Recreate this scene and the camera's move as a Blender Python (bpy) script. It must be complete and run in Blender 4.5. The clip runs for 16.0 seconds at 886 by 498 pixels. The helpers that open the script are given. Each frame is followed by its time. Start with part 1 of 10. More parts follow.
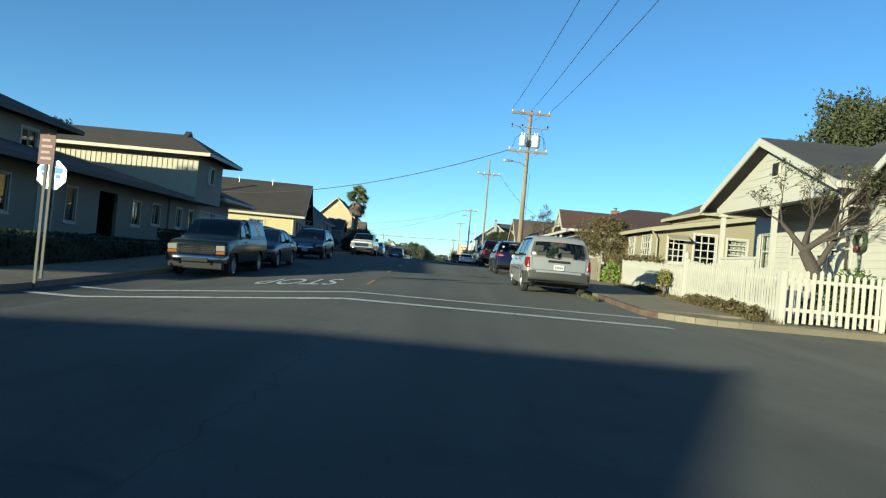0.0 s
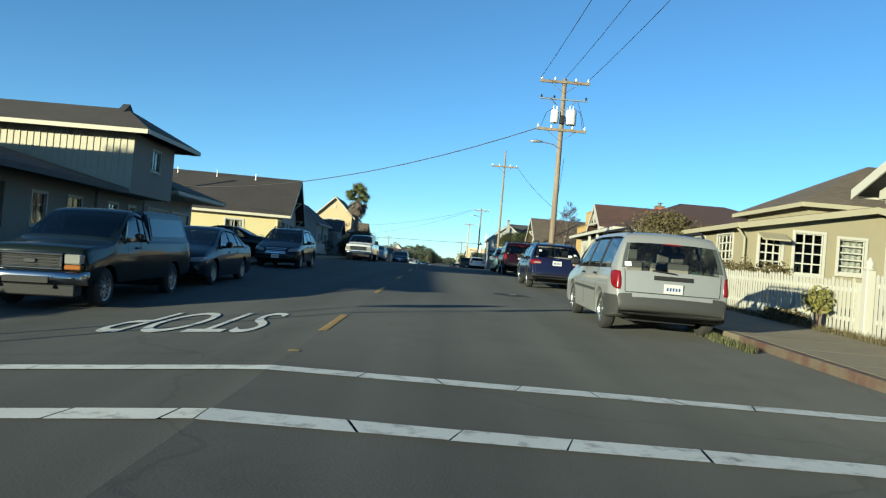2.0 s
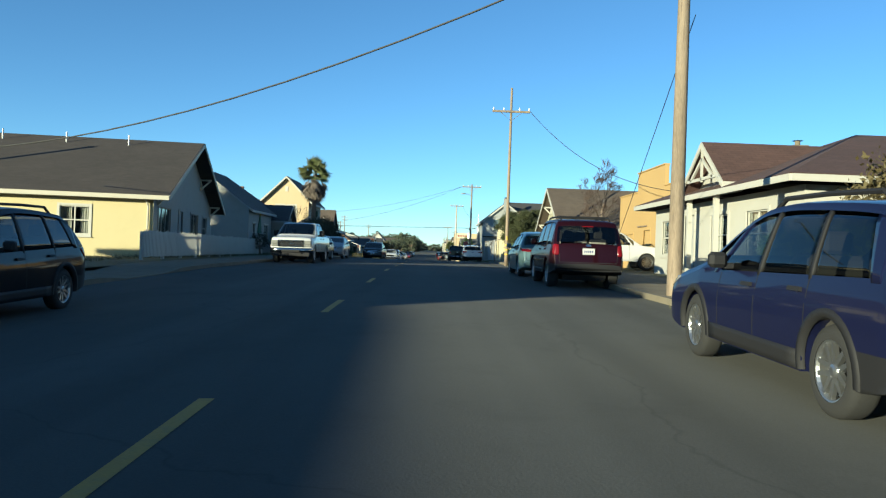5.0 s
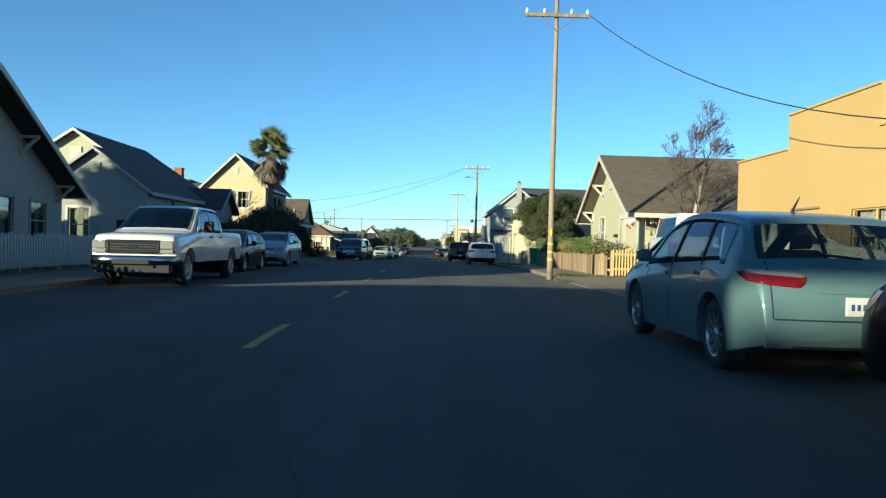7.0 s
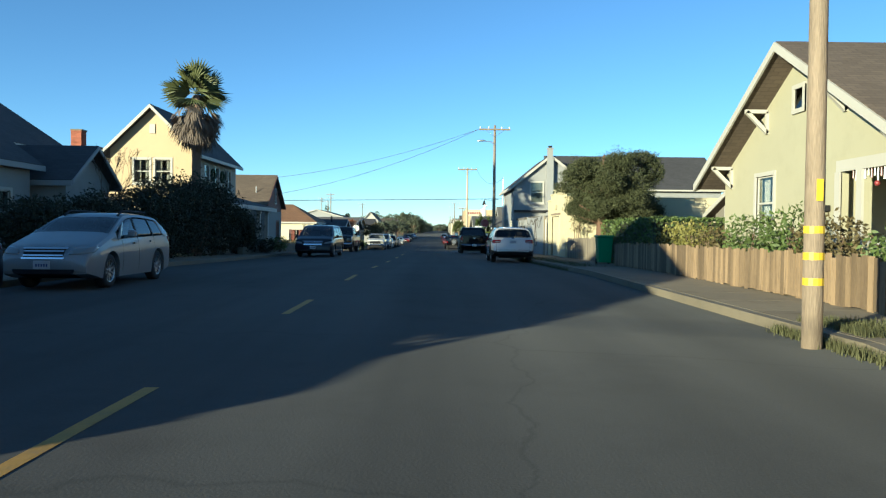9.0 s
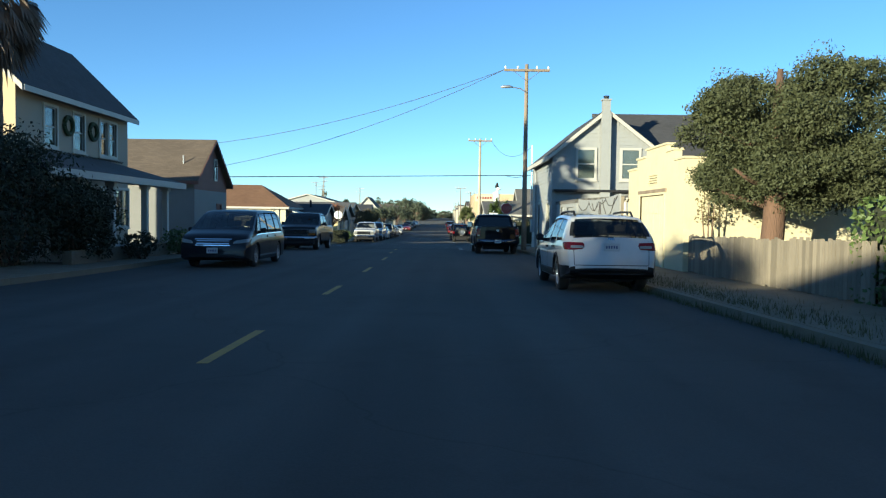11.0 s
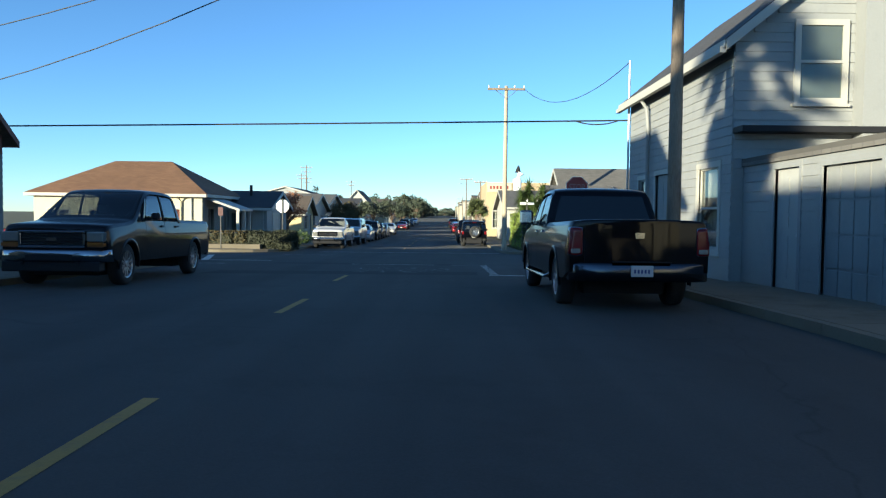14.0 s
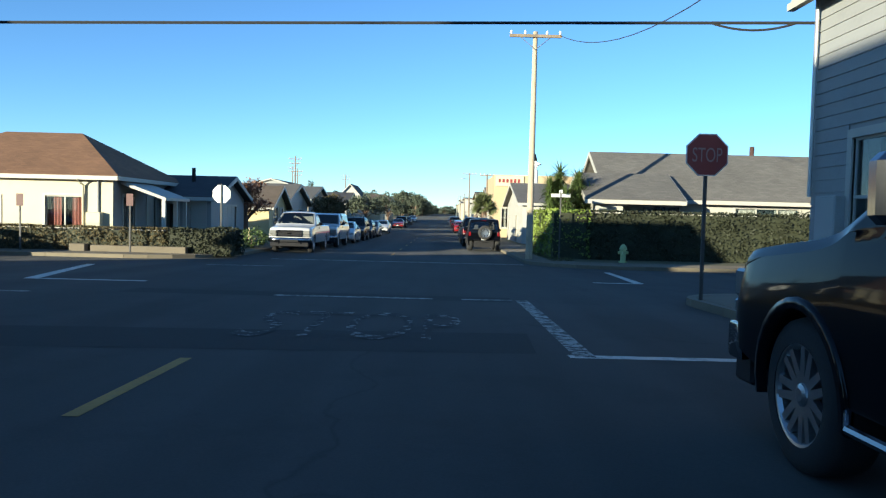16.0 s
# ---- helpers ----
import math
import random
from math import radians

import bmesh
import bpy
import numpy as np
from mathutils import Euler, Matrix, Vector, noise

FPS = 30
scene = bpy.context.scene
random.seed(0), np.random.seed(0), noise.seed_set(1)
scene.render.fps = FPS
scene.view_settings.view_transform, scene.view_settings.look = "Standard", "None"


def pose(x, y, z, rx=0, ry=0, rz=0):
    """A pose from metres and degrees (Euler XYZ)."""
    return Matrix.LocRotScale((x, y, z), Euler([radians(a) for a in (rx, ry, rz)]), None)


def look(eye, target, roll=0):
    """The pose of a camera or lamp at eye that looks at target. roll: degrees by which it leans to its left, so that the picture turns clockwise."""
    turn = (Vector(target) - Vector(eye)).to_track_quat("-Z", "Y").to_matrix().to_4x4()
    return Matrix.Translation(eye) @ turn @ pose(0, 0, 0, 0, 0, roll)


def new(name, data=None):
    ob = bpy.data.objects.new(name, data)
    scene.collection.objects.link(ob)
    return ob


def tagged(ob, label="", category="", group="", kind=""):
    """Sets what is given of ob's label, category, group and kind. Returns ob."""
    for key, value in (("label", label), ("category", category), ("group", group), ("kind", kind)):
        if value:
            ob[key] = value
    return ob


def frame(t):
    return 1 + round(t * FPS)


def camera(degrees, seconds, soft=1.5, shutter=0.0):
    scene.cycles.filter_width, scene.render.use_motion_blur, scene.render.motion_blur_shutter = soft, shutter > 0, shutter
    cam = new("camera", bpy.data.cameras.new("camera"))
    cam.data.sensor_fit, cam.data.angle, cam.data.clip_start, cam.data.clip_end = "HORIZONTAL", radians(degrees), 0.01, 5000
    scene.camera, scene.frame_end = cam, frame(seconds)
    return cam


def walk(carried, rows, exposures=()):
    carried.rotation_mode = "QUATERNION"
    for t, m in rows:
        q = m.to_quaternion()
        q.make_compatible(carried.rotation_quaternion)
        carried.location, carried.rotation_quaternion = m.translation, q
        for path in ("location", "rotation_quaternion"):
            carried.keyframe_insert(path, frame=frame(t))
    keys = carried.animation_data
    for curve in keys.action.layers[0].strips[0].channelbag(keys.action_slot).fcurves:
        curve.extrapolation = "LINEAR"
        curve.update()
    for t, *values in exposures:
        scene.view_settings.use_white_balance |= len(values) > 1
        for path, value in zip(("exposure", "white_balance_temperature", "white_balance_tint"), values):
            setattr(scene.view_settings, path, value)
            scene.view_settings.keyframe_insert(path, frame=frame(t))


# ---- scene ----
cam = camera(60.65, 16.0, soft=1.25)
ROWS = [
    (0.0, -0.113, 7.326, 0.633, -0.377, 1.008, -5.229),
    (0.5, -0.166, 9.290, 0.694, -0.385, 3.005, -5.411),
    (1.0, -0.230, 11.576, 0.751, -0.207, 2.712, -5.048),
    (1.5, -0.295, 14.193, 0.870, 0.067, 1.639, -4.656),
    (2.0, -0.350, 16.839, 0.871, 0.129, 1.151, -4.850),
    (2.5, -0.388, 19.545, 0.934, 0.091, 0.972, -4.761),
    (3.0, -0.429, 22.736, 0.988, 0.017, -0.229, -4.494),
    (3.5, -0.431, 25.984, 1.087, -0.223, -0.054, -3.345),
    (4.0, -0.408, 29.636, 1.172, -0.505, 0.214, -2.650),
    (6.5, -0.118, 51.743, 1.718, -1.078, -0.089, -1.658),
    (7.0, -0.045, 56.322, 1.757, -1.028, -0.261, -1.555),
    (7.5, 0.043, 60.965, 1.875, -0.923, -0.525, -1.674),
    (8.0, 0.123, 65.551, 1.889, -0.776, -0.771, -1.260),
    (8.5, 0.193, 70.075, 1.893, -0.595, -1.135, -0.751),
    (9.0, 0.239, 74.478, 1.858, -0.467, -1.375, -0.587),
    (11.5, 0.229, 96.704, 1.944, -0.091, -2.444, -0.735),
    (12.0, 0.253, 101.000, 1.755, -0.021, -2.292, -0.592),
    (12.5, 0.248, 105.254, 1.734, 0.090, -2.348, -0.672),
    (13.0, 0.254, 109.324, 1.686, 0.096, -2.341, -0.424),
    (13.5, 0.185, 113.132, 1.633, 0.058, -2.437, -0.724),
    (14.0, 0.097, 116.632, 1.615, -0.050, -2.512, -0.618),
    (14.5, 0.028, 119.877, 1.599, -0.194, -2.629, -0.660),
    (15.0, 0.018, 123.006, 1.564, -0.207, -2.630, -1.136),
    (15.5, 0.030, 125.885, 1.516, -0.107, -2.607, -1.493),
    (16.0, 0.029, 128.521, 1.471, -0.040, -2.634, -1.410),
]
walk(cam, [(t, pose(x, y, z, 90 + pitch, roll, yaw)) for t, x, y, z, yaw, pitch, roll in ROWS],
     [(0.0, 1.12, 5800, -8), (7.0, 1.2, 5800, -7), (11.5, 1.35, 5750, -1), (16.0, 1.42, 5700, 2)])

# ---------- world, sun ----------
SUN_EL, SUN_AZ = 8.2, 223.6
world = bpy.data.worlds.new("sky_world")
scene.world = world
world.use_nodes = True
wn = world.node_tree.nodes
wl = world.node_tree.links
sky = wn.new("ShaderNodeTexSky")
sky.sky_type = "NISHITA"
sky.sun_disc = False
sky.sun_elevation = radians(SUN_EL)
sky.sun_rotation = radians(SUN_AZ)
sky.altitude = 600
sky.air_density, sky.dust_density, sky.ozone_density = 0.75, 0.0, 3.0
wn["Background"].inputs["Strength"].default_value = 0.098
wl.new(sky.outputs["Color"], wn["Background"].inputs["Color"])

sun_data = bpy.data.lights.new("sun", "SUN")
sun_data.energy = 5.0
sun_data.angle = radians(0.53)
sun_data.color = (1.0, 0.84, 0.58)
sun = new("sun", sun_data)
sun.matrix_world = look((0, 0, 60), (0.69 * 60, 0.724 * 60, 60 - 60 * math.tan(radians(SUN_EL))))

# ---------- the lie of the land ----------
PROFILE = [(-700, -4.0), (-60, -1.6), (-10, -0.87), (5, -0.59), (20, -0.28), (35, 0.14), (50, 0.49), (65, 0.70), (80, 0.69), (95, 0.70), (110, 0.47),
           (125, 0.33), (140, 0.02), (155, -0.37), (175, -0.6), (200, -0.81), (250, -0.85), (300, -0.5), (360, 0.3), (430, 1.2), (520, 1.5), (5000, 1.5)]


def g(y):
    for (a, za), (b, zb) in zip(PROFILE, PROFILE[1:]):
        if y <= b:
            return za + (zb - za) * (y - a) / (b - a)
    return PROFILE[-1][1]


def gx(x, y):
    """Height of the street at a place: the left half falls away towards its kerb, most at the first crossing."""
    t = [(-100, 0.42), (30, 0.42), (38, 0.30), (50, 0.25), (78, 0.08), (95, 0.0), (9000, 0.0)]
    for (a, u), (b, v) in zip(t, t[1:]):
        if y <= b:
            return g(y) - (u + (v - u) * max(0.0, (y - a) / (b - a))) * max(0.0, min(1.0, (-1.83 - x) / 5.0))
    return g(y)


CENTRE, KR, KL = -1.83, 4.35, -8.15          # centre line, right and left kerb faces
A0, A1, AR, B0, B1 = 3.0, 18.6, 23.2, 143.2, 155.6      # the two cross streets, from y to y


# ---------- materials ----------
def mat(name, color, rough=0.7, metal=0.0, var=0.12, scale=6.0, bump=0.15, fine=60.0, coat=0.0, spec=0.5, stretch=None, dirt=None, dirt_amt=0.0, obj=0.0, bdist=0.01, drough=0.0, worn=(0.52, 0.72)):
    """A painted, plastered or natural surface: base colour with large patches and fine grain, and a little relief."""
    m = bpy.data.materials.new(name)
    m.use_nodes = True
    n, l = m.node_tree.nodes, m.node_tree.links
    p = n["Principled BSDF"]
    p.inputs["Roughness"].default_value = rough
    p.inputs["Metallic"].default_value = metal
    p.inputs["Coat Weight"].default_value = coat
    p.inputs["Coat Roughness"].default_value = 0.04
    p.inputs["Specular IOR Level"].default_value = spec
    p.inputs["Diffuse Roughness"].default_value = drough
    tc = n.new("ShaderNodeTexCoord")
    vec = tc.outputs["Object"]
    if stretch:
        mp = n.new("ShaderNodeMapping")
        mp.inputs["Scale"].default_value = stretch
        l.new(vec, mp.inputs["Vector"])
        vec = mp.outputs["Vector"]
    big = n.new("ShaderNodeTexNoise")
    big.inputs["Scale"].default_value = scale * 0.15
    big.inputs["Detail"].default_value = 3
    small = n.new("ShaderNodeTexNoise")
    small.inputs["Scale"].default_value = fine
    small.inputs["Detail"].default_value = 4
    l.new(vec, big.inputs["Vector"])
    l.new(vec, small.inputs["Vector"])
    mixn = n.new("ShaderNodeMix")
    mixn.inputs["Factor"].default_value = 0.45
    l.new(big.outputs["Fac"], mixn.inputs["A"])
    l.new(small.outputs["Fac"], mixn.inputs["B"])
    fac = mixn.outputs["Result"]
    if obj:
        oi = n.new("ShaderNodeObjectInfo")
        ad = n.new("ShaderNodeMath")
        ad.operation = "MULTIPLY_ADD"
        l.new(oi.outputs["Random"], ad.inputs[0])
        ad.inputs[1].default_value = obj
        l.new(fac, ad.inputs[2])
        sb = n.new("ShaderNodeMath")
        sb.operation = "SUBTRACT"
        l.new(ad.outputs[0], sb.inputs[0])
        sb.inputs[1].default_value = obj / 2
        fac = sb.outputs[0]
    ramp = n.new("ShaderNodeMapRange")
    ramp.inputs["From Min"].default_value = 0.25
    ramp.inputs["From Max"].default_value = 0.75
    l.new(fac, ramp.inputs["Value"])
    cm = n.new("ShaderNodeMix")
    cm.data_type = "RGBA"
    lo = [max(0.0, c * (1 - var)) for c in color]
    hi = [min(1.0, c * (1 + var)) for c in color]
    cm.inputs["A"].default_value = (*lo, 1)
    cm.inputs["B"].default_value = (*hi, 1)
    l.new(ramp.outputs["Result"], cm.inputs["Factor"])
    col = cm.outputs["Result"]
    if dirt:
        dn = n.new("ShaderNodeTexNoise")
        dn.inputs["Scale"].default_value = scale * 0.5
        dn.inputs["Detail"].default_value = 6
        dn.inputs["Roughness"].default_value = 0.7
        l.new(vec, dn.inputs["Vector"])
        dr = n.new("ShaderNodeMapRange")
        dr.inputs["From Min"].default_value = worn[0]
        dr.inputs["From Max"].default_value = worn[1]
        dr.inputs["To Max"].default_value = dirt_amt
        l.new(dn.outputs["Fac"], dr.inputs["Value"])
        dm = n.new("ShaderNodeMix")
        dm.data_type = "RGBA"
        l.new(dr.outputs["Result"], dm.inputs["Factor"])
        l.new(col, dm.inputs["A"])
        dm.inputs["B"].default_value = (*dirt, 1)
        col = dm.outputs["Result"]
    l.new(col, p.inputs["Base Color"])
    if bump:
        bp = n.new("ShaderNodeBump")
        bp.inputs["Strength"].default_value = bump
        bp.inputs["Distance"].default_value = bdist
        l.new(small.outputs["Fac"], bp.inputs["Height"])
        l.new(bp.outputs["Normal"], p.inputs["Normal"])
    return m


def shingle_mat(name, color, row=0.14, var=0.25):
    """Asphalt shingles: courses across the slope, tabs of uneven tone."""
    m = mat(name, color, 0.9, var=var, scale=4, bump=0.0, fine=90)
    n, l = m.node_tree.nodes, m.node_tree.links
    p = n["Principled BSDF"]
    uv = n.new("ShaderNodeUVMap")
    br = n.new("ShaderNodeTexBrick")
    br.inputs["Scale"].default_value = 1.0
    br.inputs["Brick Width"].default_value = 0.3
    br.inputs["Row Height"].default_value = row
    br.inputs["Mortar Size"].default_value = 0.008
    br.inputs["Color1"].default_value = (1, 1, 1, 1)
    br.inputs["Color2"].default_value = (0.72, 0.72, 0.72, 1)
    br.inputs["Mortar"].default_value = (0.45, 0.45, 0.45, 1)
    l.new(uv.outputs["UV"], br.inputs["Vector"])
    src = p.inputs["Base Color"].links[0].from_socket
    mu = n.new("ShaderNodeMix")
    mu.data_type = "RGBA"
    mu.blend_type = "MULTIPLY"
    mu.inputs["Factor"].default_value = 0.8
    l.new(src, mu.inputs["A"])
    l.new(br.outputs["Color"], mu.inputs["B"])
    l.new(mu.outputs["Result"], p.inputs["Base Color"])
    bp = n.new("ShaderNodeBump")
    bp.inputs["Strength"].default_value = 0.5
    bp.inputs["Distance"].default_value = 0.02
    l.new(br.outputs["Color"], bp.inputs["Height"])
    l.new(bp.outputs["Normal"], p.inputs["Normal"])
    return m


def glass_mat(name, tint, gloss=1.0):
    """A thin pane: see-through with a tint, and mirror-like by Fresnel."""
    m = bpy.data.materials.new(name)
    m.use_nodes = True
    n, l = m.node_tree.nodes, m.node_tree.links
    n.remove(n["Principled BSDF"])
    tr = n.new("ShaderNodeBsdfTransparent")
    tr.inputs["Color"].default_value = (*tint, 1)
    gl = n.new("ShaderNodeBsdfGlossy")
    gl.inputs["Roughness"].default_value = 0.02
    lw = n.new("ShaderNodeLayerWeight")
    lw.inputs["Blend"].default_value = 0.5
    pw = n.new("ShaderNodeMath")
    pw.operation = "POWER"
    pw.inputs[1].default_value = 4.0
    l.new(lw.outputs["Facing"], pw.inputs[0])
    fr = n.new("ShaderNodeMath")
    fr.operation = "MULTIPLY_ADD"
    fr.inputs[1].default_value = 0.85 * gloss
    fr.inputs[2].default_value = 0.06
    l.new(pw.outputs[0], fr.inputs[0])
    mx = n.new("ShaderNodeMixShader")
    l.new(fr.outputs[0], mx.inputs["Fac"])
    l.new(tr.outputs[0], mx.inputs[1])
    l.new(gl.outputs[0], mx.inputs[2])
    l.new(mx.outputs[0], n["Material Output"].inputs["Surface"])
    return m


def paint(name, color, metal=0.0, rough=0.35, coat=1.0):
    dark = max(color) < 0.1
    return mat(name, color, rough, metal, var=0.04, scale=3, bump=0.0, fine=40, coat=coat, spec=0.03 if dark else 0.12, dirt=[c * 0.6 + (0.008 if dark else 0.05) for c in color], dirt_amt=(0.0 if max(color) < 0.006 else 0.12) if dark else 0.25)


def road_mat():
    """Worn asphalt: tone drifting along the lanes, aggregate, cracks and stains."""
    m = mat("asphalt", (0.066, 0.066, 0.062), 0.9, var=0.2, scale=1.6, bump=0.14, fine=55, bdist=0.012, dirt=(0.04, 0.039, 0.037), dirt_amt=0.4, spec=0.2, drough=0.38)
    n, l = m.node_tree.nodes, m.node_tree.links
    p = n["Principled BSDF"]
    src = p.inputs["Base Color"].links[0].from_socket
    tc = n.new("ShaderNodeTexCoord")
    mp = n.new("ShaderNodeMapping")
    mp.inputs["Scale"].default_value = (0.9, 0.03, 1.0)
    l.new(tc.outputs["Object"], mp.inputs["Vector"])
    ln = n.new("ShaderNodeTexNoise")
    ln.inputs["Scale"].default_value = 1.0
    ln.inputs["Detail"].default_value = 3
    l.new(mp.outputs["Vector"], ln.inputs["Vector"])
    mr = n.new("ShaderNodeMapRange")
    mr.inputs["From Min"].default_value, mr.inputs["From Max"].default_value = 0.3, 0.7
    mr.inputs["To Min"].default_value, mr.inputs["To Max"].default_value = 0.8, 1.18
    l.new(ln.outputs["Fac"], mr.inputs["Value"])
    wob = n.new("ShaderNodeTexNoise")
    wob.inputs["Scale"].default_value = 0.6
    wob.inputs["Detail"].default_value = 5
    l.new(tc.outputs["Object"], wob.inputs["Vector"])
    wm = n.new("ShaderNodeVectorMath")
    wm.operation = "MULTIPLY_ADD"
    wm.inputs[1].default_value = (1.6, 1.6, 0)
    l.new(wob.outputs["Color"], wm.inputs[0])
    l.new(tc.outputs["Object"], wm.inputs[2])
    vor = n.new("ShaderNodeTexVoronoi")
    vor.feature = "DISTANCE_TO_EDGE"
    vor.inputs["Scale"].default_value = 0.16
    l.new(wm.outputs[0], vor.inputs["Vector"])
    cr = n.new("ShaderNodeMapRange")
    cr.inputs["From Min"].default_value, cr.inputs["From Max"].default_value = 0.0, 0.004
    cr.inputs["To Min"].default_value, cr.inputs["To Max"].default_value = 0.8, 1.0
    l.new(vor.outputs["Distance"], cr.inputs["Value"])
    mm = n.new("ShaderNodeMath")
    mm.operation = "MULTIPLY"
    l.new(mr.outputs["Result"], mm.inputs[0])
    l.new(cr.outputs["Result"], mm.inputs[1])
    sc = n.new("ShaderNodeVectorMath")
    sc.operation = "SCALE"
    l.new(src, sc.inputs[0])
    l.new(mm.outputs[0], sc.inputs["Scale"])
    l.new(sc.outputs[0], p.inputs["Base Color"])
    return m


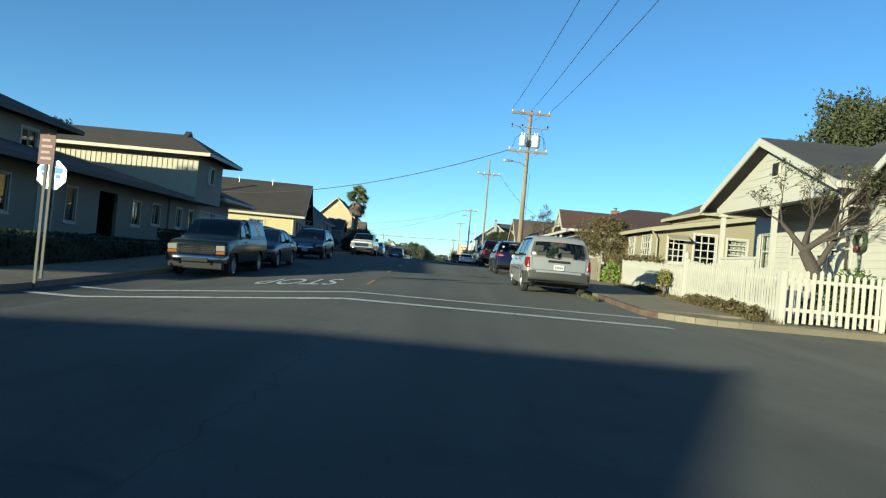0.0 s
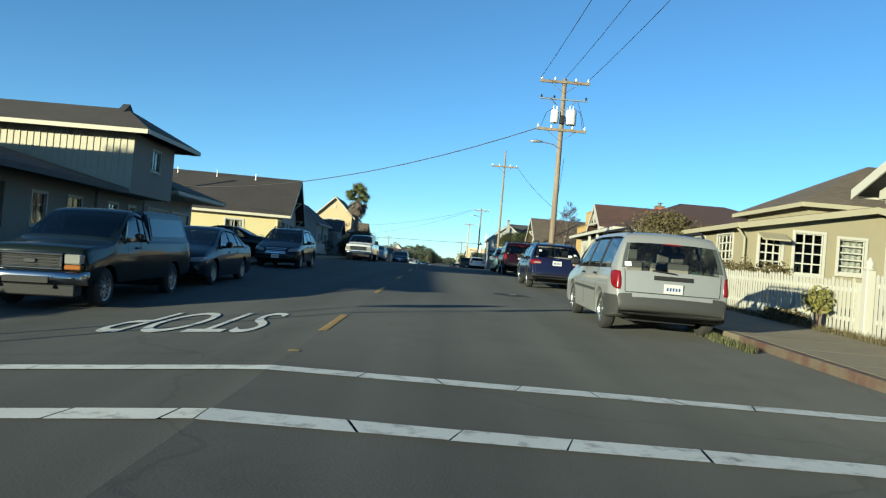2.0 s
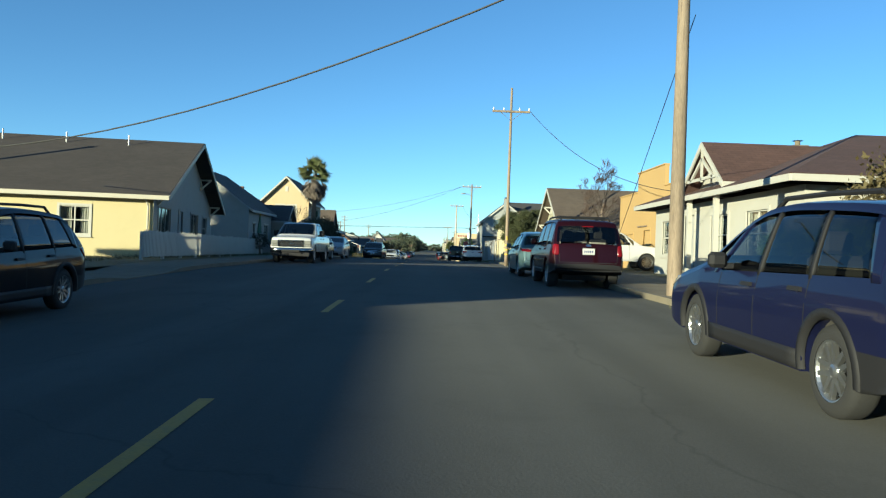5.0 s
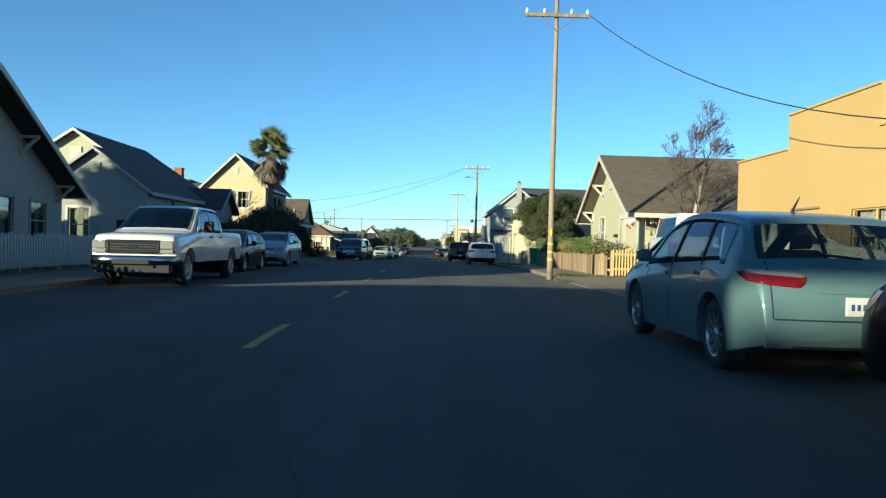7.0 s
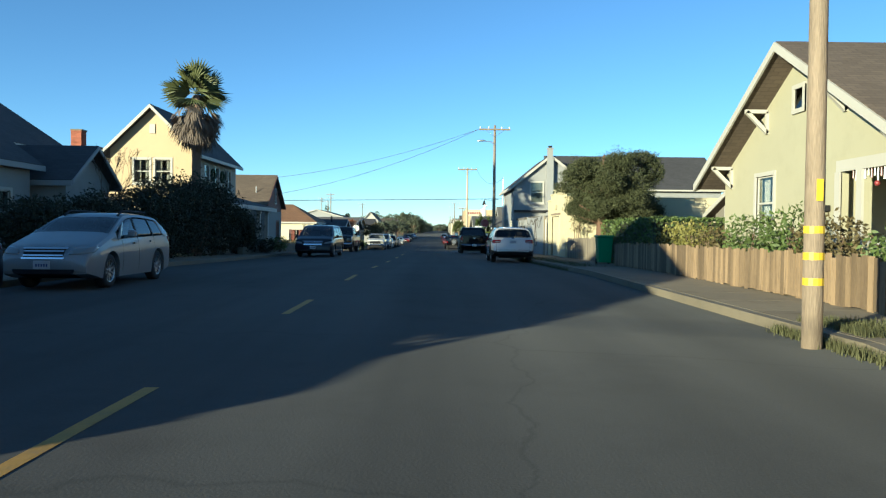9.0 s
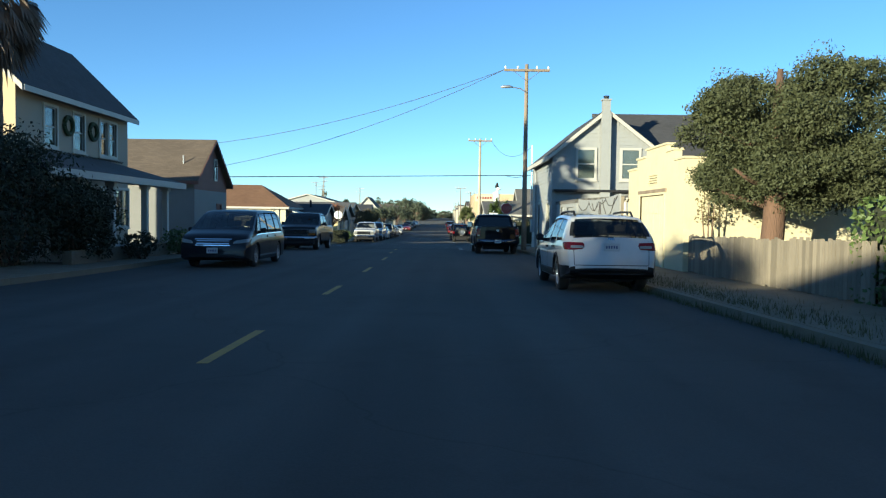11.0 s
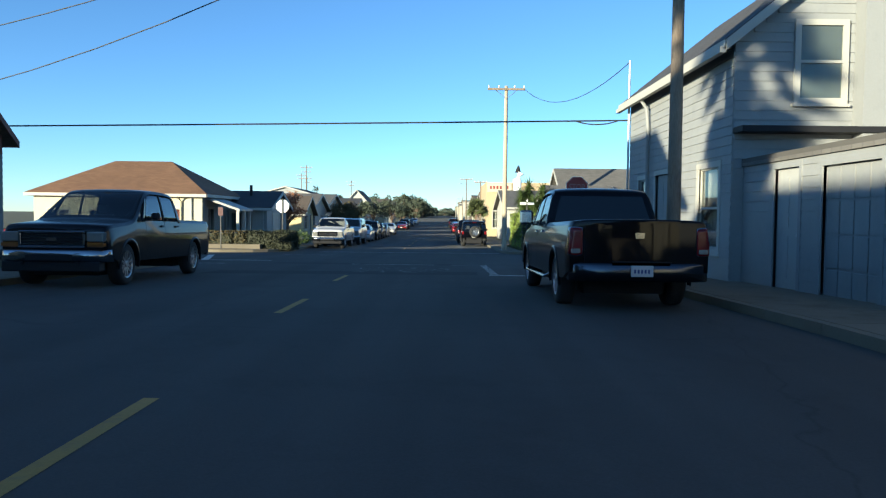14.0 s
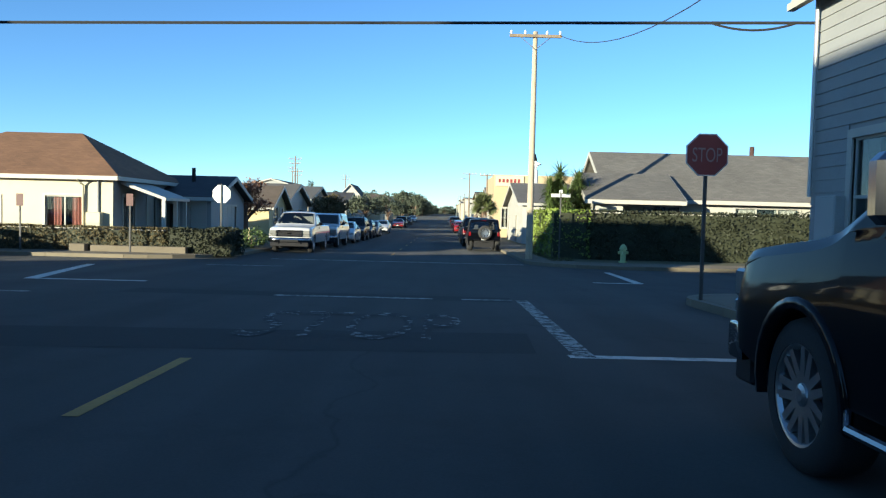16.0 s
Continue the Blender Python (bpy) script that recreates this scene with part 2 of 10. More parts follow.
M = {
    "asphalt": road_mat(),
    "asphalt_new": mat("asphalt_patch", (0.043, 0.043, 0.042), 0.9, spec=0.2, drough=0.2, var=0.2, scale=2, bump=0.3, fine=70),
    "asphalt_dark": mat("tar_dark_patch", (0.028, 0.027, 0.026), 0.85, var=0.3, scale=6, bump=0.4, fine=40),
    "concrete": mat("concrete", (0.17, 0.145, 0.105), 0.9, spec=0.25, drough=0.15, var=0.16, scale=3, bump=0.25, fine=45, dirt=(0.10, 0.08, 0.052), dirt_amt=0.75, obj=0.2),
    "kerb": mat("kerb_concrete", (0.17, 0.145, 0.10), 0.9, var=0.2, scale=5, bump=0.3, fine=40, dirt=(0.12, 0.11, 0.08), dirt_amt=0.7, obj=0.25),
    "kerb_red": mat("kerb_red_paint", (0.085, 0.042, 0.034), 0.85, var=0.25, scale=6, bump=0.3, fine=40, dirt=(0.105, 0.085, 0.06), dirt_amt=0.95, worn=(0.42, 0.58)),
    "soil": mat("soil_and_dry_grass", (0.11, 0.105, 0.055), 0.95, var=0.35, scale=4, bump=0.6, fine=25, bdist=0.03, dirt=(0.055, 0.075, 0.028), dirt_amt=0.7),
    "grass": mat("grass_blades", (0.075, 0.078, 0.03), 0.8, var=0.4, scale=6, bump=0.0, fine=20),
    "white_line": mat("worn_white_road_paint", (0.58, 0.57, 0.52), 0.75, var=0.12, scale=10, bump=0.2, fine=40, dirt=(0.11, 0.10, 0.085), dirt_amt=0.95),
    "faded_line": mat("faded_white_road_paint", (0.36, 0.355, 0.33), 0.8, var=0.2, scale=16, bump=0.2, fine=40, dirt=(0.05, 0.048, 0.045), dirt_amt=1.0, worn=(0.46, 0.54)),
    "ghost_line": mat("nearly_gone_road_paint", (0.30, 0.295, 0.28), 0.85, var=0.3, scale=12, bump=0.1, fine=30, dirt=(0.04, 0.04, 0.039), dirt_amt=1.0, spec=0.2, worn=(0.40, 0.47)),
    "yellow_line": mat("worn_yellow_road_paint", (0.36, 0.21, 0.04), 0.75, var=0.2, scale=14, bump=0.2, fine=40, dirt=(0.14, 0.12, 0.08), dirt_amt=0.45),
    "white": mat("white_paint", (0.405, 0.39, 0.345), 0.6, var=0.05, scale=5, bump=0.06, fine=30, dirt=(0.37, 0.35, 0.29), dirt_amt=0.4, obj=0.12),
    "cream": mat("cream_paint", (0.50, 0.455, 0.32), 0.7, var=0.06, scale=4, bump=0.1, fine=40, dirt=(0.42, 0.37, 0.26), dirt_amt=0.3),
    "cream_block": mat("cream_painted_block", (0.52, 0.46, 0.30), 0.8, var=0.08, scale=5, bump=0.25, fine=30, dirt=(0.42, 0.36, 0.24), dirt_amt=0.5),
    "peach": mat("pale_peach_paint", (0.44, 0.335, 0.20), 0.7, var=0.06, scale=4, bump=0.1, fine=40, dirt=(0.37, 0.28, 0.17), dirt_amt=0.25),
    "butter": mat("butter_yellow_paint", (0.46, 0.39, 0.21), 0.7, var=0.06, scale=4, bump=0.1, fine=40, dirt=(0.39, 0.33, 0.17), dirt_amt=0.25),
    "ochre": mat("ochre_stucco", (0.40, 0.265, 0.105), 0.85, var=0.07, scale=2, bump=0.25, fine=70, dirt=(0.37, 0.24, 0.09), dirt_amt=0.35),
    "khaki": mat("khaki_stucco", (0.25, 0.22, 0.145), 0.85, var=0.08, scale=3, bump=0.2, fine=70, dirt=(0.21, 0.185, 0.12), dirt_amt=0.3),
    "khaki_trim": mat("tan_trim_paint", (0.30, 0.27, 0.19), 0.75, var=0.08, bump=0.05),
    "sage": mat("sage_green_stucco", (0.34, 0.322, 0.225), 0.85, var=0.07, scale=3, bump=0.2, fine=70, dirt=(0.25, 0.245, 0.17), dirt_amt=0.3),
    "bluegrey": mat("blue_grey_siding_paint", (0.255, 0.26, 0.255), 0.65, var=0.06, scale=5, bump=0.1, fine=30, dirt=(0.18, 0.185, 0.185), dirt_amt=0.35, obj=0.12),
    "grey": mat("grey_paint", (0.36, 0.36, 0.34), 0.75, var=0.07, scale=4, bump=0.1, fine=40, dirt=(0.22, 0.21, 0.19), dirt_amt=0.4, obj=0.1),
    "tan": mat("tan_stucco", (0.19, 0.176, 0.15), 0.8, var=0.08, scale=4, bump=0.15, fine=50, dirt=(0.14, 0.128, 0.11), dirt_amt=0.35),
    "rib_siding": mat("sunlit_ribbed_siding", (0.40, 0.37, 0.29), 0.75, var=0.07, scale=4, bump=0.1, fine=40),
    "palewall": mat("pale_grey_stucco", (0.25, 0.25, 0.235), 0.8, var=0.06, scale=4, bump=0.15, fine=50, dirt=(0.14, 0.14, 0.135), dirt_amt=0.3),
    "greywhite": mat("dull_white_siding", (0.18, 0.18, 0.175), 0.75, var=0.08, scale=4, bump=0.1, fine=40, dirt=(0.15, 0.145, 0.135), dirt_amt=0.4, obj=0.12),
    "porch_shade": mat("porch_shade_paint", (0.075, 0.075, 0.08), 0.8, var=0.15, scale=4, bump=0.1, fine=40),
    "peach_shaded": mat("shaded_peach_paint", (0.30, 0.26, 0.20), 0.75, var=0.08, scale=4, bump=0.1, fine=40),
    "rust": mat("red_brown_siding", (0.17, 0.075, 0.055), 0.75, var=0.15, scale=5, bump=0.15, fine=40, obj=0.2),
    "roof_brown": shingle_mat("brown_shingles", (0.125, 0.095, 0.07)),
    "roof_umber": shingle_mat("dark_umber_shingles", (0.062, 0.05, 0.042)),
    "dark_trim": mat("dark_and_shaded_trim", (0.06, 0.05, 0.045), 0.75, var=0.15, bump=0.05),
    "roof_dark": shingle_mat("dark_grey_shingles", (0.062, 0.060, 0.062)),
    "roof_grey": shingle_mat("grey_shingles", (0.15, 0.14, 0.125)),
    "roof_maroon": shingle_mat("maroon_shingles", (0.09, 0.048, 0.040)),
    "roof_rust": shingle_mat("rust_brown_shingles", (0.20, 0.105, 0.055)),
    "soffit": mat("soffit_paint", (0.42, 0.39, 0.31), 0.7, var=0.06, bump=0.05),
    "pole": mat("weathered_pole_wood", (0.215, 0.168, 0.12), 0.9, var=0.5, scale=5, bump=0.6, fine=14, stretch=(6, 6, 0.6), bdist=0.015, dirt=(0.085, 0.062, 0.045), dirt_amt=0.8),
    "pole_pale": mat("bleached_pole_wood", (0.40, 0.33, 0.235), 0.9, var=0.3, scale=5, bump=0.5, fine=14, stretch=(6, 6, 0.6), bdist=0.015, dirt=(0.22, 0.16, 0.10), dirt_amt=0.6),
    "greywood": mat("weathered_grey_boards", (0.20, 0.17, 0.125), 0.9, var=0.25, scale=6, bump=0.5, fine=18, stretch=(5, 5, 0.6), obj=0.5, dirt=(0.11, 0.09, 0.065), dirt_amt=0.5),
    "brownwood": mat("brown_fence_boards", (0.215, 0.15, 0.085), 0.9, var=0.45, scale=6, bump=0.5, fine=18, stretch=(5, 5, 0.6), obj=0.5, dirt=(0.085, 0.055, 0.034), dirt_amt=0.8),
    "yellowwood": mat("yellow_new_pickets", (0.44, 0.31, 0.14), 0.8, var=0.12, scale=6, bump=0.3, fine=18, stretch=(5, 5, 0.6), obj=0.25),
    "bark": mat("bark", (0.15, 0.10, 0.07), 0.95, var=0.35, scale=8, bump=0.9, fine=18, bdist=0.03, stretch=(3, 3, 0.8)),
    "redbark": mat("red_brown_bark", (0.12, 0.07, 0.045), 0.95, var=0.35, scale=8, bump=0.9, fine=12, bdist=0.04, stretch=(4, 4, 0.5)),
    "palebark": mat("pale_birch_bark", (0.25, 0.195, 0.155), 0.9, var=0.3, scale=8, bump=0.5, fine=14),
    "birchbark": mat("grey_brown_branch_bark", (0.055, 0.044, 0.037), 0.9, var=0.35, scale=8, bump=0.5, fine=14),
    "twig": mat("twigs", (0.075, 0.052, 0.043), 0.9, var=0.25, bump=0.0),
    "metal": mat("galvanised_steel", (0.45, 0.45, 0.44), 0.45, 0.8, var=0.08, bump=0.05),
    "post_steel": mat("weathered_post_steel", (0.07, 0.068, 0.064), 0.7, 0.0, var=0.15, bump=0.1),
    "alu": mat("bare_aluminium", (0.72, 0.72, 0.70), 0.45, 0.35, var=0.06, bump=0.03),
    "can": mat("transformer_grey_paint", (0.62, 0.62, 0.58), 0.5, var=0.05, bump=0.03),
    "dark": mat("dark_plastic", (0.016, 0.016, 0.018), 0.65, var=0.1, bump=0.05, spec=0.25),
    "black": mat("black_wire", (0.02, 0.02, 0.02), 0.7, var=0.1, bump=0.0),
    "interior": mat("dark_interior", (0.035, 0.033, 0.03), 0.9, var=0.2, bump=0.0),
    "seat": mat("grey_seat_cloth", (0.16, 0.155, 0.145), 0.9, var=0.15, bump=0.1),
    "curtain": mat("pale_curtain", (0.62, 0.58, 0.52), 0.9, var=0.15, bump=0.2, fine=25, stretch=(6, 6, 0.2)),
    "curtain_red": mat("pinkish_red_curtain", (0.45, 0.16, 0.13), 0.9, var=0.25, bump=0.2, fine=20, stretch=(6, 6, 0.2)),
    "tyre": mat("tyre_rubber", (0.022, 0.022, 0.022), 0.85, var=0.2, bump=0.2),
    "rim": mat("alloy_rim", (0.40, 0.41, 0.42), 0.3, 0.9, var=0.06, bump=0.0),
    "chrome": mat("chrome", (0.75, 0.75, 0.75), 0.12, 1.0, var=0.03, bump=0.0),
    "chrome_dull": mat("dull_chrome", (0.30, 0.31, 0.33), 0.14, 1.0, var=0.05, bump=0.0),
    "chrome_dark": mat("smoked_chrome", (0.075, 0.08, 0.095), 0.18, 1.0, var=0.05, bump=0.0),
    "cladding": mat("grey_bumper_plastic", (0.035, 0.035, 0.034), 0.6, var=0.1, bump=0.05),
    "lamp_red": mat("red_lamp_lens", (0.14, 0.004, 0.007), 0.2, var=0.1, bump=0.0, coat=0.25, spec=0.25),
    "lamp_clear": mat("clear_lamp_lens", (0.20, 0.20, 0.185), 0.12, var=0.06, bump=0.0, coat=0.8),
    "lamp_amber": mat("amber_lamp_lens", (0.24, 0.085, 0.015), 0.15, var=0.06, bump=0.0, coat=1.0),
    "plate": mat("number_plate_white", (0.46, 0.46, 0.45), 0.5, var=0.03, bump=0.0),
    "bar": mat("plate_blue_bars", (0.03, 0.05, 0.16), 0.5, var=0.03, bump=0.0),
    "sign_red": mat("faded_red_sign", (0.22, 0.035, 0.035), 0.5, var=0.08, bump=0.02),
    "sign_white": mat("sign_white", (0.75, 0.75, 0.73), 0.5, var=0.03, bump=0.0),
    "sign_blue": mat("blue_sticker", (0.03, 0.16, 0.45), 0.5, var=0.1, bump=0.0),
    "sign_brown": mat("dark_brown_sign", (0.09, 0.035, 0.03), 0.6, var=0.1, bump=0.0),
    "sign_pink": mat("faded_pink_lettering", (0.30, 0.20, 0.19), 0.6, var=0.1, bump=0.0),
    "tape": mat("yellow_marker_tape", (0.6, 0.42, 0.03), 0.5, var=0.08, bump=0.0),
    "bin_green": mat("green_bin_plastic", (0.02, 0.22, 0.08), 0.5, var=0.1, bump=0.05),
    "board_green": mat("green_painted_board", (0.022, 0.085, 0.045), 0.7, var=0.15, bump=0.05),
    "hydrant": mat("pale_green_hydrant_paint", (0.36, 0.42, 0.20), 0.55, var=0.1, bump=0.1),
    "brick": mat("red_chimney_brick", (0.30, 0.10, 0.06), 0.9, var=0.25, scale=14, bump=0.4, fine=20, obj=0.4),
    "leaf_hedge": mat("hedge_leaves", (0.075, 0.11, 0.03), 0.6, var=0.45, scale=10, bump=0.0, fine=9, spec=0.35),
    "leaf_bright": mat("ivy_leaves", (0.15, 0.20, 0.035), 0.6, var=0.4, scale=10, bump=0.0, fine=9, spec=0.35),
    "leaf_cypress": mat("cypress_leaves", (0.05, 0.057, 0.024), 0.7, var=0.45, scale=10, bump=0.0, fine=7, spec=0.3),
    "leaf_dark": mat("dark_and_shaded_leaves", (0.03, 0.034, 0.018), 0.7, var=0.45, scale=10, bump=0.0, fine=9, spec=0.3),
    "leaf_olive": mat("olive_brown_leaves", (0.09, 0.072, 0.032), 0.7, var=0.45, scale=10, bump=0.0, fine=9, spec=0.3),
    "leaf_red": mat("autumn_red_leaves", (0.26, 0.10, 0.045), 0.7, var=0.4, scale=10, bump=0.0, fine=9),
    "leaf_yellow": mat("yellow_green_leaves", (0.17, 0.16, 0.04), 0.7, var=0.3, scale=10, bump=0.0, fine=9),
    "leaf_far": mat("far_tree_leaves", (0.075, 0.088, 0.06), 0.8, var=0.4, scale=3, bump=0.0, fine=4, spec=0.2),
    "frond": mat("palm_fronds", (0.075, 0.088, 0.03), 0.6, var=0.3, bump=0.0, fine=12),
    "frond_dead": mat("dead_palm_fronds", (0.135, 0.108, 0.088), 0.9, var=0.35, bump=0.0, fine=12),
    "wreath": mat("wreath_green", (0.03, 0.05, 0.02), 0.8, var=0.4, bump=0.3),
    "deco_red": mat("red_ornament", (0.20, 0.03, 0.03), 0.4, var=0.2, bump=0.0),
    "window": glass_mat("window_glass", (0.62, 0.66, 0.66)),
    "autoglass": glass_mat("tinted_car_glass", (0.34, 0.37, 0.37)),
    "autoglass_dark": glass_mat("privacy_car_glass", (0.07, 0.075, 0.075)),
}


# ---------- building blocks ----------
def part(name, bm, material, parent=None, label="", smooth=False, m=None):
    """Links a bmesh as one mesh object, under parent if one is given."""
    me = bpy.data.meshes.new(name)
    bmesh.ops.recalc_face_normals(bm, faces=bm.faces)
    bm.to_mesh(me)
    bm.free()
    me.materials.append(M[material] if isinstance(material, str) else material)
    if smooth:
        me.shade_smooth()
    ob = new(name, me)
    if parent is not None:
        ob.parent = parent
    if m is not None:
        ob.matrix_basis = m
    if label:
        ob["label"] = label
    return ob


def thing(name, label, category, m=None, group="", kind=""):
    ob = new(name)
    ob.empty_display_size = 0.2
    if m is not None:
        ob.matrix_basis = m
    return tagged(ob, label, category, group, kind)


def bx(bm, x0, x1, y0, y1, z0, z1, bevel=0.0):
    """A box, with slightly broken edges if bevel is given."""
    v = [bm.verts.new(c) for c in ((x0, y0, z0), (x1, y0, z0), (x1, y1, z0), (x0, y1, z0), (x0, y0, z1), (x1, y0, z1), (x1, y1, z1), (x0, y1, z1))]
    fs = [bm.faces.new([v[i] for i in f]) for f in ((3, 2, 1, 0), (4, 5, 6, 7), (0, 1, 5, 4), (1, 2, 6, 5), (2, 3, 7, 6), (3, 0, 4, 7))]
    if bevel:
        es = list({e for f in fs for e in f.edges})
        bmesh.ops.bevel(bm, geom=es, offset=bevel, segments=1, affect="EDGES")
    return bm


def box(x0, x1, y0, y1, z0, z1, bevel=0.0):
    return bx(bmesh.new(), x0, x1, y0, y1, z0, z1, bevel)


def poly(bm, pts):
    return bm.faces.new([bm.verts.new(p) for p in pts])


def prism(bm, pts, d):
    """A flat outline pushed along the vector d."""
    a = [bm.verts.new(p) for p in pts]
    b = [bm.verts.new(Vector(p) + Vector(d)) for p in pts]
    n = len(pts)
    bm.faces.new(a[::-1])
    bm.faces.new(b)
    for i in range(n):
        bm.faces.new((a[i], a[(i + 1) % n], b[(i + 1) % n], b[i]))
    return bm


def tube(bm, pts, radii, sides=8, cap=True):
    """A round limb through the points."""
    rings = []
    up = Vector((0, 0, 1))
    for i, p in enumerate(pts):
        p = Vector(p)
        d = (Vector(pts[min(i + 1, len(pts) - 1)]) - Vector(pts[max(i - 1, 0)]))
        d = d.normalized() if d.length > 1e-6 else up
        a = d.cross(up if abs(d.z) < 0.95 else Vector((1, 0, 0))).normalized()
        b = d.cross(a)
        r = radii[i] if isinstance(radii, (list, tuple)) else radii
        rings.append([bm.verts.new(p + (a * math.cos(2 * math.pi * k / sides) + b * math.sin(2 * math.pi * k / sides)) * r) for k in range(sides)])
    for r0, r1 in zip(rings, rings[1:]):
        for k in range(sides):
            bm.faces.new((r0[k], r0[(k + 1) % sides], r1[(k + 1) % sides], r1[k]))
    if cap:
        bm.faces.new(rings[0][::-1])
        bm.faces.new(rings[-1])
    return bm


def wire(name, a, b, sag, r, label, parent=None, n=14):
    a, b = Vector(a), Vector(b)
    pts = [a.lerp(b, i / n) - Vector((0, 0, sag * 4 * (i / n) * (1 - i / n))) for i in range(n + 1)]
    return tagged(part(name, tube(bmesh.new(), pts, r, 5), "black", parent), label, "cable")


# ---------- ground, road, kerbs, pavements ----------
YS = sorted({-700, -200, -100, *range(-60, 260, 4), 30, 38, 50, 78, *range(260, 560, 15), 700, 1000, 1600, 2500, 4000, *[round(p[0]) for p in PROFILE if p[0] < 4000]})


def strip(name, material, x0, x1, y0, y1, dz, kind_label, category, cols=None):
    """A sheet that follows the lie of the land between x0 and x1."""
    bm = bmesh.new()
    ys = [y0, *[y for y in YS if y0 < y < y1], y1]
    xs = cols or (x0, x1)
    rows = [[bm.verts.new((x, y, gx(x, y) + dz)) for x in xs] for y in ys]
    for a, b in zip(rows, rows[1:]):
        for k in range(len(xs) - 1):
            bm.faces.new((a[k], a[k + 1], b[k + 1], b[k]))
    return tagged(part(name, bm, material), kind_label, category, kind="structure")


strip("ground", "soil", -2500, 2500, -700, 4000, -0.6, "dry soil and short grass reaching the horizon", "ground")
strip("road", "asphalt", KL, KR + 0.4, -60, 700, 0.0, "worn grey asphalt street with fine cracks", "road", cols=(KL, -6.83, -5.2, -3.5, CENTRE, -0.5, 0.8, 2.1, 3.4, KR + 0.4))
for side, x0, x1 in (("left", -160, KL), ("right", KR + 0.4, 160)):
    strip("cross_street_near", "asphalt", x0, x1, A0 - 3, (A1 if side == "left" else AR) + 3, 0.0, "worn asphalt of the first cross street", "road")
    strip("cross_street_far", "asphalt", x0, x1, B0 - 3, B1 + 3, 0.0, "worn asphalt of the second cross street", "road")


def kerb_line(side, y0, y1, reach, r=3.2):
    """Plan of a block's kerb: along the first cross street, round the corner, along the street, round and away."""
    s, x = (1, KR) if side == "right" else (-1, KL)
    pts = []
    k = reach
    while k > r:
        pts.append((x + s * k, y0))
        k -= 2.0
    pts += [(x + s * r - s * r * math.sin(a), y0 + r - r * math.cos(a)) for a in [math.pi / 2 * i / 6 for i in range(7)]]
    n = round((y1 - y0 - 2 * r) / 1.5)
    pts += [(x, y0 + r + (y1 - y0 - 2 * r) * i / n) for i in range(1, n)]
    pts += [(x + s * r - s * r * math.cos(a), y1 - r + r * math.sin(a)) for a in [math.pi / 2 * i / 6 for i in range(7)]]
    k = r + 2.0
    while k < reach:
        pts.append((x + s * k, y1))
        k += 2.0
    return [(px + (0.25 * max(0.0, min(1.0, (42 - py) / 9)) if s > 0 and 10 < y0 < 100 else -1.0 if s > 0 and y0 > 100 else 0.0), py) for px, py in pts]


def kerb_height(side, y):
    if side == "right" and 69.0 < y < 81.6:
        return 0.02
    if side == "left" and (50.5 < y < 54.5 or 57 < y < 61):
        return 0.03
    return 0.13


def block(side, y0, y1, reach, walk_width, red=(), r=3.2):
    """The raised land of a block with its kerb stones and pavement slabs."""
    s = 1 if side == "right" else -1
    pts = kerb_line(side, y0, y1, reach, r)
    x = KR - (1.0 if y0 > 100 else 0.0) if s > 0 else KL
    inner = walk_width + 0.15
    lot = bmesh.new()
    ys = [y0 + inner, *[y for y in YS if y0 + inner < y < y1 - inner], y1 - inner]
    rows = [[lot.verts.new((x + s * d, y, gx(x + s * d, y) + 0.125)) for d in (inner - 0.02, 12, 90)] for y in ys]
    for a, b in zip(rows, rows[1:]):
        for k in range(2):
            lot.faces.new((a[k], a[k + 1], b[k + 1], b[k]))
    lot_ob = tagged(part("lot_" + side, lot, "soil"), "bare soil and short dry grass of house plots", "ground", kind="structure")
    pave = thing("pavement_" + side, "weathered tan concrete pavement slabs", "pavement", kind="structure")
    kerb = thing("kerb_" + side, "stained concrete kerb with painted stretches", "kerb", kind="structure")
    nor = []
    for i, p in enumerate(pts):
        a, b = Vector(pts[max(i - 1, 0)]), Vector(pts[min(i + 1, len(pts) - 1)])
        d = (b - a).normalized()
        nor.append(Vector((d.y, -d.x)) * s)
    for i in range(len(pts) - 1):
        (ax, ay), (bx_, by_) = pts[i], pts[i + 1]
        na, nb = nor[i], nor[i + 1]
        ha, hb = kerb_height(side, ay), kerb_height(side, by_)

        def quad_box(d0, d1, top0, gap):
            bm = bmesh.new()
            v = []
            for (px, py), n, h in (((ax, ay), na, ha), ((bx_, by_), nb, hb)):
                t = gap if (px, py) == (ax, ay) else -gap
                dx, dy = (bx_ - ax), (by_ - ay)
                ln = math.hypot(dx, dy)
                px, py = px + dx / ln * t, py + dy / ln * t
                for d in (d0, d1):
                    for top in (0, 1):
                        v.append(bm.verts.new((px + n.x * d, py + n.y * d, gx(px + n.x * d, py) + (h + top0 if top else -0.15))))
            for f in ((0, 1, 3, 2), (4, 6, 7, 5), (0, 4, 5, 1), (2, 3, 7, 6), (1, 5, 7, 3), (0, 2, 6, 4)):
                bm.faces.new([v[k] for k in f])
            return bm
        is_red = any(a <= ay <= b and abs(ax - x) < 2.5 for a, b in red)
        kb = quad_box(0.0, 0.15, 0.0, 0.004)
        part("kerb_stone", kb, "kerb_red" if is_red else "kerb", kerb, "faded red painted kerb stone" if is_red else "")
        part("slab", quad_box(0.155, inner, 0.004, 0.006), "concrete", pave)


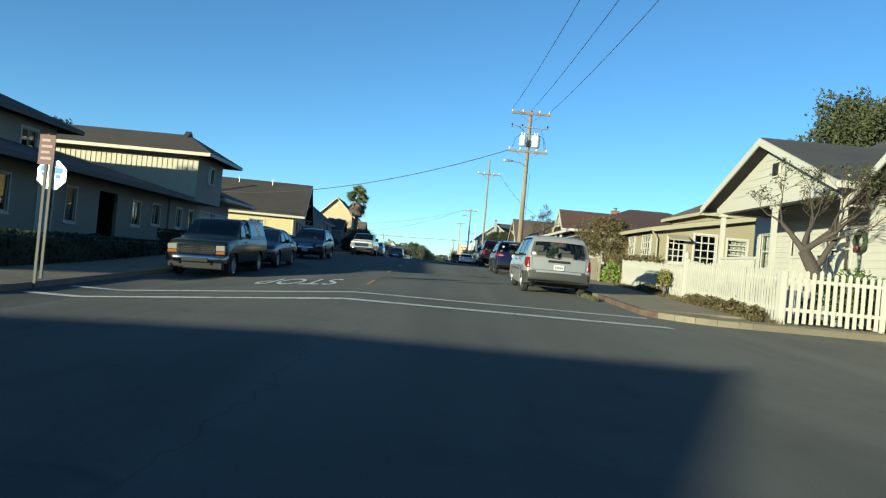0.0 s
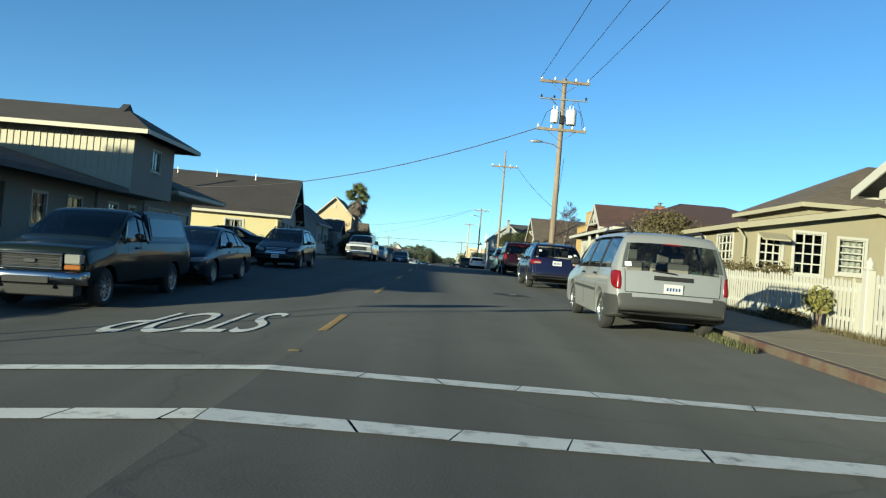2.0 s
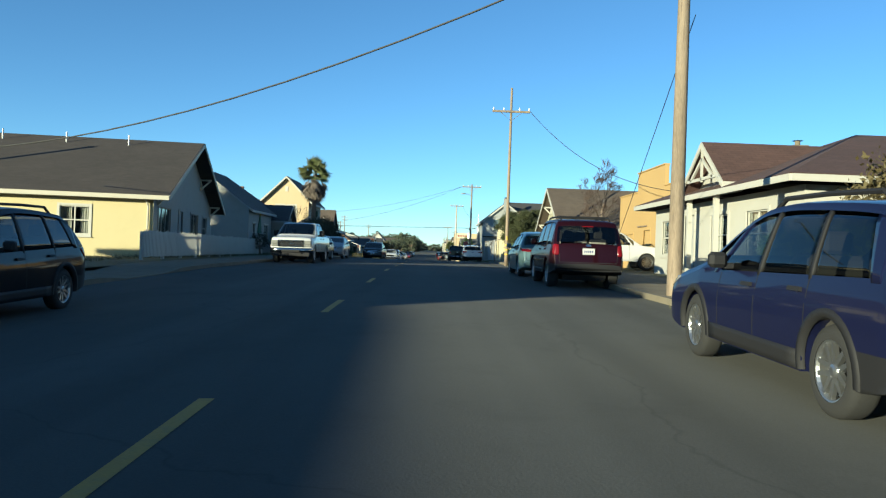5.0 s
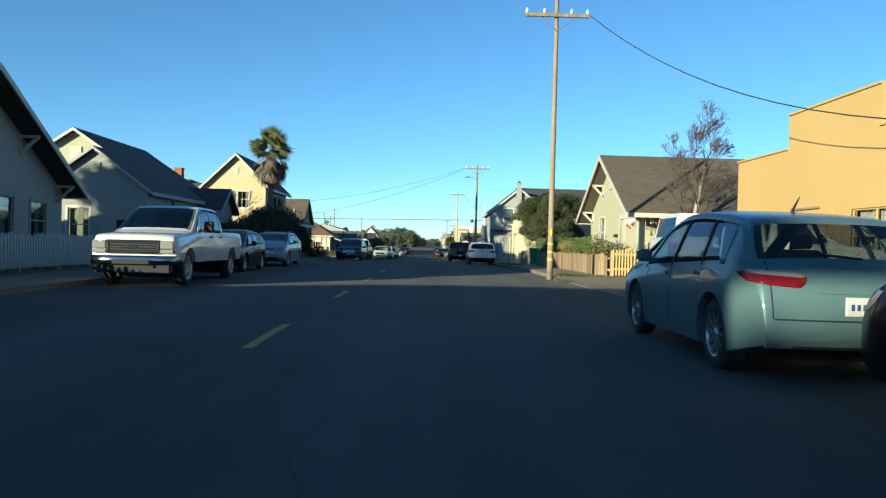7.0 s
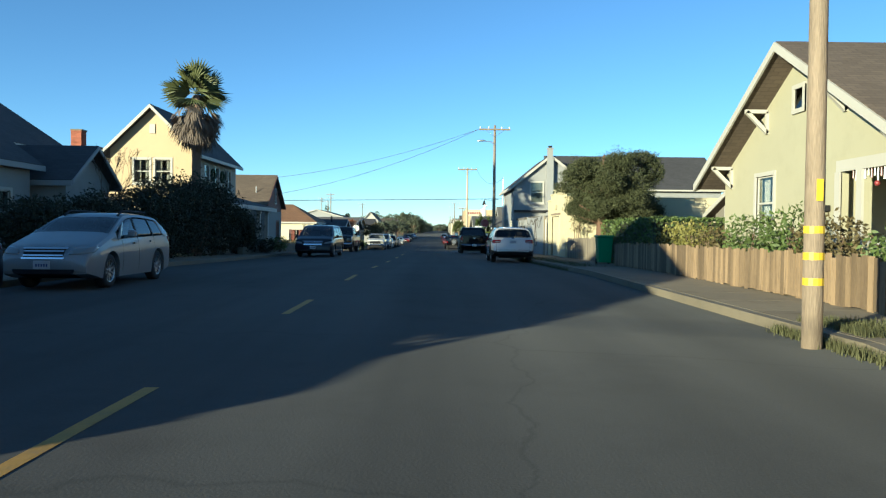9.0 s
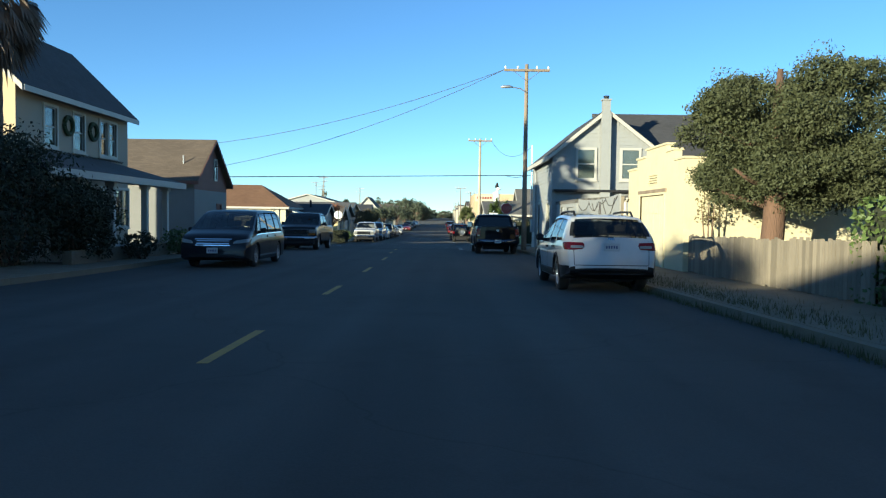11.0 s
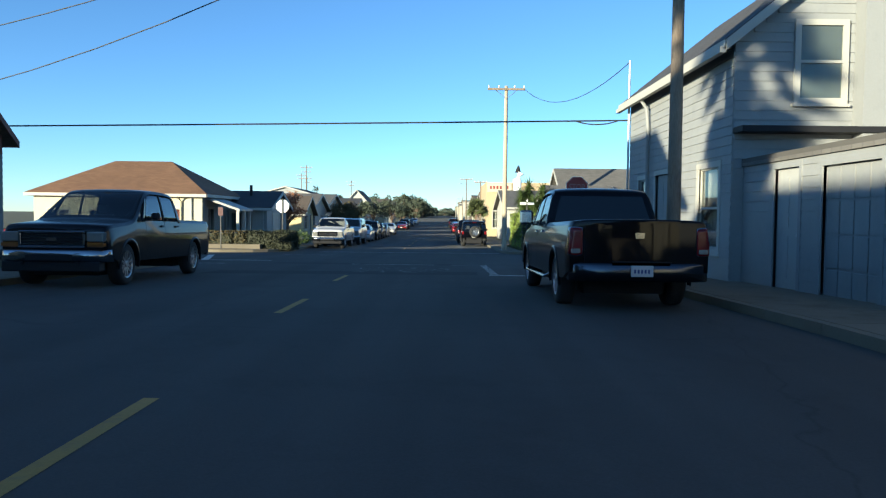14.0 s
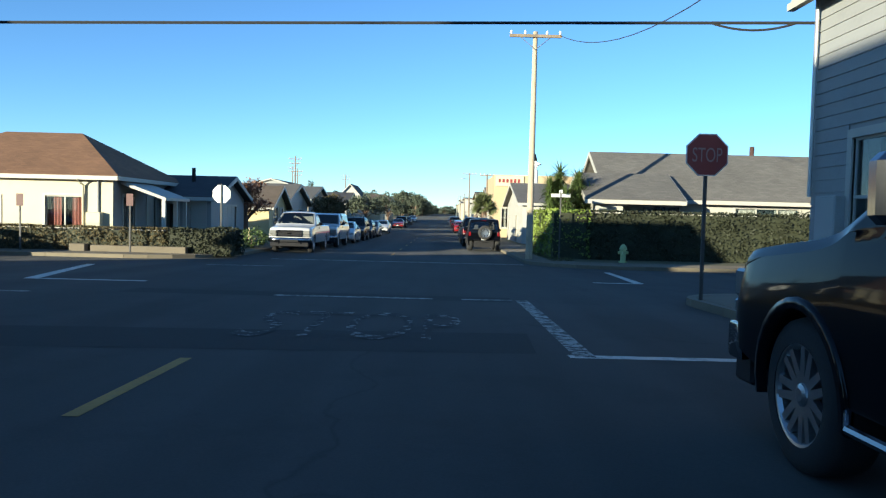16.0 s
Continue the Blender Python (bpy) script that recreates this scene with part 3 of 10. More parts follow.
block("right", AR, B0, 46, 3.0, red=((23.9, 28.0),), r=1.7)
block("left", A1, B0, 46, 2.0)
block("right", B1, 330, 40, 1.8)
block("left", B1, 330, 40, 1.8)
block("right", -60, A0, 30, 1.8)
block("left", -60, A0, 30, 1.8)


# ---------- road markings ----------
def marking(name, x0, x1, y0, y1, material, label, dz=0.004):
    bm = bmesh.new()
    n, k = max(1, int((y1 - y0) / 2)), max(1, int((x1 - x0) / 0.9))
    ys = sorted({y0, y1, *[y0 + (y1 - y0) * i / n for i in range(n + 1)], *[y for y in YS if y0 < y < y1]})
    xs = sorted({x0, x1, *[x0 + (x1 - x0) * i / k for i in range(k + 1)], *[x for x in (-6.83, CENTRE) if x0 < x < x1]})
    rows = [[bm.verts.new((x, y, gx(x, y) + dz)) for x in xs] for y in ys]
    for a, b in zip(rows, rows[1:]):
        for i in range(len(xs) - 1):
            bm.faces.new((a[i], a[i + 1], b[i + 1], b[i]))
    return tagged(part(name, bm, material), label, "road marking", kind="structure")


for y1 in (28.6, 35.9, 43.3, 51.2, 58.8, 66.0, 73.2, 80.0, 87.0, 94.0, 101.0, 107.95, 114.85, 121.7, 128.8, 135.3, 165, 172, 179, 186, 193, 200):
    dx = -0.42 * max(0, min(1, (y1 - 121) / 13))
    marking("centre_dash", CENTRE - 0.055 + dx, CENTRE + 0.055 + dx, y1 - 2.14, y1, "yellow_line", "worn yellow centre line dash")


def cracked_line(y0, y1, seed, label):
    """A painted line across the street, broken by slanting cracks in the thick paint."""
    rng = random.Random(seed)
    bm = bmesh.new()
    x, lean = KL + 0.3, 0.0
    while x < KR + 0.1:
        x2 = min([KR + 0.1, x + rng.uniform(0.55, 1.0), *[q for q in (-6.83, CENTRE) if q > x + 0.01]])
        lean2, gap = (0.0 if x2 in (-6.83, CENTRE) else rng.uniform(-0.06, 0.06)), rng.choice((0.0, 0.012, 0.02))
        q = [(x + lean, y0 + rng.uniform(-0.012, 0.012)), (x2 - gap + lean2, y0 + rng.uniform(-0.012, 0.012)), (x2 - gap - lean2, y1 + rng.uniform(-0.012, 0.012)), (x - lean, y1 + rng.uniform(-0.012, 0.012))]
        bm.faces.new([bm.verts.new((u, v, gx(u, v) + 0.012)) for u, v in q])
        x, lean = x2, lean2
    tagged(part("crosswalk_line", bm, "white_line"), label, "road marking", kind="structure")


cracked_line(21.6, 21.9, 3, "cracked white crosswalk line across the street")
cracked_line(23.46, 23.7, 4, "thin cracked white crosswalk line across the street")
marking("yellow_marker", -1.89, -1.77, 24.64, 24.74, "yellow_line", "small yellow raised marker on the asphalt")
marking("stop_line", 1.36, 1.57, 135.85, 141.9, "faded_line", "worn white lane edge line at the crossing")
marking("stop_line", 1.3, 3.6, 135.8, 135.98, "white_line", "white line beside the parking lane")
marking("crosswalk_line", -2.9, -0.1, 141.7, 141.95, "faded_line", "faded white crosswalk line")
marking("crosswalk_line", 0.4, 1.3, 141.75, 141.95, "faded_line", "faded white crosswalk line")
marking("crosswalk_line", -8.7, -6.2, 144.4, 144.62, "white_line", "white corner line of a crosswalk")
marking("crosswalk_line", -14, -7.0, 141.3, 141.5, "faded_line", "faded white crosswalk line")
marking("crosswalk_line", -7.4, -5.0, 152.4, 152.6, "faded_line", "faded white crosswalk line")
marking("crosswalk_line", 3.9, 5.1, 147.6, 147.8, "white_line", "white corner line of a crosswalk")
marking("crosswalk_line", -6.5, 3.2, 157.4, 157.7, "faded_line", "faded pale crosswalk line at the far side")
bmc = bmesh.new()
prism(bmc, [(-8.75, 144.4, g(144.4) + 0.006), (-8.45, 144.4, g(144.4) + 0.006), (-10.2, 150.9, g(150.9) + 0.006), (-10.45, 150.9, g(150.9) + 0.006)], (0, 0, 0.001))
tagged(part("crosswalk_line", bmc, "white_line"), "white slanting line of a crosswalk", "road marking", kind="structure")
bmc = bmesh.new()
prism(bmc, [(4.95, 147.7, g(147.7) + 0.006), (5.2, 147.7, g(147.7) + 0.006), (5.6, 153.5, g(153.5) + 0.006), (5.4, 153.5, g(153.5) + 0.006)], (0, 0, 0.001))
tagged(part("crosswalk_line", bmc, "white_line"), "white line of a crosswalk beside the kerb", "road marking", kind="structure")


def letters(name, body, width, height, m, material, parent=None, depth=0.0):
    """Words in the built-in font, as a mesh of that width and height, centred."""
    cu = bpy.data.curves.new(name, "FONT")
    cu.body = body
    cu.extrude = depth
    tmp = new(name, cu)
    me = bpy.data.meshes.new_from_object(tmp.evaluated_get(bpy.context.evaluated_depsgraph_get()))
    bpy.data.objects.remove(tmp)
    xs, ys = [v.co.x for v in me.vertices], [v.co.y for v in me.vertices]
    cx, cy, w, h = (min(xs) + max(xs)) / 2, (min(ys) + max(ys)) / 2, max(xs) - min(xs), max(ys) - min(ys)
    for v in me.vertices:
        v.co.x, v.co.y = (v.co.x - cx) * width / w, (v.co.y - cy) * height / h
    me.materials.append(M[material])
    ob = new(name, me)
    if parent is not None:
        ob.parent = parent
    ob.matrix_basis = m
    return ob


slope = math.degrees(math.atan2(g(28) - g(25.4), 2.6))
tagged(letters("stop_lettering", "STOP", 2.05, 2.6, pose(-3.7, 27.5, gx(-3.7, 27.5) + 0.012, slope, -4.75, 0) @ pose(0, 0, 0, 0, 0, 180), "white_line"),
       "white STOP lettering for oncoming traffic", "road marking", kind="structure")
slope = math.degrees(math.atan2(g(139.4) - g(136.6), 2.8))
tagged(letters("stop_lettering", "STOP", 2.6, 2.6, pose(-1.0, 138.0, g(138.0) + 0.009, slope, 0, 0), "ghost_line"),
       "nearly worn off STOP lettering on asphalt", "road marking", kind="structure")
# new asphalt patch by the second crossing, oil-dark repair on the first block
bmc = bmesh.new()
for y0, y1, x0, x1 in ((135.6, 142.4, -6.0, 1.0),):
    pts = [(x0, y0), (x1, y0 + 0.4), (x1 + 0.3, y1), (x0 + 0.4, y1 + 0.3)]
    bmc.faces.new([bmc.verts.new((x, y, g(y) + 0.003)) for x, y in pts])
tagged(part("asphalt_patch", bmc, "asphalt_new"), "darker patch of newer asphalt", "road patch", kind="structure")
rng = random.Random(4)
bmc = bmesh.new()
bmc.faces.new([bmc.verts.new((1.5 + math.cos(a) * (0.44 + rng.uniform(-0.14, 0.12)) , 37.3 + math.sin(a) * (0.55 + rng.uniform(-0.15, 0.15)), g(37.3) + 0.012 + math.sin(a) * 0.014))
               for a in [2 * math.pi * i / 18 for i in range(18)]])
tagged(part("asphalt_patch", bmc, "asphalt_dark"), "dark ragged patch with a metal cover in it", "road patch", kind="structure")
tagged(part("valve_cover", box(1.45, 1.65, 37.2, 37.36, g(37.3) + 0.01, g(37.3) + 0.035, 0.008), "post_steel"), "small dark metal valve cover in the road", "cover", kind="structure")


# ---------- houses ----------
def wpart(name, bm, material, house, label="", smooth=False):
    """A part built in world places under a house or fence, or under one of its parts."""
    ob = part(name, bm, material, house, label, smooth)
    base = house
    inv = Matrix()
    while base is not None:
        if base.type == "EMPTY":
            inv = base.matrix_basis.inverted()
        base = base.parent
    if house.type == "EMPTY":
        ob.matrix_parent_inverse = inv
    return ob


def roof_poly(bm, pts, th=0.16):
    """One roof plane: an outline whose first edge is the eave, with thickness and with shingle courses in its UV."""
    uv = bm.loops.layers.uv.verify()
    p = [Vector(q) for q in pts]
    e = (p[1] - p[0]).normalized()
    n = (p[1] - p[0]).cross(p[2] - p[1]).normalized()
    if n.z < 0:
        n = -n
    up = n.cross(e)
    top = [bm.verts.new(q) for q in p]
    bot = [bm.verts.new(q - Vector((0, 0, th))) for q in p]
    k = len(p)
    fs = [bm.faces.new(top), bm.faces.new(bot[::-1])]
    fs += [bm.faces.new((top[i], bot[i], bot[(i + 1) % k], top[(i + 1) % k])) for i in range(k)]
    for f in fs:
        for lp in f.loops:
            d = lp.vert.co - p[0]
            lp[uv].uv = (d.dot(e), d.dot(up))


def board(bm, a, b, h, t):
    """A trim board from a to b, h high (hanging down), t thick to the outside of its run."""
    a, b = Vector(a), Vector(b)
    d = (b - a)
    n = Vector((d.y, -d.x, 0))
    n = n.normalized() * t if n.length > 1e-6 else Vector((t, 0, 0))
    prism(bm, [a, b, b - Vector((0, 0, h)), a - Vector((0, 0, h))], n)


def wall(house, p0, p1, z0, z1, material, openings=(), gable=None, th=0.16, name="wall", trim="white", trim_w=0.1, siding=0.0, siding_mat=None):
    """A wall from p0 to p1 in plan, outside to the right of its run, with real openings.
    openings: (start, end, low, high, kind[, columns, rows]) along the run and in world height; gable: (place along the run, height)."""
    p0, p1 = Vector((*p0, 0)), Vector((*p1, 0))
    d = (p1 - p0)
    ln = d.length
    d.normalize()
    n = Vector((d.y, -d.x, 0))
    ss = sorted({0.003, ln - 0.003, *[o[0] for o in openings], *[o[1] for o in openings]})
    zs = sorted({z0, z1, *[o[2] for o in openings if o[2] > z0], *[o[3] for o in openings if o[3] < z1]})

    def solid(i, k):
        if not (0 <= i < len(ss) - 1 and 0 <= k < len(zs) - 1):
            return False
        s, z = (ss[i] + ss[i + 1]) / 2, (zs[k] + zs[k + 1]) / 2
        return not any(o[0] < s < o[1] and o[2] < z < o[3] for o in openings)

    def at(s, z, t):
        return p0 + d * s + Vector((0, 0, z)) - n * t
    bm = bmesh.new()
    for i in range(len(ss) - 1):
        for k in range(len(zs) - 1):
            if not solid(i, k):
                continue
            s0, s1, a, b = ss[i], ss[i + 1], zs[k], zs[k + 1]
            poly(bm, [at(s0, a, 0), at(s1, a, 0), at(s1, b, 0), at(s0, b, 0)])
            poly(bm, [at(s0, a, th), at(s0, b, th), at(s1, b, th), at(s1, a, th)])
            for (di, dk, q) in ((-1, 0, (s0, a, s0, b)), (1, 0, (s1, a, s1, b)), (0, -1, (s0, a, s1, a)), (0, 1, (s0, b, s1, b))):
                if not solid(i + di, k + dk):
                    poly(bm, [at(q[0], q[1], 0), at(q[2], q[3], 0), at(q[2], q[3], th), at(q[0], q[1], th)])
    if gable:
        gs, gz = gable
        prism(bm, [at(0, z1, 0), at(ln, z1, 0), at(gs, gz, 0)], -n * th)
    bmesh.ops.remove_doubles(bm, verts=bm.verts, dist=0.0005)
    w = wpart(name, bm, material, house)
    if siding:
        z = z0
        while z < (gable[1] if gable else z1) - 0.03:
            zt = min(z + siding, gable[1] if gable else z1)
            lo, hi = 0.0, ln
            if gable and z >= z1 - 1e-6:
                gs, gz = gable
                k = (gz - zt) / (gz - z1)
                lo, hi = gs - gs * k, gs + (ln - gs) * k
            cuts = sorted([(o[0] - trim_w, o[1] + trim_w) for o in openings if o[2] - trim_w < (z + zt) / 2 < o[3] + trim_w])
            segs, s = [], lo
            for a, b in cuts:
                if a > s:
                    segs.append((s, min(a, hi)))
                s = max(s, b)
            if s < hi:
                segs.append((s, hi))
            for a, b in segs:
                if b - a < 0.05:
                    continue
                bb = bmesh.new()
                prism(bb, [at(a, z + 0.002, -0.028), at(a, z + 0.002, -0.002), at(a, zt - 0.002, -0.002), at(a, zt - 0.002, -0.012)], d * (b - a))
                wpart("siding_board", bb, siding_mat or material, w)
            z = zt
    for o in openings:
        s0, s1, a, b, kind = o[:5]
        cols, rows = (o[5], o[6]) if len(o) > 6 else (1, 2)
        out = 0.035
        if kind == "open":
            continue
        fm = bmesh.new()
        tw = trim_w

        def ring(bm_, q0, q1, r0, r1, w_, t0, t1):
            """A frame of one piece round an opening, w_ wide, from depth t0 to t1."""
            v = [[bm_.verts.new(at(u, z, t)) for u, z in ((q0 - k, r0 - k), (q1 + k, r0 - k), (q1 + k, r1 + k), (q0 - k, r1 + k))] for k, t in ((w_, t0), (0.0, t0), (0.0, t1), (w_, t1))]
            for a_, b_ in zip(v, v[1:] + v[:1]):
                for k in range(4):
                    bm_.faces.new((a_[k], a_[(k + 1) % 4], b_[(k + 1) % 4], b_[k]))
        ring(fm, s0, s1, a, b, tw, -out, 0.05)
        if kind == "door":
            dm = bmesh.new()
            prism(dm, [at(s0, a, 0.06), at(s1, a, 0.06), at(s1, b, 0.06), at(s0, b, 0.06)], -n * 0.05)
            hw = (s1 - s0)
            for (u0, u1, v0, v1) in ((0.14, 0.46, 0.1, 0.45), (0.54, 0.86, 0.1, 0.45), (0.14, 0.46, 0.52, 0.92), (0.54, 0.86, 0.52, 0.92)):
                prism(dm, [at(s0 + hw * u0, a + (b - a) * v0, 0.05), at(s0 + hw * u1, a + (b - a) * v0, 0.05), at(s0 + hw * u1, a + (b - a) * v1, 0.05), at(s0 + hw * u0, a + (b - a) * v1, 0.05)], -n * 0.02)
            dr = wpart("door", dm, o[7] if len(o) > 7 else "white", house)
            wpart("frame", fm, trim, dr)
            wpart("door_handle", tube(bmesh.new(), [at(s0 + hw * 0.9, a + (b - a) * 0.46, 0.05), at(s0 + hw * 0.9, a + (b - a) * 0.46, 0.0)], 0.03, 8), "metal", dr, "round metal door knob")
            continue
        if kind == "garage":
            dm = bmesh.new()
            prism(dm, [at(s0, a, 0.08), at(s1, a, 0.08), at(s1, b, 0.08), at(s0, b, 0.08)], -n * 0.04)
            gmat = o[7] if len(o) > 7 else "white"
            dr = wpart("garage_door", dm, gmat, house, "panelled garage door")
            for r in range(4):
                for c in range(4):
                    q0, q1 = s0 + (s1 - s0) * c / 4 + 0.02, s0 + (s1 - s0) * (c + 1) / 4 - 0.02
                    r0, r1 = a + (b - a) * r / 4 + 0.02, a + (b - a) * (r + 1) / 4 - 0.02
                    wpart("panel", prism(bmesh.new(), [at(q0, r0, 0.06), at(q1, r0, 0.06), at(q1, r1, 0.06), at(q0, r1, 0.06)], -n * 0.019), gmat, dr)
            wpart("frame", fm, trim, dr)
            continue
        mw = 0.025
        wf = wpart("window", fm, trim, house)
        sash = bmesh.new()
        ring(sash, s0 + 0.04, s1 - 0.04, a + 0.04, b - 0.04, 0.04, 0.028, 0.082)
        wpart("sash", sash, trim, wf)
        for c in range(1, cols):
            s = s0 + (s1 - s0) * c / cols
            wpart("glazing_bar", prism(bmesh.new(), [at(s - mw, a, 0.03), at(s + mw, a, 0.03), at(s + mw, b, 0.03), at(s - mw, b, 0.03)], -n * 0.05), trim, wf)
        for r in range(1, rows):
            z = a + (b - a) * r / rows
            wpart("glazing_bar", prism(bmesh.new(), [at(s0, z - mw, 0.032), at(s1, z - mw, 0.032), at(s1, z + mw, 0.032), at(s0, z + mw, 0.032)], -n * 0.046), trim, wf)
        gm = bmesh.new()
        prism(gm, [at(s0 + 0.02, a + 0.02, 0.052), at(s1 - 0.02, a + 0.02, 0.052), at(s1 - 0.02, b - 0.02, 0.052), at(s0 + 0.02, b - 0.02, 0.052)], -n * 0.006)
        pane = wpart("pane", gm, "window", wf, "window glass")
        pane.visible_shadow = False
        sm = bmesh.new()
        prism(sm, [at(s0 - tw - 0.03, a - tw - 0.03, -0.08), at(s1 + tw + 0.03, a - tw - 0.03, -0.08), at(s1 + tw + 0.03, a - tw, -0.08), at(s0 - tw - 0.03, a - tw, -0.08)], -n * 0.07)
        wpart("sill", sm, trim, wf)
        curtain = o[7] if len(o) > 7 else "curtain"
        if curtain:
            cmh = bmesh.new()
            for u0, u1 in ((0.02, 0.36), (0.64, 0.98)) if curtain != "blind" else ((0.02, 0.98),):
                nf = 8
                cv = []
                for i in range(nf + 1):
                    s = s0 + (s1 - s0) * (u0 + (u1 - u0) * i / nf)
                    t = 0.2 + (0.035 if i % 2 else 0.0)
                    cv.append((cmh.verts.new(at(s, a, t)), cmh.verts.new(at(s, b, t))))
                for q, r in zip(cv, cv[1:]):
                    cmh.faces.new((q[0], r[0], r[1], q[1]))
            wpart("curtain", cmh, "curtain" if curtain == "blind" else curtain, wf)
    return w


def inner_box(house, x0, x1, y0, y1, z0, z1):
    """Dark floor and solid block inside, their colour standing for unlit rooms behind the windows."""
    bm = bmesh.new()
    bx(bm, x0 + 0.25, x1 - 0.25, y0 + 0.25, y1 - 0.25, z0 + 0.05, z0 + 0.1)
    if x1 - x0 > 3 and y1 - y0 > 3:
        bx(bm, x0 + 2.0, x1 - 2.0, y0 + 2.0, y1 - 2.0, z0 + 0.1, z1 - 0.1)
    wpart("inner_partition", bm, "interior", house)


def gable_roof(house, x0, x1, y0, y1, ze, zr, axis, over, rake, material, trim="white", ridge=None, fascia=0.18, bargew=0.2):
    """Two slopes over the walls x0..x1, y0..y1; ridge along axis; over and rake: how far it stands out at eaves and gables."""
    bm = bmesh.new()
    t = bmesh.new()
    if axis == "x":
        r = ridge if ridge is not None else (y0 + y1) / 2
        k0, k1 = (zr - ze) / (r - y0), (zr - ze) / (y1 - r)
        a0, a1 = (y0 - over, ze - over * k0), (y1 + over, ze - over * k1)
        xa, xb = x0 - rake, x1 + rake
        roof_poly(bm, [(xa, a0[0], a0[1] + 0.16), (xb, a0[0], a0[1] + 0.16), (xb, r, zr + 0.16), (xa, r, zr + 0.16)])
        roof_poly(bm, [(xb, a1[0], a1[1] + 0.16), (xa, a1[0], a1[1] + 0.16), (xa, r, zr + 0.16), (xb, r, zr + 0.16)])
        for x, s in ((xa, -1), (xb, 1)):
            for a in (a0, a1):
                prism(t, [(x, a[0], a[1] + 0.14), (x, r, zr + 0.14), (x, r, zr + 0.14 - bargew), (x, a[0], a[1] + 0.14 - bargew)], (s * 0.045, 0, 0))
        for a, s in ((a0, -1), (a1, 1)):
            prism(t, [(xa, a[0], a[1] + 0.13), (xb, a[0], a[1] + 0.13), (xb, a[0], a[1] + 0.13 - fascia), (xa, a[0], a[1] + 0.13 - fascia)], (0, s * 0.05, 0))
    else:
        r = ridge if ridge is not None else (x0 + x1) / 2
        k0, k1 = (zr - ze) / (r - x0), (zr - ze) / (x1 - r)
        a0, a1 = (x0 - over, ze - over * k0), (x1 + over, ze - over * k1)
        ya, yb = y0 - rake, y1 + rake
        roof_poly(bm, [(a0[0], yb, a0[1] + 0.16), (a0[0], ya, a0[1] + 0.16), (r, ya, zr + 0.16), (r, yb, zr + 0.16)])
        roof_poly(bm, [(a1[0], ya, a1[1] + 0.16), (a1[0], yb, a1[1] + 0.16), (r, yb, zr + 0.16), (r, ya, zr + 0.16)])
        for y, s in ((ya, -1), (yb, 1)):
            for a in (a0, a1):
                prism(t, [(a[0], y, a[1] + 0.14), (r, y, zr + 0.14), (r, y, zr + 0.14 - bargew), (a[0], y, a[1] + 0.14 - bargew)], (0, s * 0.045, 0))
        for a, s in ((a0, -1), (a1, 1)):
            prism(t, [(a[0], ya, a[1] + 0.13), (a[0], yb, a[1] + 0.13), (a[0], yb, a[1] + 0.13 - fascia), (a[0], ya, a[1] + 0.13 - fascia)], (s * 0.05, 0, 0))
    rf = wpart("roof", bm, material, house)
    wpart("trim", t, trim, rf, "painted barge and fascia boards")
    return rf


def hip_roof(house, x0, x1, y0, y1, ze, zr, axis, over, inset, material, trim="white", inset2=None):
    bm = bmesh.new()
    t = bmesh.new()
    X0, X1, Y0, Y1 = x0 - over, x1 + over, y0 - over, y1 + over
    i2 = inset if inset2 is None else inset2
    if axis == "x":
        r0, r1 = (X0 + inset, (Y0 + Y1) / 2, zr), (X1 - i2, (Y0 + Y1) / 2, zr)
        roof_poly(bm, [(X0, Y0, ze), (X1, Y0, ze), r1, r0])
        roof_poly(bm, [(X1, Y1, ze), (X0, Y1, ze), r0, r1])
        roof_poly(bm, [(X0, Y1, ze), (X0, Y0, ze), r0])
        roof_poly(bm, [(X1, Y0, ze), (X1, Y1, ze), r1])
    else:
        r0, r1 = ((X0 + X1) / 2, Y0 + inset, zr), ((X0 + X1) / 2, Y1 - i2, zr)
        roof_poly(bm, [(X0, Y0, ze), (X1, Y0, ze), r0])
        roof_poly(bm, [(X1, Y1, ze), (X0, Y1, ze), r1])
        roof_poly(bm, [(X0, Y1, ze), (X0, Y0, ze), r0, r1])
        roof_poly(bm, [(X1, Y0, ze), (X1, Y1, ze), r1, r0])
    for a, b in (((X0, Y0), (X1, Y0)), ((X1, Y0), (X1, Y1)), ((X1, Y1), (X0, Y1)), ((X0, Y1), (X0, Y0))):
        board(t, (*a, ze - 0.03), (*b, ze - 0.03), 0.17, 0.05)
    rf = wpart("roof", bm, material, house)
    wpart("trim", t, trim, rf, "painted fascia and gutter")
    return rf


def bracket(house, x, y, z, sx, sy, material="white", size=0.55):
    """A knee brace under an overhang; (sx, sy) points outwards."""
    bm = bmesh.new()
    o = Vector((sx, sy, 0))
    side = Vector((-sy, sx, 0)) * 0.05
    p = Vector((x, y, z))
    for a, b in ((p, p + o * size), (p - Vector((0, 0, size)), p), (p - Vector((0, 0, size * 0.95)), p + o * size * 0.95)):
        q = (b - a).normalized()
        w = q.cross(side).normalized() * 0.045
        prism(bm, [a - side - w, b - side - w, b - side + w, a - side + w], side * 2)
    return wpart("bracket", bm, material, house)


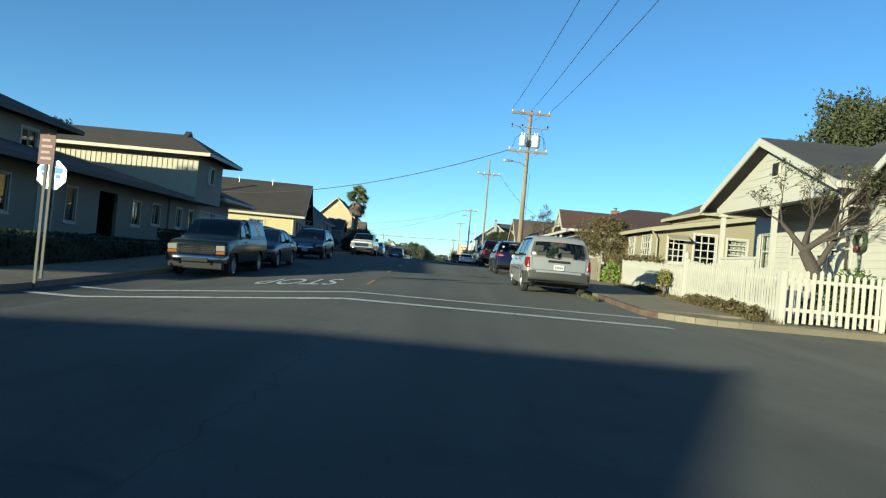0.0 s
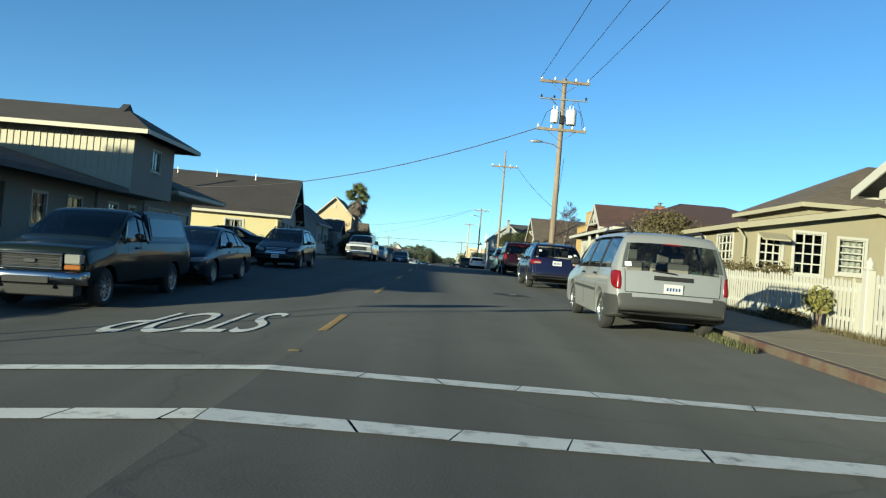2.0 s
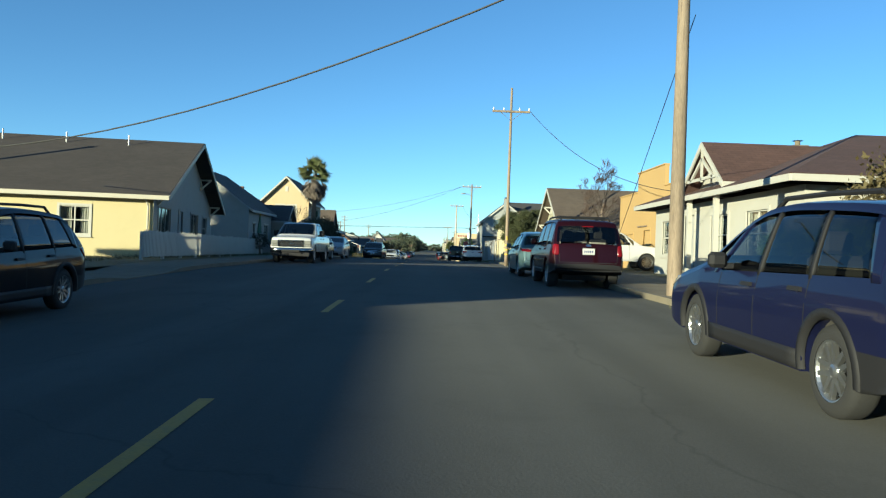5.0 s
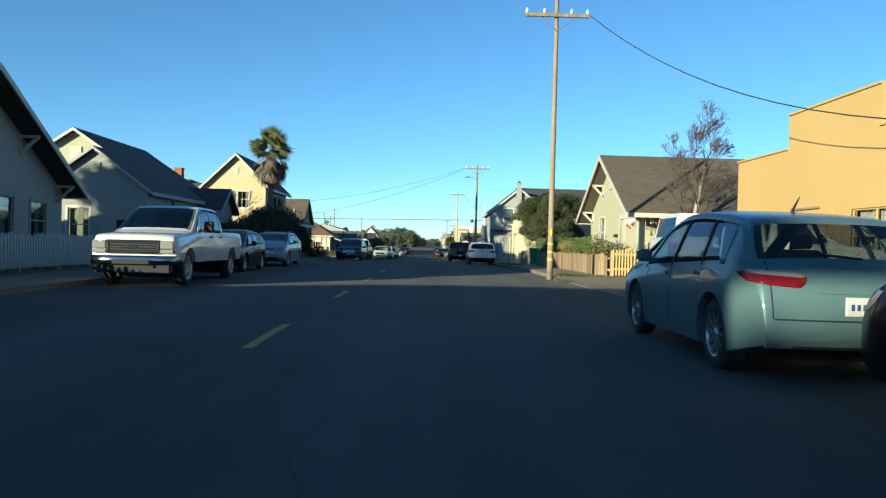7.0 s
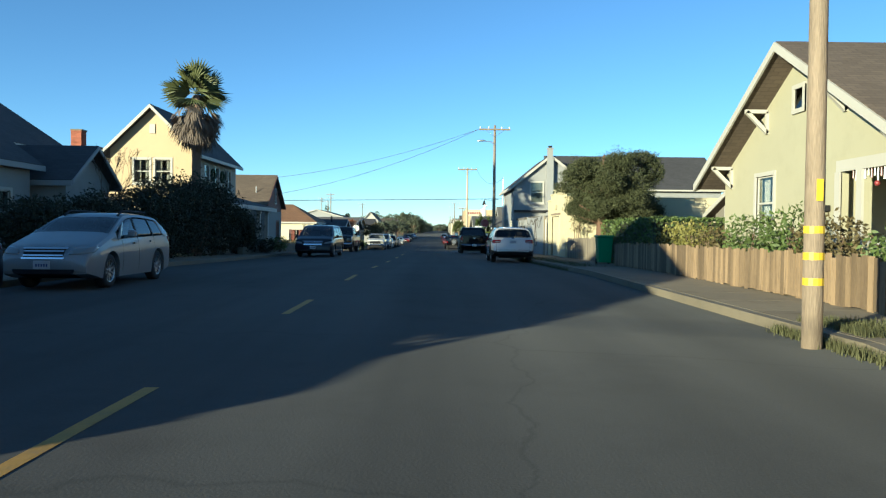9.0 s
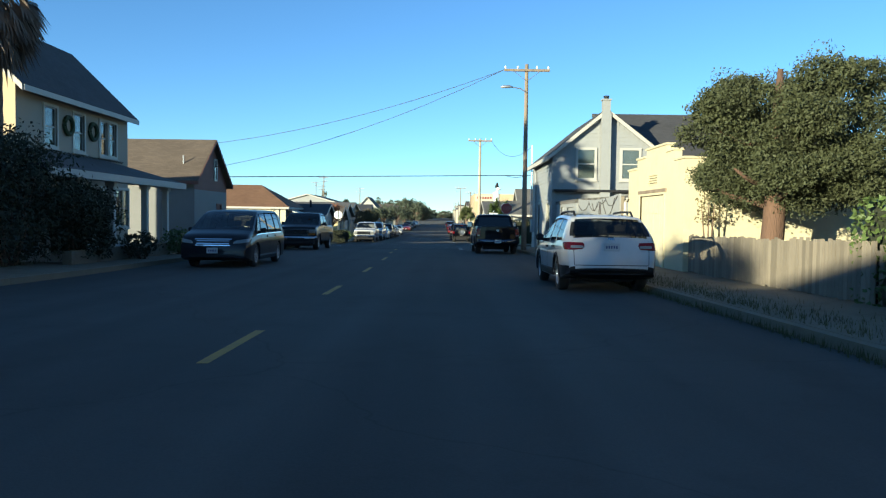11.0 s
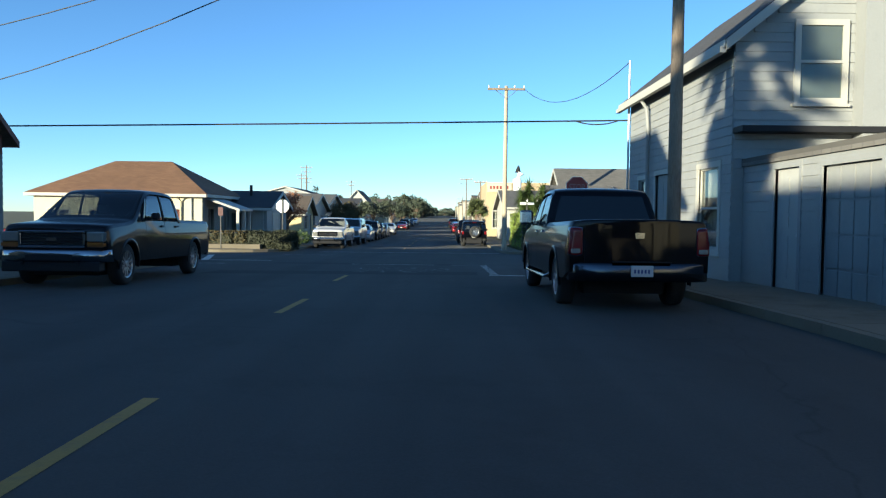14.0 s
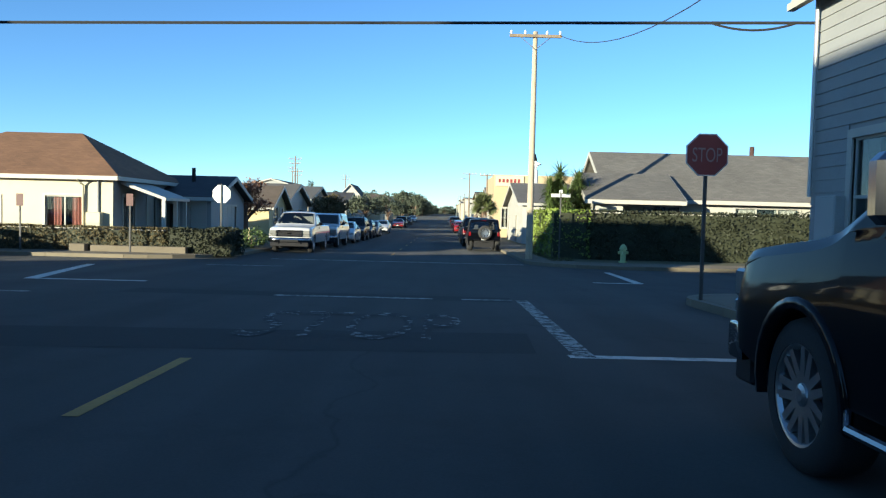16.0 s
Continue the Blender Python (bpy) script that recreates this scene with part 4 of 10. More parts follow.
def four_walls(house, x0, x1, y0, y1, z0, z1, material, south=(), west=(), east=(), north=(), gx=None, gy=None, **kw):
    """Walls round a rectangle. south faces -y, west -x, east +x, north +y. gx: ridge height of gables on west/east, gy: on south/north."""
    mid_y, mid_x = (y1 - y0) / 2, (x1 - x0) / 2
    ms = material if isinstance(material, dict) else {"south": material, "west": material, "east": material, "north": material}
    wall(house, (x0, y0), (x1, y0), z0, z1, ms["south"], south, (mid_x, gy) if gy else None, name="wall", **kw)
    wall(house, (x1, y0), (x1, y1), z0, z1, ms["east"], east, (mid_y, gx) if gx else None, name="wall", **kw)
    wall(house, (x1, y1), (x0, y1), z0, z1, ms["north"], north, (mid_x, gy) if gy else None, name="wall", **kw)
    wall(house, (x0, y1), (x0, y0), z0, z1, ms["west"], west, (mid_y, gx) if gx else None, name="wall", **kw)


# ---------- houses on the right ----------
def house_white_corner():
    h = thing("house", "white clapboard corner house with a gabled porch", "house", pose(15, 31, g(31)))
    z0 = g(31)
    wall(h, (12.2, 37.0), (12.2, 24.6), z0 - 0.4, 3.75, "white", [(3.2, 4.3, z0 + 0.75, 2.85, "door", 1, 1, "grey"), (5.6, 7.0, 1.45, 2.85, "w", 1, 2), (9.4, 10.9, 1.5, 3.0, "w", 2, 2), (0.6, 1.8, 1.5, 2.8, "w", 1, 2)], siding=0.19)
    wall(h, (12.2, 24.6), (24, 24.6), z0 - 0.4, 3.75, "white", [(1.6, 2.9, 1.5, 3.0, "w", 1, 2), (4.6, 6.2, 1.5, 3.0, "w", 2, 2)], siding=0.19)
    wall(h, (24, 24.6), (24, 37), z0 - 0.4, 3.75, "white")
    wall(h, (24, 37), (12.2, 37), z0 - 0.4, 3.75, "white")
    inner_box(h, 12.2, 24, 24.6, 37, z0, 3.7)
    hip_roof(h, 12.2, 24, 24.6, 37, 3.85, 7.6, "x", 0.5, 5.0, "roof_dark")
    # porch: floor, posts, beam, clapboard gable, roof
    wpart("porch_floor", box(9.9, 12.1, 26.0, 35.2, z0 - 0.3, z0 + 0.72), "grey", h, "grey porch floor")
    for y in (26.45, 30.4, 34.6):
        bm = bx(bmesh.new(), 9.95, 10.09, y - 0.07, y + 0.07, z0 + 0.72, 3.3)
        bx(bm, 9.9, 10.14, y - 0.12, y + 0.12, 3.18, 3.3)
        bx(bm, 9.9, 10.14, y - 0.12, y + 0.12, z0 + 0.72, z0 + 0.86)
        wpart("porch_post", bm, "white", h)
    wpart("beam", box(9.9, 10.14, 26.1, 35.0, 3.3, 3.52), "white", h)
    for ya, yb in ((26.54, 29.2), (31.6, 34.5)):
        bm = bx(bmesh.new(), 9.98, 10.06, ya, yb, z0 + 1.62, z0 + 1.7)
        bx(bm, 9.98, 10.06, ya, yb, z0 + 0.85, z0 + 0.92)
        rail = wpart("railing", bm, "white", h)
        for i in range(int((yb - ya) / 0.13)):
            y = ya + 0.06 + i * 0.13
            wpart("baluster", box(10.0, 10.04, y, y + 0.045, z0 + 0.92, z0 + 1.62), "white", rail)
    wall(h, (9.95, 35.0), (9.95, 26.1), 3.52, 3.53, "white", gable=(4.45, 5.2), siding=0.24, name="gable_wall")
    vm = bx(bmesh.new(), 9.86, 9.92, 30.0, 30.5, 4.12, 4.62)
    vent = wpart("gable_vent", vm, "white", h)
    wpart("louvre", box(9.84, 9.87, 30.06, 30.44, 4.18, 4.56), "dark", vent, "dark louvred vent")
    gable_roof(h, 9.95, 14.5, 26.1, 35.0, 3.52, 5.2, "x", 0.35, 0.5, "roof_dark", bargew=0.24)
    wm = tube(bmesh.new(), [(12.02, 29.2 + 0.26 * math.cos(a), 2.35 + 0.26 * math.sin(a)) for a in [2 * math.pi * i / 14 for i in range(15)]], 0.075, 6)
    wpart("wreath", wm, "wreath", h, "green wreath with a red bow")
    wpart("bow", box(11.88, 11.97, 29.1, 29.3, 2.0, 2.2, 0.02), "deco_red", h)
    # low wing with its own roof along the side street
    wall(h, (10.4, 25.9), (10.4, 21.9), z0 - 0.5, 3.2, "white", [(1.0, 2.0, 1.3, 2.7, "w", 1, 2)], siding=0.19)
    wall(h, (10.4, 21.9), (17, 21.9), z0 - 0.5, 3.2, "white", [(1.0, 2.4, 1.3, 2.7, "w", 2, 2)], siding=0.19)
    gable_roof(h, 10.4, 17, 21.9, 25.9, 3.25, 4.4, "x", 0.4, 0.4, "roof_dark")


def house_khaki():
    h = thing("house", "khaki stucco bungalow with white multi-pane windows", "house", pose(14, 47, g(47)))
    z0 = g(46)
    wall(h, (8.95, 45), (16.6, 45), z0 - 0.4, 3.05, "khaki", [(0.55, 1.35, 1.5, 2.75, "w", 3, 4, None), (1.85, 2.9, 1.45, 2.95, "w", 3, 4, None), (3.5, 4.45, 1.6, 2.85, "w", 1, 5, "blind"), (6.4, 7.2, 1.3, 2.7, "w", 1, 2)], gable=(4.6, 3.95))
    wall(h, (8.95, 52), (8.95, 45), z0 - 0.4, 3.05, "khaki", [(1.5, 2.6, 1.5, 2.8, "w", 3, 4, None), (4.2, 5.8, 1.5, 2.8, "w", 4, 4, None)])
    wall(h, (16.6, 45), (16.6, 52), z0 - 0.4, 3.05, "khaki")
    wall(h, (16.6, 52), (8.95, 52), z0 - 0.4, 3.05, "khaki")
    inner_box(h, 8.95, 16.6, 45, 52, z0, 3.0)
    bm, t = bmesh.new(), bmesh.new()
    for pts in ([(8.55, 52.4, 3.14), (8.55, 44.6, 3.14), (13.55, 44.6, 4.12), (13.55, 52.4, 4.12)], [(17.0, 44.6, 3.35), (17.0, 52.4, 3.35), (13.55, 52.4, 4.12), (13.55, 44.6, 4.12)]):
        roof_poly(bm, pts)
    prism(t, [(8.55, 44.6, 3.12), (13.55, 44.6, 4.1), (13.55, 44.6, 3.86), (8.55, 44.6, 2.9)], (0, -0.05, 0))
    prism(t, [(13.55, 44.6, 4.1), (17.0, 44.6, 3.33), (17.0, 44.6, 3.1), (13.55, 44.6, 3.86)], (0, -0.05, 0))
    prism(t, [(8.55, 44.6, 3.12), (8.55, 52.4, 3.12), (8.55, 52.4, 2.94), (8.55, 44.6, 2.94)], (-0.06, 0, 0))
    r = wpart("roof", bm, "roof_brown", h)
    wpart("trim", t, "khaki_trim", r, "cream fascia boards and gutter")
    wpart("clapboard_upper", box(11.6, 22, 45.8, 51.6, 3.2, 4.15), "khaki", h)
    hip_roof(h, 11.6, 22.5, 45.8, 52.0, 4.2, 6.3, "x", 0.4, 4.2, "roof_brown", "khaki_trim")
    am = bmesh.new()
    prism(am, [(9.4, 44.97, 2.86), (9.4, 44.45, 2.62), (9.4, 44.45, 2.56), (9.4, 44.97, 2.8)], (1.0, 0, 0))
    wpart("awning", am, "khaki_trim", h, "small slatted window awning")
    wpart("downpipe", tube(bmesh.new(), [(8.6, 44.9, 2.95), (8.9, 44.92, 2.6), (8.92, 44.92, z0)], 0.045, 8), "khaki_trim", h)
    h.matrix_basis = Matrix.Translation((1.75, 0, 0.2)) @ h.matrix_basis


def house_maroon():
    h = thing("house", "white house with a maroon hipped shingle roof", "house", pose(14, 60, g(60)))
    z0 = g(60)
    four_walls(h, 8.9, 21, 56.6, 69.0, z0 - 0.5, 3.4, "white", west=[(1.0, 2.4, 1.6, 2.9, "w", 2, 2), (3.6, 4.6, 0.95, 3.0, "door", 1, 1, "grey"), (6.2, 7.6, 1.6, 2.9, "w", 2, 2), (9.0, 10.4, 1.6, 2.9, "w", 2, 2)],
               south=[(1.6, 3.0, 1.6, 2.9, "w", 2, 2), (5.6, 6.8, 1.6, 2.9, "w", 1, 2)])
    inner_box(h, 8.9, 21, 56.6, 69.0, z0, 3.3)
    hip_roof(h, 8.9, 21, 56.6, 69.0, 3.6, 5.75, "x", 0.7, 5.4, "roof_maroon")
    # street-side gable with open white truss, over two porch posts
    gable_roof(h, 8.5, 13.5, 60.8, 64.0, 3.9, 5.1, "x", 0.3, 0.15, "roof_maroon")
    wall(h, (8.9, 64.0), (8.9, 60.8), 3.55, 3.9, "white", gable=(1.6, 5.05))
    tm = bmesh.new()
    for a, b in (((62.4, 3.95), (62.4, 5.0)), ((61.4, 4.05), (62.4, 4.7)), ((63.4, 4.05), (62.4, 4.7)), ((61.1, 4.05), (63.7, 4.05))):
        d = Vector((0, b[0] - a[0], b[1] - a[1])).normalized()
        w = Vector((0, -d.z, d.y)) * 0.05
        prism(tm, [Vector((8.34, *a)) - w, Vector((8.34, *b)) - w, Vector((8.34, *b)) + w, Vector((8.34, *a)) + w], (0.06, 0, 0))
    wpart("truss", tm, "white", h, "white decorative gable truss")
    for y in (61.2, 63.6):
        wpart("porch_post", box(8.35, 8.5, y - 0.08, y + 0.08, z0, 3.6), "white", h)
    chimney(h, 13.3, 66.2, 4.6, 5.75, 0.5, cap=True)


def chimney(h, x, y, z0, z1, w, cap=False, material="brick"):
    """A stack laid of real bricks, with a cap."""
    bm = bmesh.new()
    bx(bm, x - w / 2 + 0.02, x + w / 2 - 0.02, y - w / 2 + 0.02, y + w / 2 - 0.02, z0, z1)
    st = wpart("chimney", bm, "concrete", h, "red brick chimney stack")
    z, k = z0, 0
    while z < z1 - 0.05:
        for i in range(2):
            o = 0.0 if k % 2 else w / 4
            for j, (a, b) in enumerate(((-w / 2 + 0.005, -o * 0.5 - 0.005), (-o * 0.5 + 0.005, w / 2 - 0.005))):
                s = -1 if i else 1
                bb = box(x + a, x + b, y + s * w / 2 - 0.03, y + s * w / 2 + 0.012, z + 0.006, z + 0.074)
                wpart("brick", bb, material, st)
                bb = box(x + s * w / 2 - 0.03, x + s * w / 2 + 0.012, y + a, y + b, z + 0.006, z + 0.074)
                wpart("brick", bb, material, st)
        z += 0.08
        k += 1
    bm = bx(bmesh.new(), x - w / 2 - 0.05, x + w / 2 + 0.05, y - w / 2 - 0.05, y + w / 2 + 0.05, z1, z1 + 0.09, 0.015)
    if cap:
        tube(bm, [(x, y, z1 + 0.09), (x, y, z1 + 0.28)], 0.1, 10)
        tube(bm, [(x, y, z1 + 0.28), (x, y, z1 + 0.31)], [0.2, 0.05], 10)
    wpart("cap", bm, "concrete", st, "concrete chimney cap")


def building_ochre():
    h = thing("building", "ochre stucco building with a stepped false front", "building", pose(16, 77, g(77)))
    z0 = g(77)
    wall(h, (11, 83.4), (11, 71.0), z0 - 0.4, 5.0, "ochre", [(0.9, 3.1, z0, 2.75, "garage", 1, 1, "ochre"), (5.2, 6.4, z0 + 0.05, 2.9, "door", 1, 1, "ochre"), (7.4, 10.6, 1.6, 3.0, "w", 3, 2, "blind")], trim="ochre")
    sm = bmesh.new()
    bx(sm, 11, 11.2, 74.8, 79.6, 5.0, 6.05)
    wpart("parapet", sm, "ochre", h, "raised middle of the false front")
    wall(h, (11, 71.0), (24, 71.0), z0 - 0.4, 4.7, "grey", [(3, 4.4, 1.8, 3.0, "w", 2, 2)], trim="ochre")
    wall(h, (24, 71.0), (24, 83.4), z0 - 0.4, 4.7, "grey")
    wall(h, (24, 83.4), (11, 83.4), z0 - 0.4, 4.7, "ochre")
    inner_box(h, 11.2, 24, 71, 83.4, z0, 4.4)
    rm = bmesh.new()
    roof_poly(rm, [(11.2, 83.4, 4.6), (11.2, 71.0, 4.6), (24, 71.0, 4.4), (24, 83.4, 4.4)])
    wpart("roof", rm, "roof_dark", h)
    cm = bmesh.new()
    for a, b, z in ((71.0, 74.8, 5.0), (79.6, 83.4, 5.0), (74.8, 79.6, 6.05)):
        bx(cm, 10.94, 11.24, a, b, z, z + 0.06)
    wpart("coping", cm, "ochre", h)
    wpart("sign_ledge", box(10.9, 11.0, 77.6, 79.2, 3.1, 3.16), "pole", h, "thin dark ledge over the door")


def house_sage():
    h = thing("house", "sage green stucco bungalow with a hung porch", "house", pose(13, 91.4, g(91)))
    z0 = g(91)
    x0, x1, y0, y1 = 8.4, 21.0, 86.9, 95.9
    wall(h, (x0, y1), (x0, y0), z0 - 0.4, 3.5, "sage", [(2.1, 3.1, 1.95, 3.3, "w", 1, 2), (6.15, 6.75, z0 + 0.3, 3.15, "open"), (6.95, 8.75, 1.78, 3.15, "open")], gable=(4.5, 6.0))
    wall(h, (x0, y0), (x1, y0), z0 - 0.4, 3.5, "sage", [(0.25, 2.6, 1.78, 3.15, "open"), (4.6, 5.9, 1.6, 2.9, "w", 1, 2), (8.4, 9.8, 1.6, 2.9, "w", 1, 2)])
    wall(h, (x1, y0), (x1, y1), z0 - 0.4, 3.5, "sage", gable=(4.5, 6.0))
    wall(h, (x1, y1), (x0, y1), z0 - 0.4, 3.5, "sage")
    # porch room inside the corner
    wall(h, (10.4, 90.0), (10.4, 87.0), z0, 3.45, "sage", [(0.4, 1.3, z0 + 0.3, 2.9, "door", 1, 1, "khaki"), (1.7, 2.7, 1.7, 2.95, "w", 1, 2)])
    wall(h, (8.6, 90.0), (10.4, 90.0), z0, 3.45, "sage")
    wpart("porch_floor", box(8.5, 12, 86.95, 90, z0, z0 + 0.3), "grey", h)
    wpart("porch_ceiling", box(8.5, 12, 87.0, 90, 3.32, 3.4), "white", h)
    inner_box(h, 12.0, x1, y0, y1, z0, 3.3)
    t = bmesh.new()
    bx(t, x0 - 0.03, x0 + 0.02, y0 - 0.03, 89.9, 3.13, 3.36)
    bx(t, x0 - 0.03, x0 + 2.75, y0 - 0.03, y0 + 0.02, 3.13, 3.36)
    bx(t, x0 - 0.03, x0 + 0.02, 89.75, 89.95, z0, 3.13)
    bx(t, x0 - 0.03, x0 + 0.02, 88.95, 89.15, 1.7, 3.13)
    bx(t, x0 - 0.04, x0 + 0.24, y0 - 0.04, y0 + 0.24, 1.7, 3.13)
    bx(t, x0 + 2.6, x0 + 2.75, y0 - 0.03, y0 + 0.02, 1.7, 3.13)
    bx(t, x0 - 0.05, x0 + 0.2, y0 - 0.05, 89.0, 1.68, 1.78)
    bx(t, x0 - 0.05, x0 + 2.75, y0 - 0.05, y0 + 0.2, 1.68, 1.78)
    wpart("porch_trim", t, "white", h, "white porch posts, beam and sills")
    rng = random.Random(8)
    for i in range(44):
        if i < 22:
            x, y = x0 + 0.03, y0 + 0.25 + i * 0.105
        else:
            x, y = x0 + 0.2 + (i - 22) * 0.108, y0 + 0.03
        zl = 3.12 - rng.uniform(0.12, 0.34)
        wpart("icicle_light", tube(bmesh.new(), [(x, y, 3.13), (x, y, zl)], [0.012, 0.02], 5), "sign_white" if i % 3 else "deco_red", h)
    for i, (x, y, z, s) in enumerate(((8.35, 88.4, 2.82, 0.09), (8.35, 87.6, 2.85, 0.1), (9.3, 86.85, 2.78, 0.1), (10.2, 86.85, 2.8, 0.09), (8.35, 88.0, 2.72, 0.08))):
        bm = bmesh.new()
        bmesh.ops.create_uvsphere(bm, u_segments=10, v_segments=7, radius=s * 0.6, matrix=Matrix.Translation((x, y, z)))
        wpart("ornament", bm, "deco_red", h, "round red hanging ornament", True)
    # figures and pots on the half wall become plain shapes
    for x, y, r, zz, mt in ((9.4, 87.0, 0.16, 0.5, "sign_white"), (9.0, 87.0, 0.13, 0.28, "bar"), (10.2, 87.0, 0.2, 0.14, "greywood"), (10.5, 87.0, 0.2, 0.14, "greywood")):
        wpart("porch_ornament", tube(bmesh.new(), [(x, y, 1.79), (x, y, 1.79 + zz * 0.6), (x, y, 1.79 + zz)], [r, r * 0.8, r * 0.35], 10), mt, h)
    gable_roof(h, x0, x1, y0, y1, 3.5, 6.0, "x", 0.65, 0.65, "roof_brown", bargew=0.2)
    rt = bmesh.new()
    for i in range(18):
        x = x0 + 0.1 + i * 0.72
        bx(rt, x, x + 0.09, y0 - 0.6, y0 - 0.02, 3.18, 3.3)
    wpart("rafter_tail", rt, "white", h, "white rafter ends under the eave")
    for y in (87.4, 95.4, 89.6, 93.2):
        bracket(h, x0 - 0.02, y, 3.5 + (4.5 - abs(y - 91.4)) * 0.555 - 0.12, -1, 0)
    # attic window
    vm = bx(bmesh.new(), x0 - 0.05, x0 - 0.01, 91.25, 91.3, 4.6, 5.2)
    for a in ((91.25, 91.35, 4.6, 5.25), (91.75, 91.85, 4.6, 5.25), (91.35, 91.75, 4.6, 4.7), (91.35, 91.75, 5.15, 5.25)):
        bx(vm, x0 - 0.06, x0 - 0.0, *a)
    wf = wpart("attic_window", vm, "white", h)
    wpart("pane", box(x0 - 0.03, x0 - 0.02, 91.33, 91.77, 4.68, 5.17), "autoglass_dark", wf)
    wpart("letter_box", box(x0 - 0.12, x0 - 0.03, 90.1, 90.5, 2.35, 2.47), "dark", h, "dark letter box")
    wpart("gate", box(12.2, 14.3, 86.3, 86.36, z0, 2.2), "brownwood", h, "brown wooden gate panel")


def shed_cream():
    h = thing("garage_building", "cream painted block garage with a stepped parapet", "building", pose(12, 115.5, g(115)))
    z0 = g(115)
    x0, x1, y0, y1 = 6.7, 18.0, 112.5, 118.5
    wall(h, (x0, y1), (x0, y0), z0 - 0.4, 3.6, "cream_block", [(1.55, 4.2, z0, 2.7, "garage", 1, 1, "cream"), (2.5, 3.4, 3.0, 3.3, "open")], trim="cream_block")
    wpart("vent", box(x0 + 0.04, x0 + 0.08, 115.1, 116.0, 3.0, 3.3), "dark", h)
    lm = bmesh.new()
    for k in range(4):
        prism(lm, [(x0 - 0.01, 115.1, 3.01 + k * 0.075), (x0 + 0.04, 115.1, 3.07 + k * 0.075), (x0 + 0.05, 115.1, 3.06 + k * 0.075), (x0, 115.1, 3.0 + k * 0.075)], (0, 0.9, 0))
    wpart("louvre", lm, "cream_block", h, "louvred vent slats")
    wpart("lintel", box(x0 - 0.05, x0, 114.1, 117.1, 2.77, 2.87), "pole", h, "weathered timber lintel over the garage door")
    pm = bmesh.new()
    bx(pm, x0, x0 + 0.2, 113.4, 117.4, 3.6, 3.9)
    bx(pm, x0, x0 + 0.2, 114.2, 116.3, 3.9, 4.12)
    wpart("parapet", pm, "cream_block", h, "stepped block parapet")
    wall(h, (x0, y0), (x1, y0), z0 - 0.4, 3.6, "cream_block")
    wall(h, (x1, y0), (x1, y1), z0 - 0.4, 3.3, "cream_block")
    wall(h, (x1, y1), (x0, y1), z0 - 0.4, 3.6, "cream_block")
    jm = bmesh.new()
    z = z0 + 0.1
    while z < 3.55:
        bx(jm, x0 + 0.3, x1 - 0.3, y0 - 0.006, y0 + 0.02, z, z + 0.012)
        z += 0.2
    wpart("block_courses", jm, "cream_block", h)
    cm = bmesh.new()
    for a, b, z in ((112.45, 113.4, 3.6), (117.4, 118.55, 3.6), (113.35, 114.2, 3.9), (116.3, 117.45, 3.9), (114.15, 116.35, 4.12)):
        bx(cm, x0 - 0.04, x0 + 0.24, a, b, z, z + 0.06)
    bx(cm, x0 + 0.24, x1, y0 - 0.04, y0 + 0.2, 3.6, 3.65)
    wpart("coping", cm, "cream_block", h)
    rm = bmesh.new()
    roof_poly(rm, [(x0 + 0.2, y1 - 0.1, 3.42), (x0 + 0.2, y0 + 0.16, 3.42), (x1, y0 + 0.16, 3.6), (x1, y1 - 0.1, 3.3)])
    wpart("roof", rm, "roof_grey", h)
    wpart("downpipe", tube(bmesh.new(), [(x0 - 0.05, 118.4, 2.7), (x0 - 0.12, 118.45, 2.55), (x0 - 0.12, 118.45, z0)], 0.05, 8), "white", h)


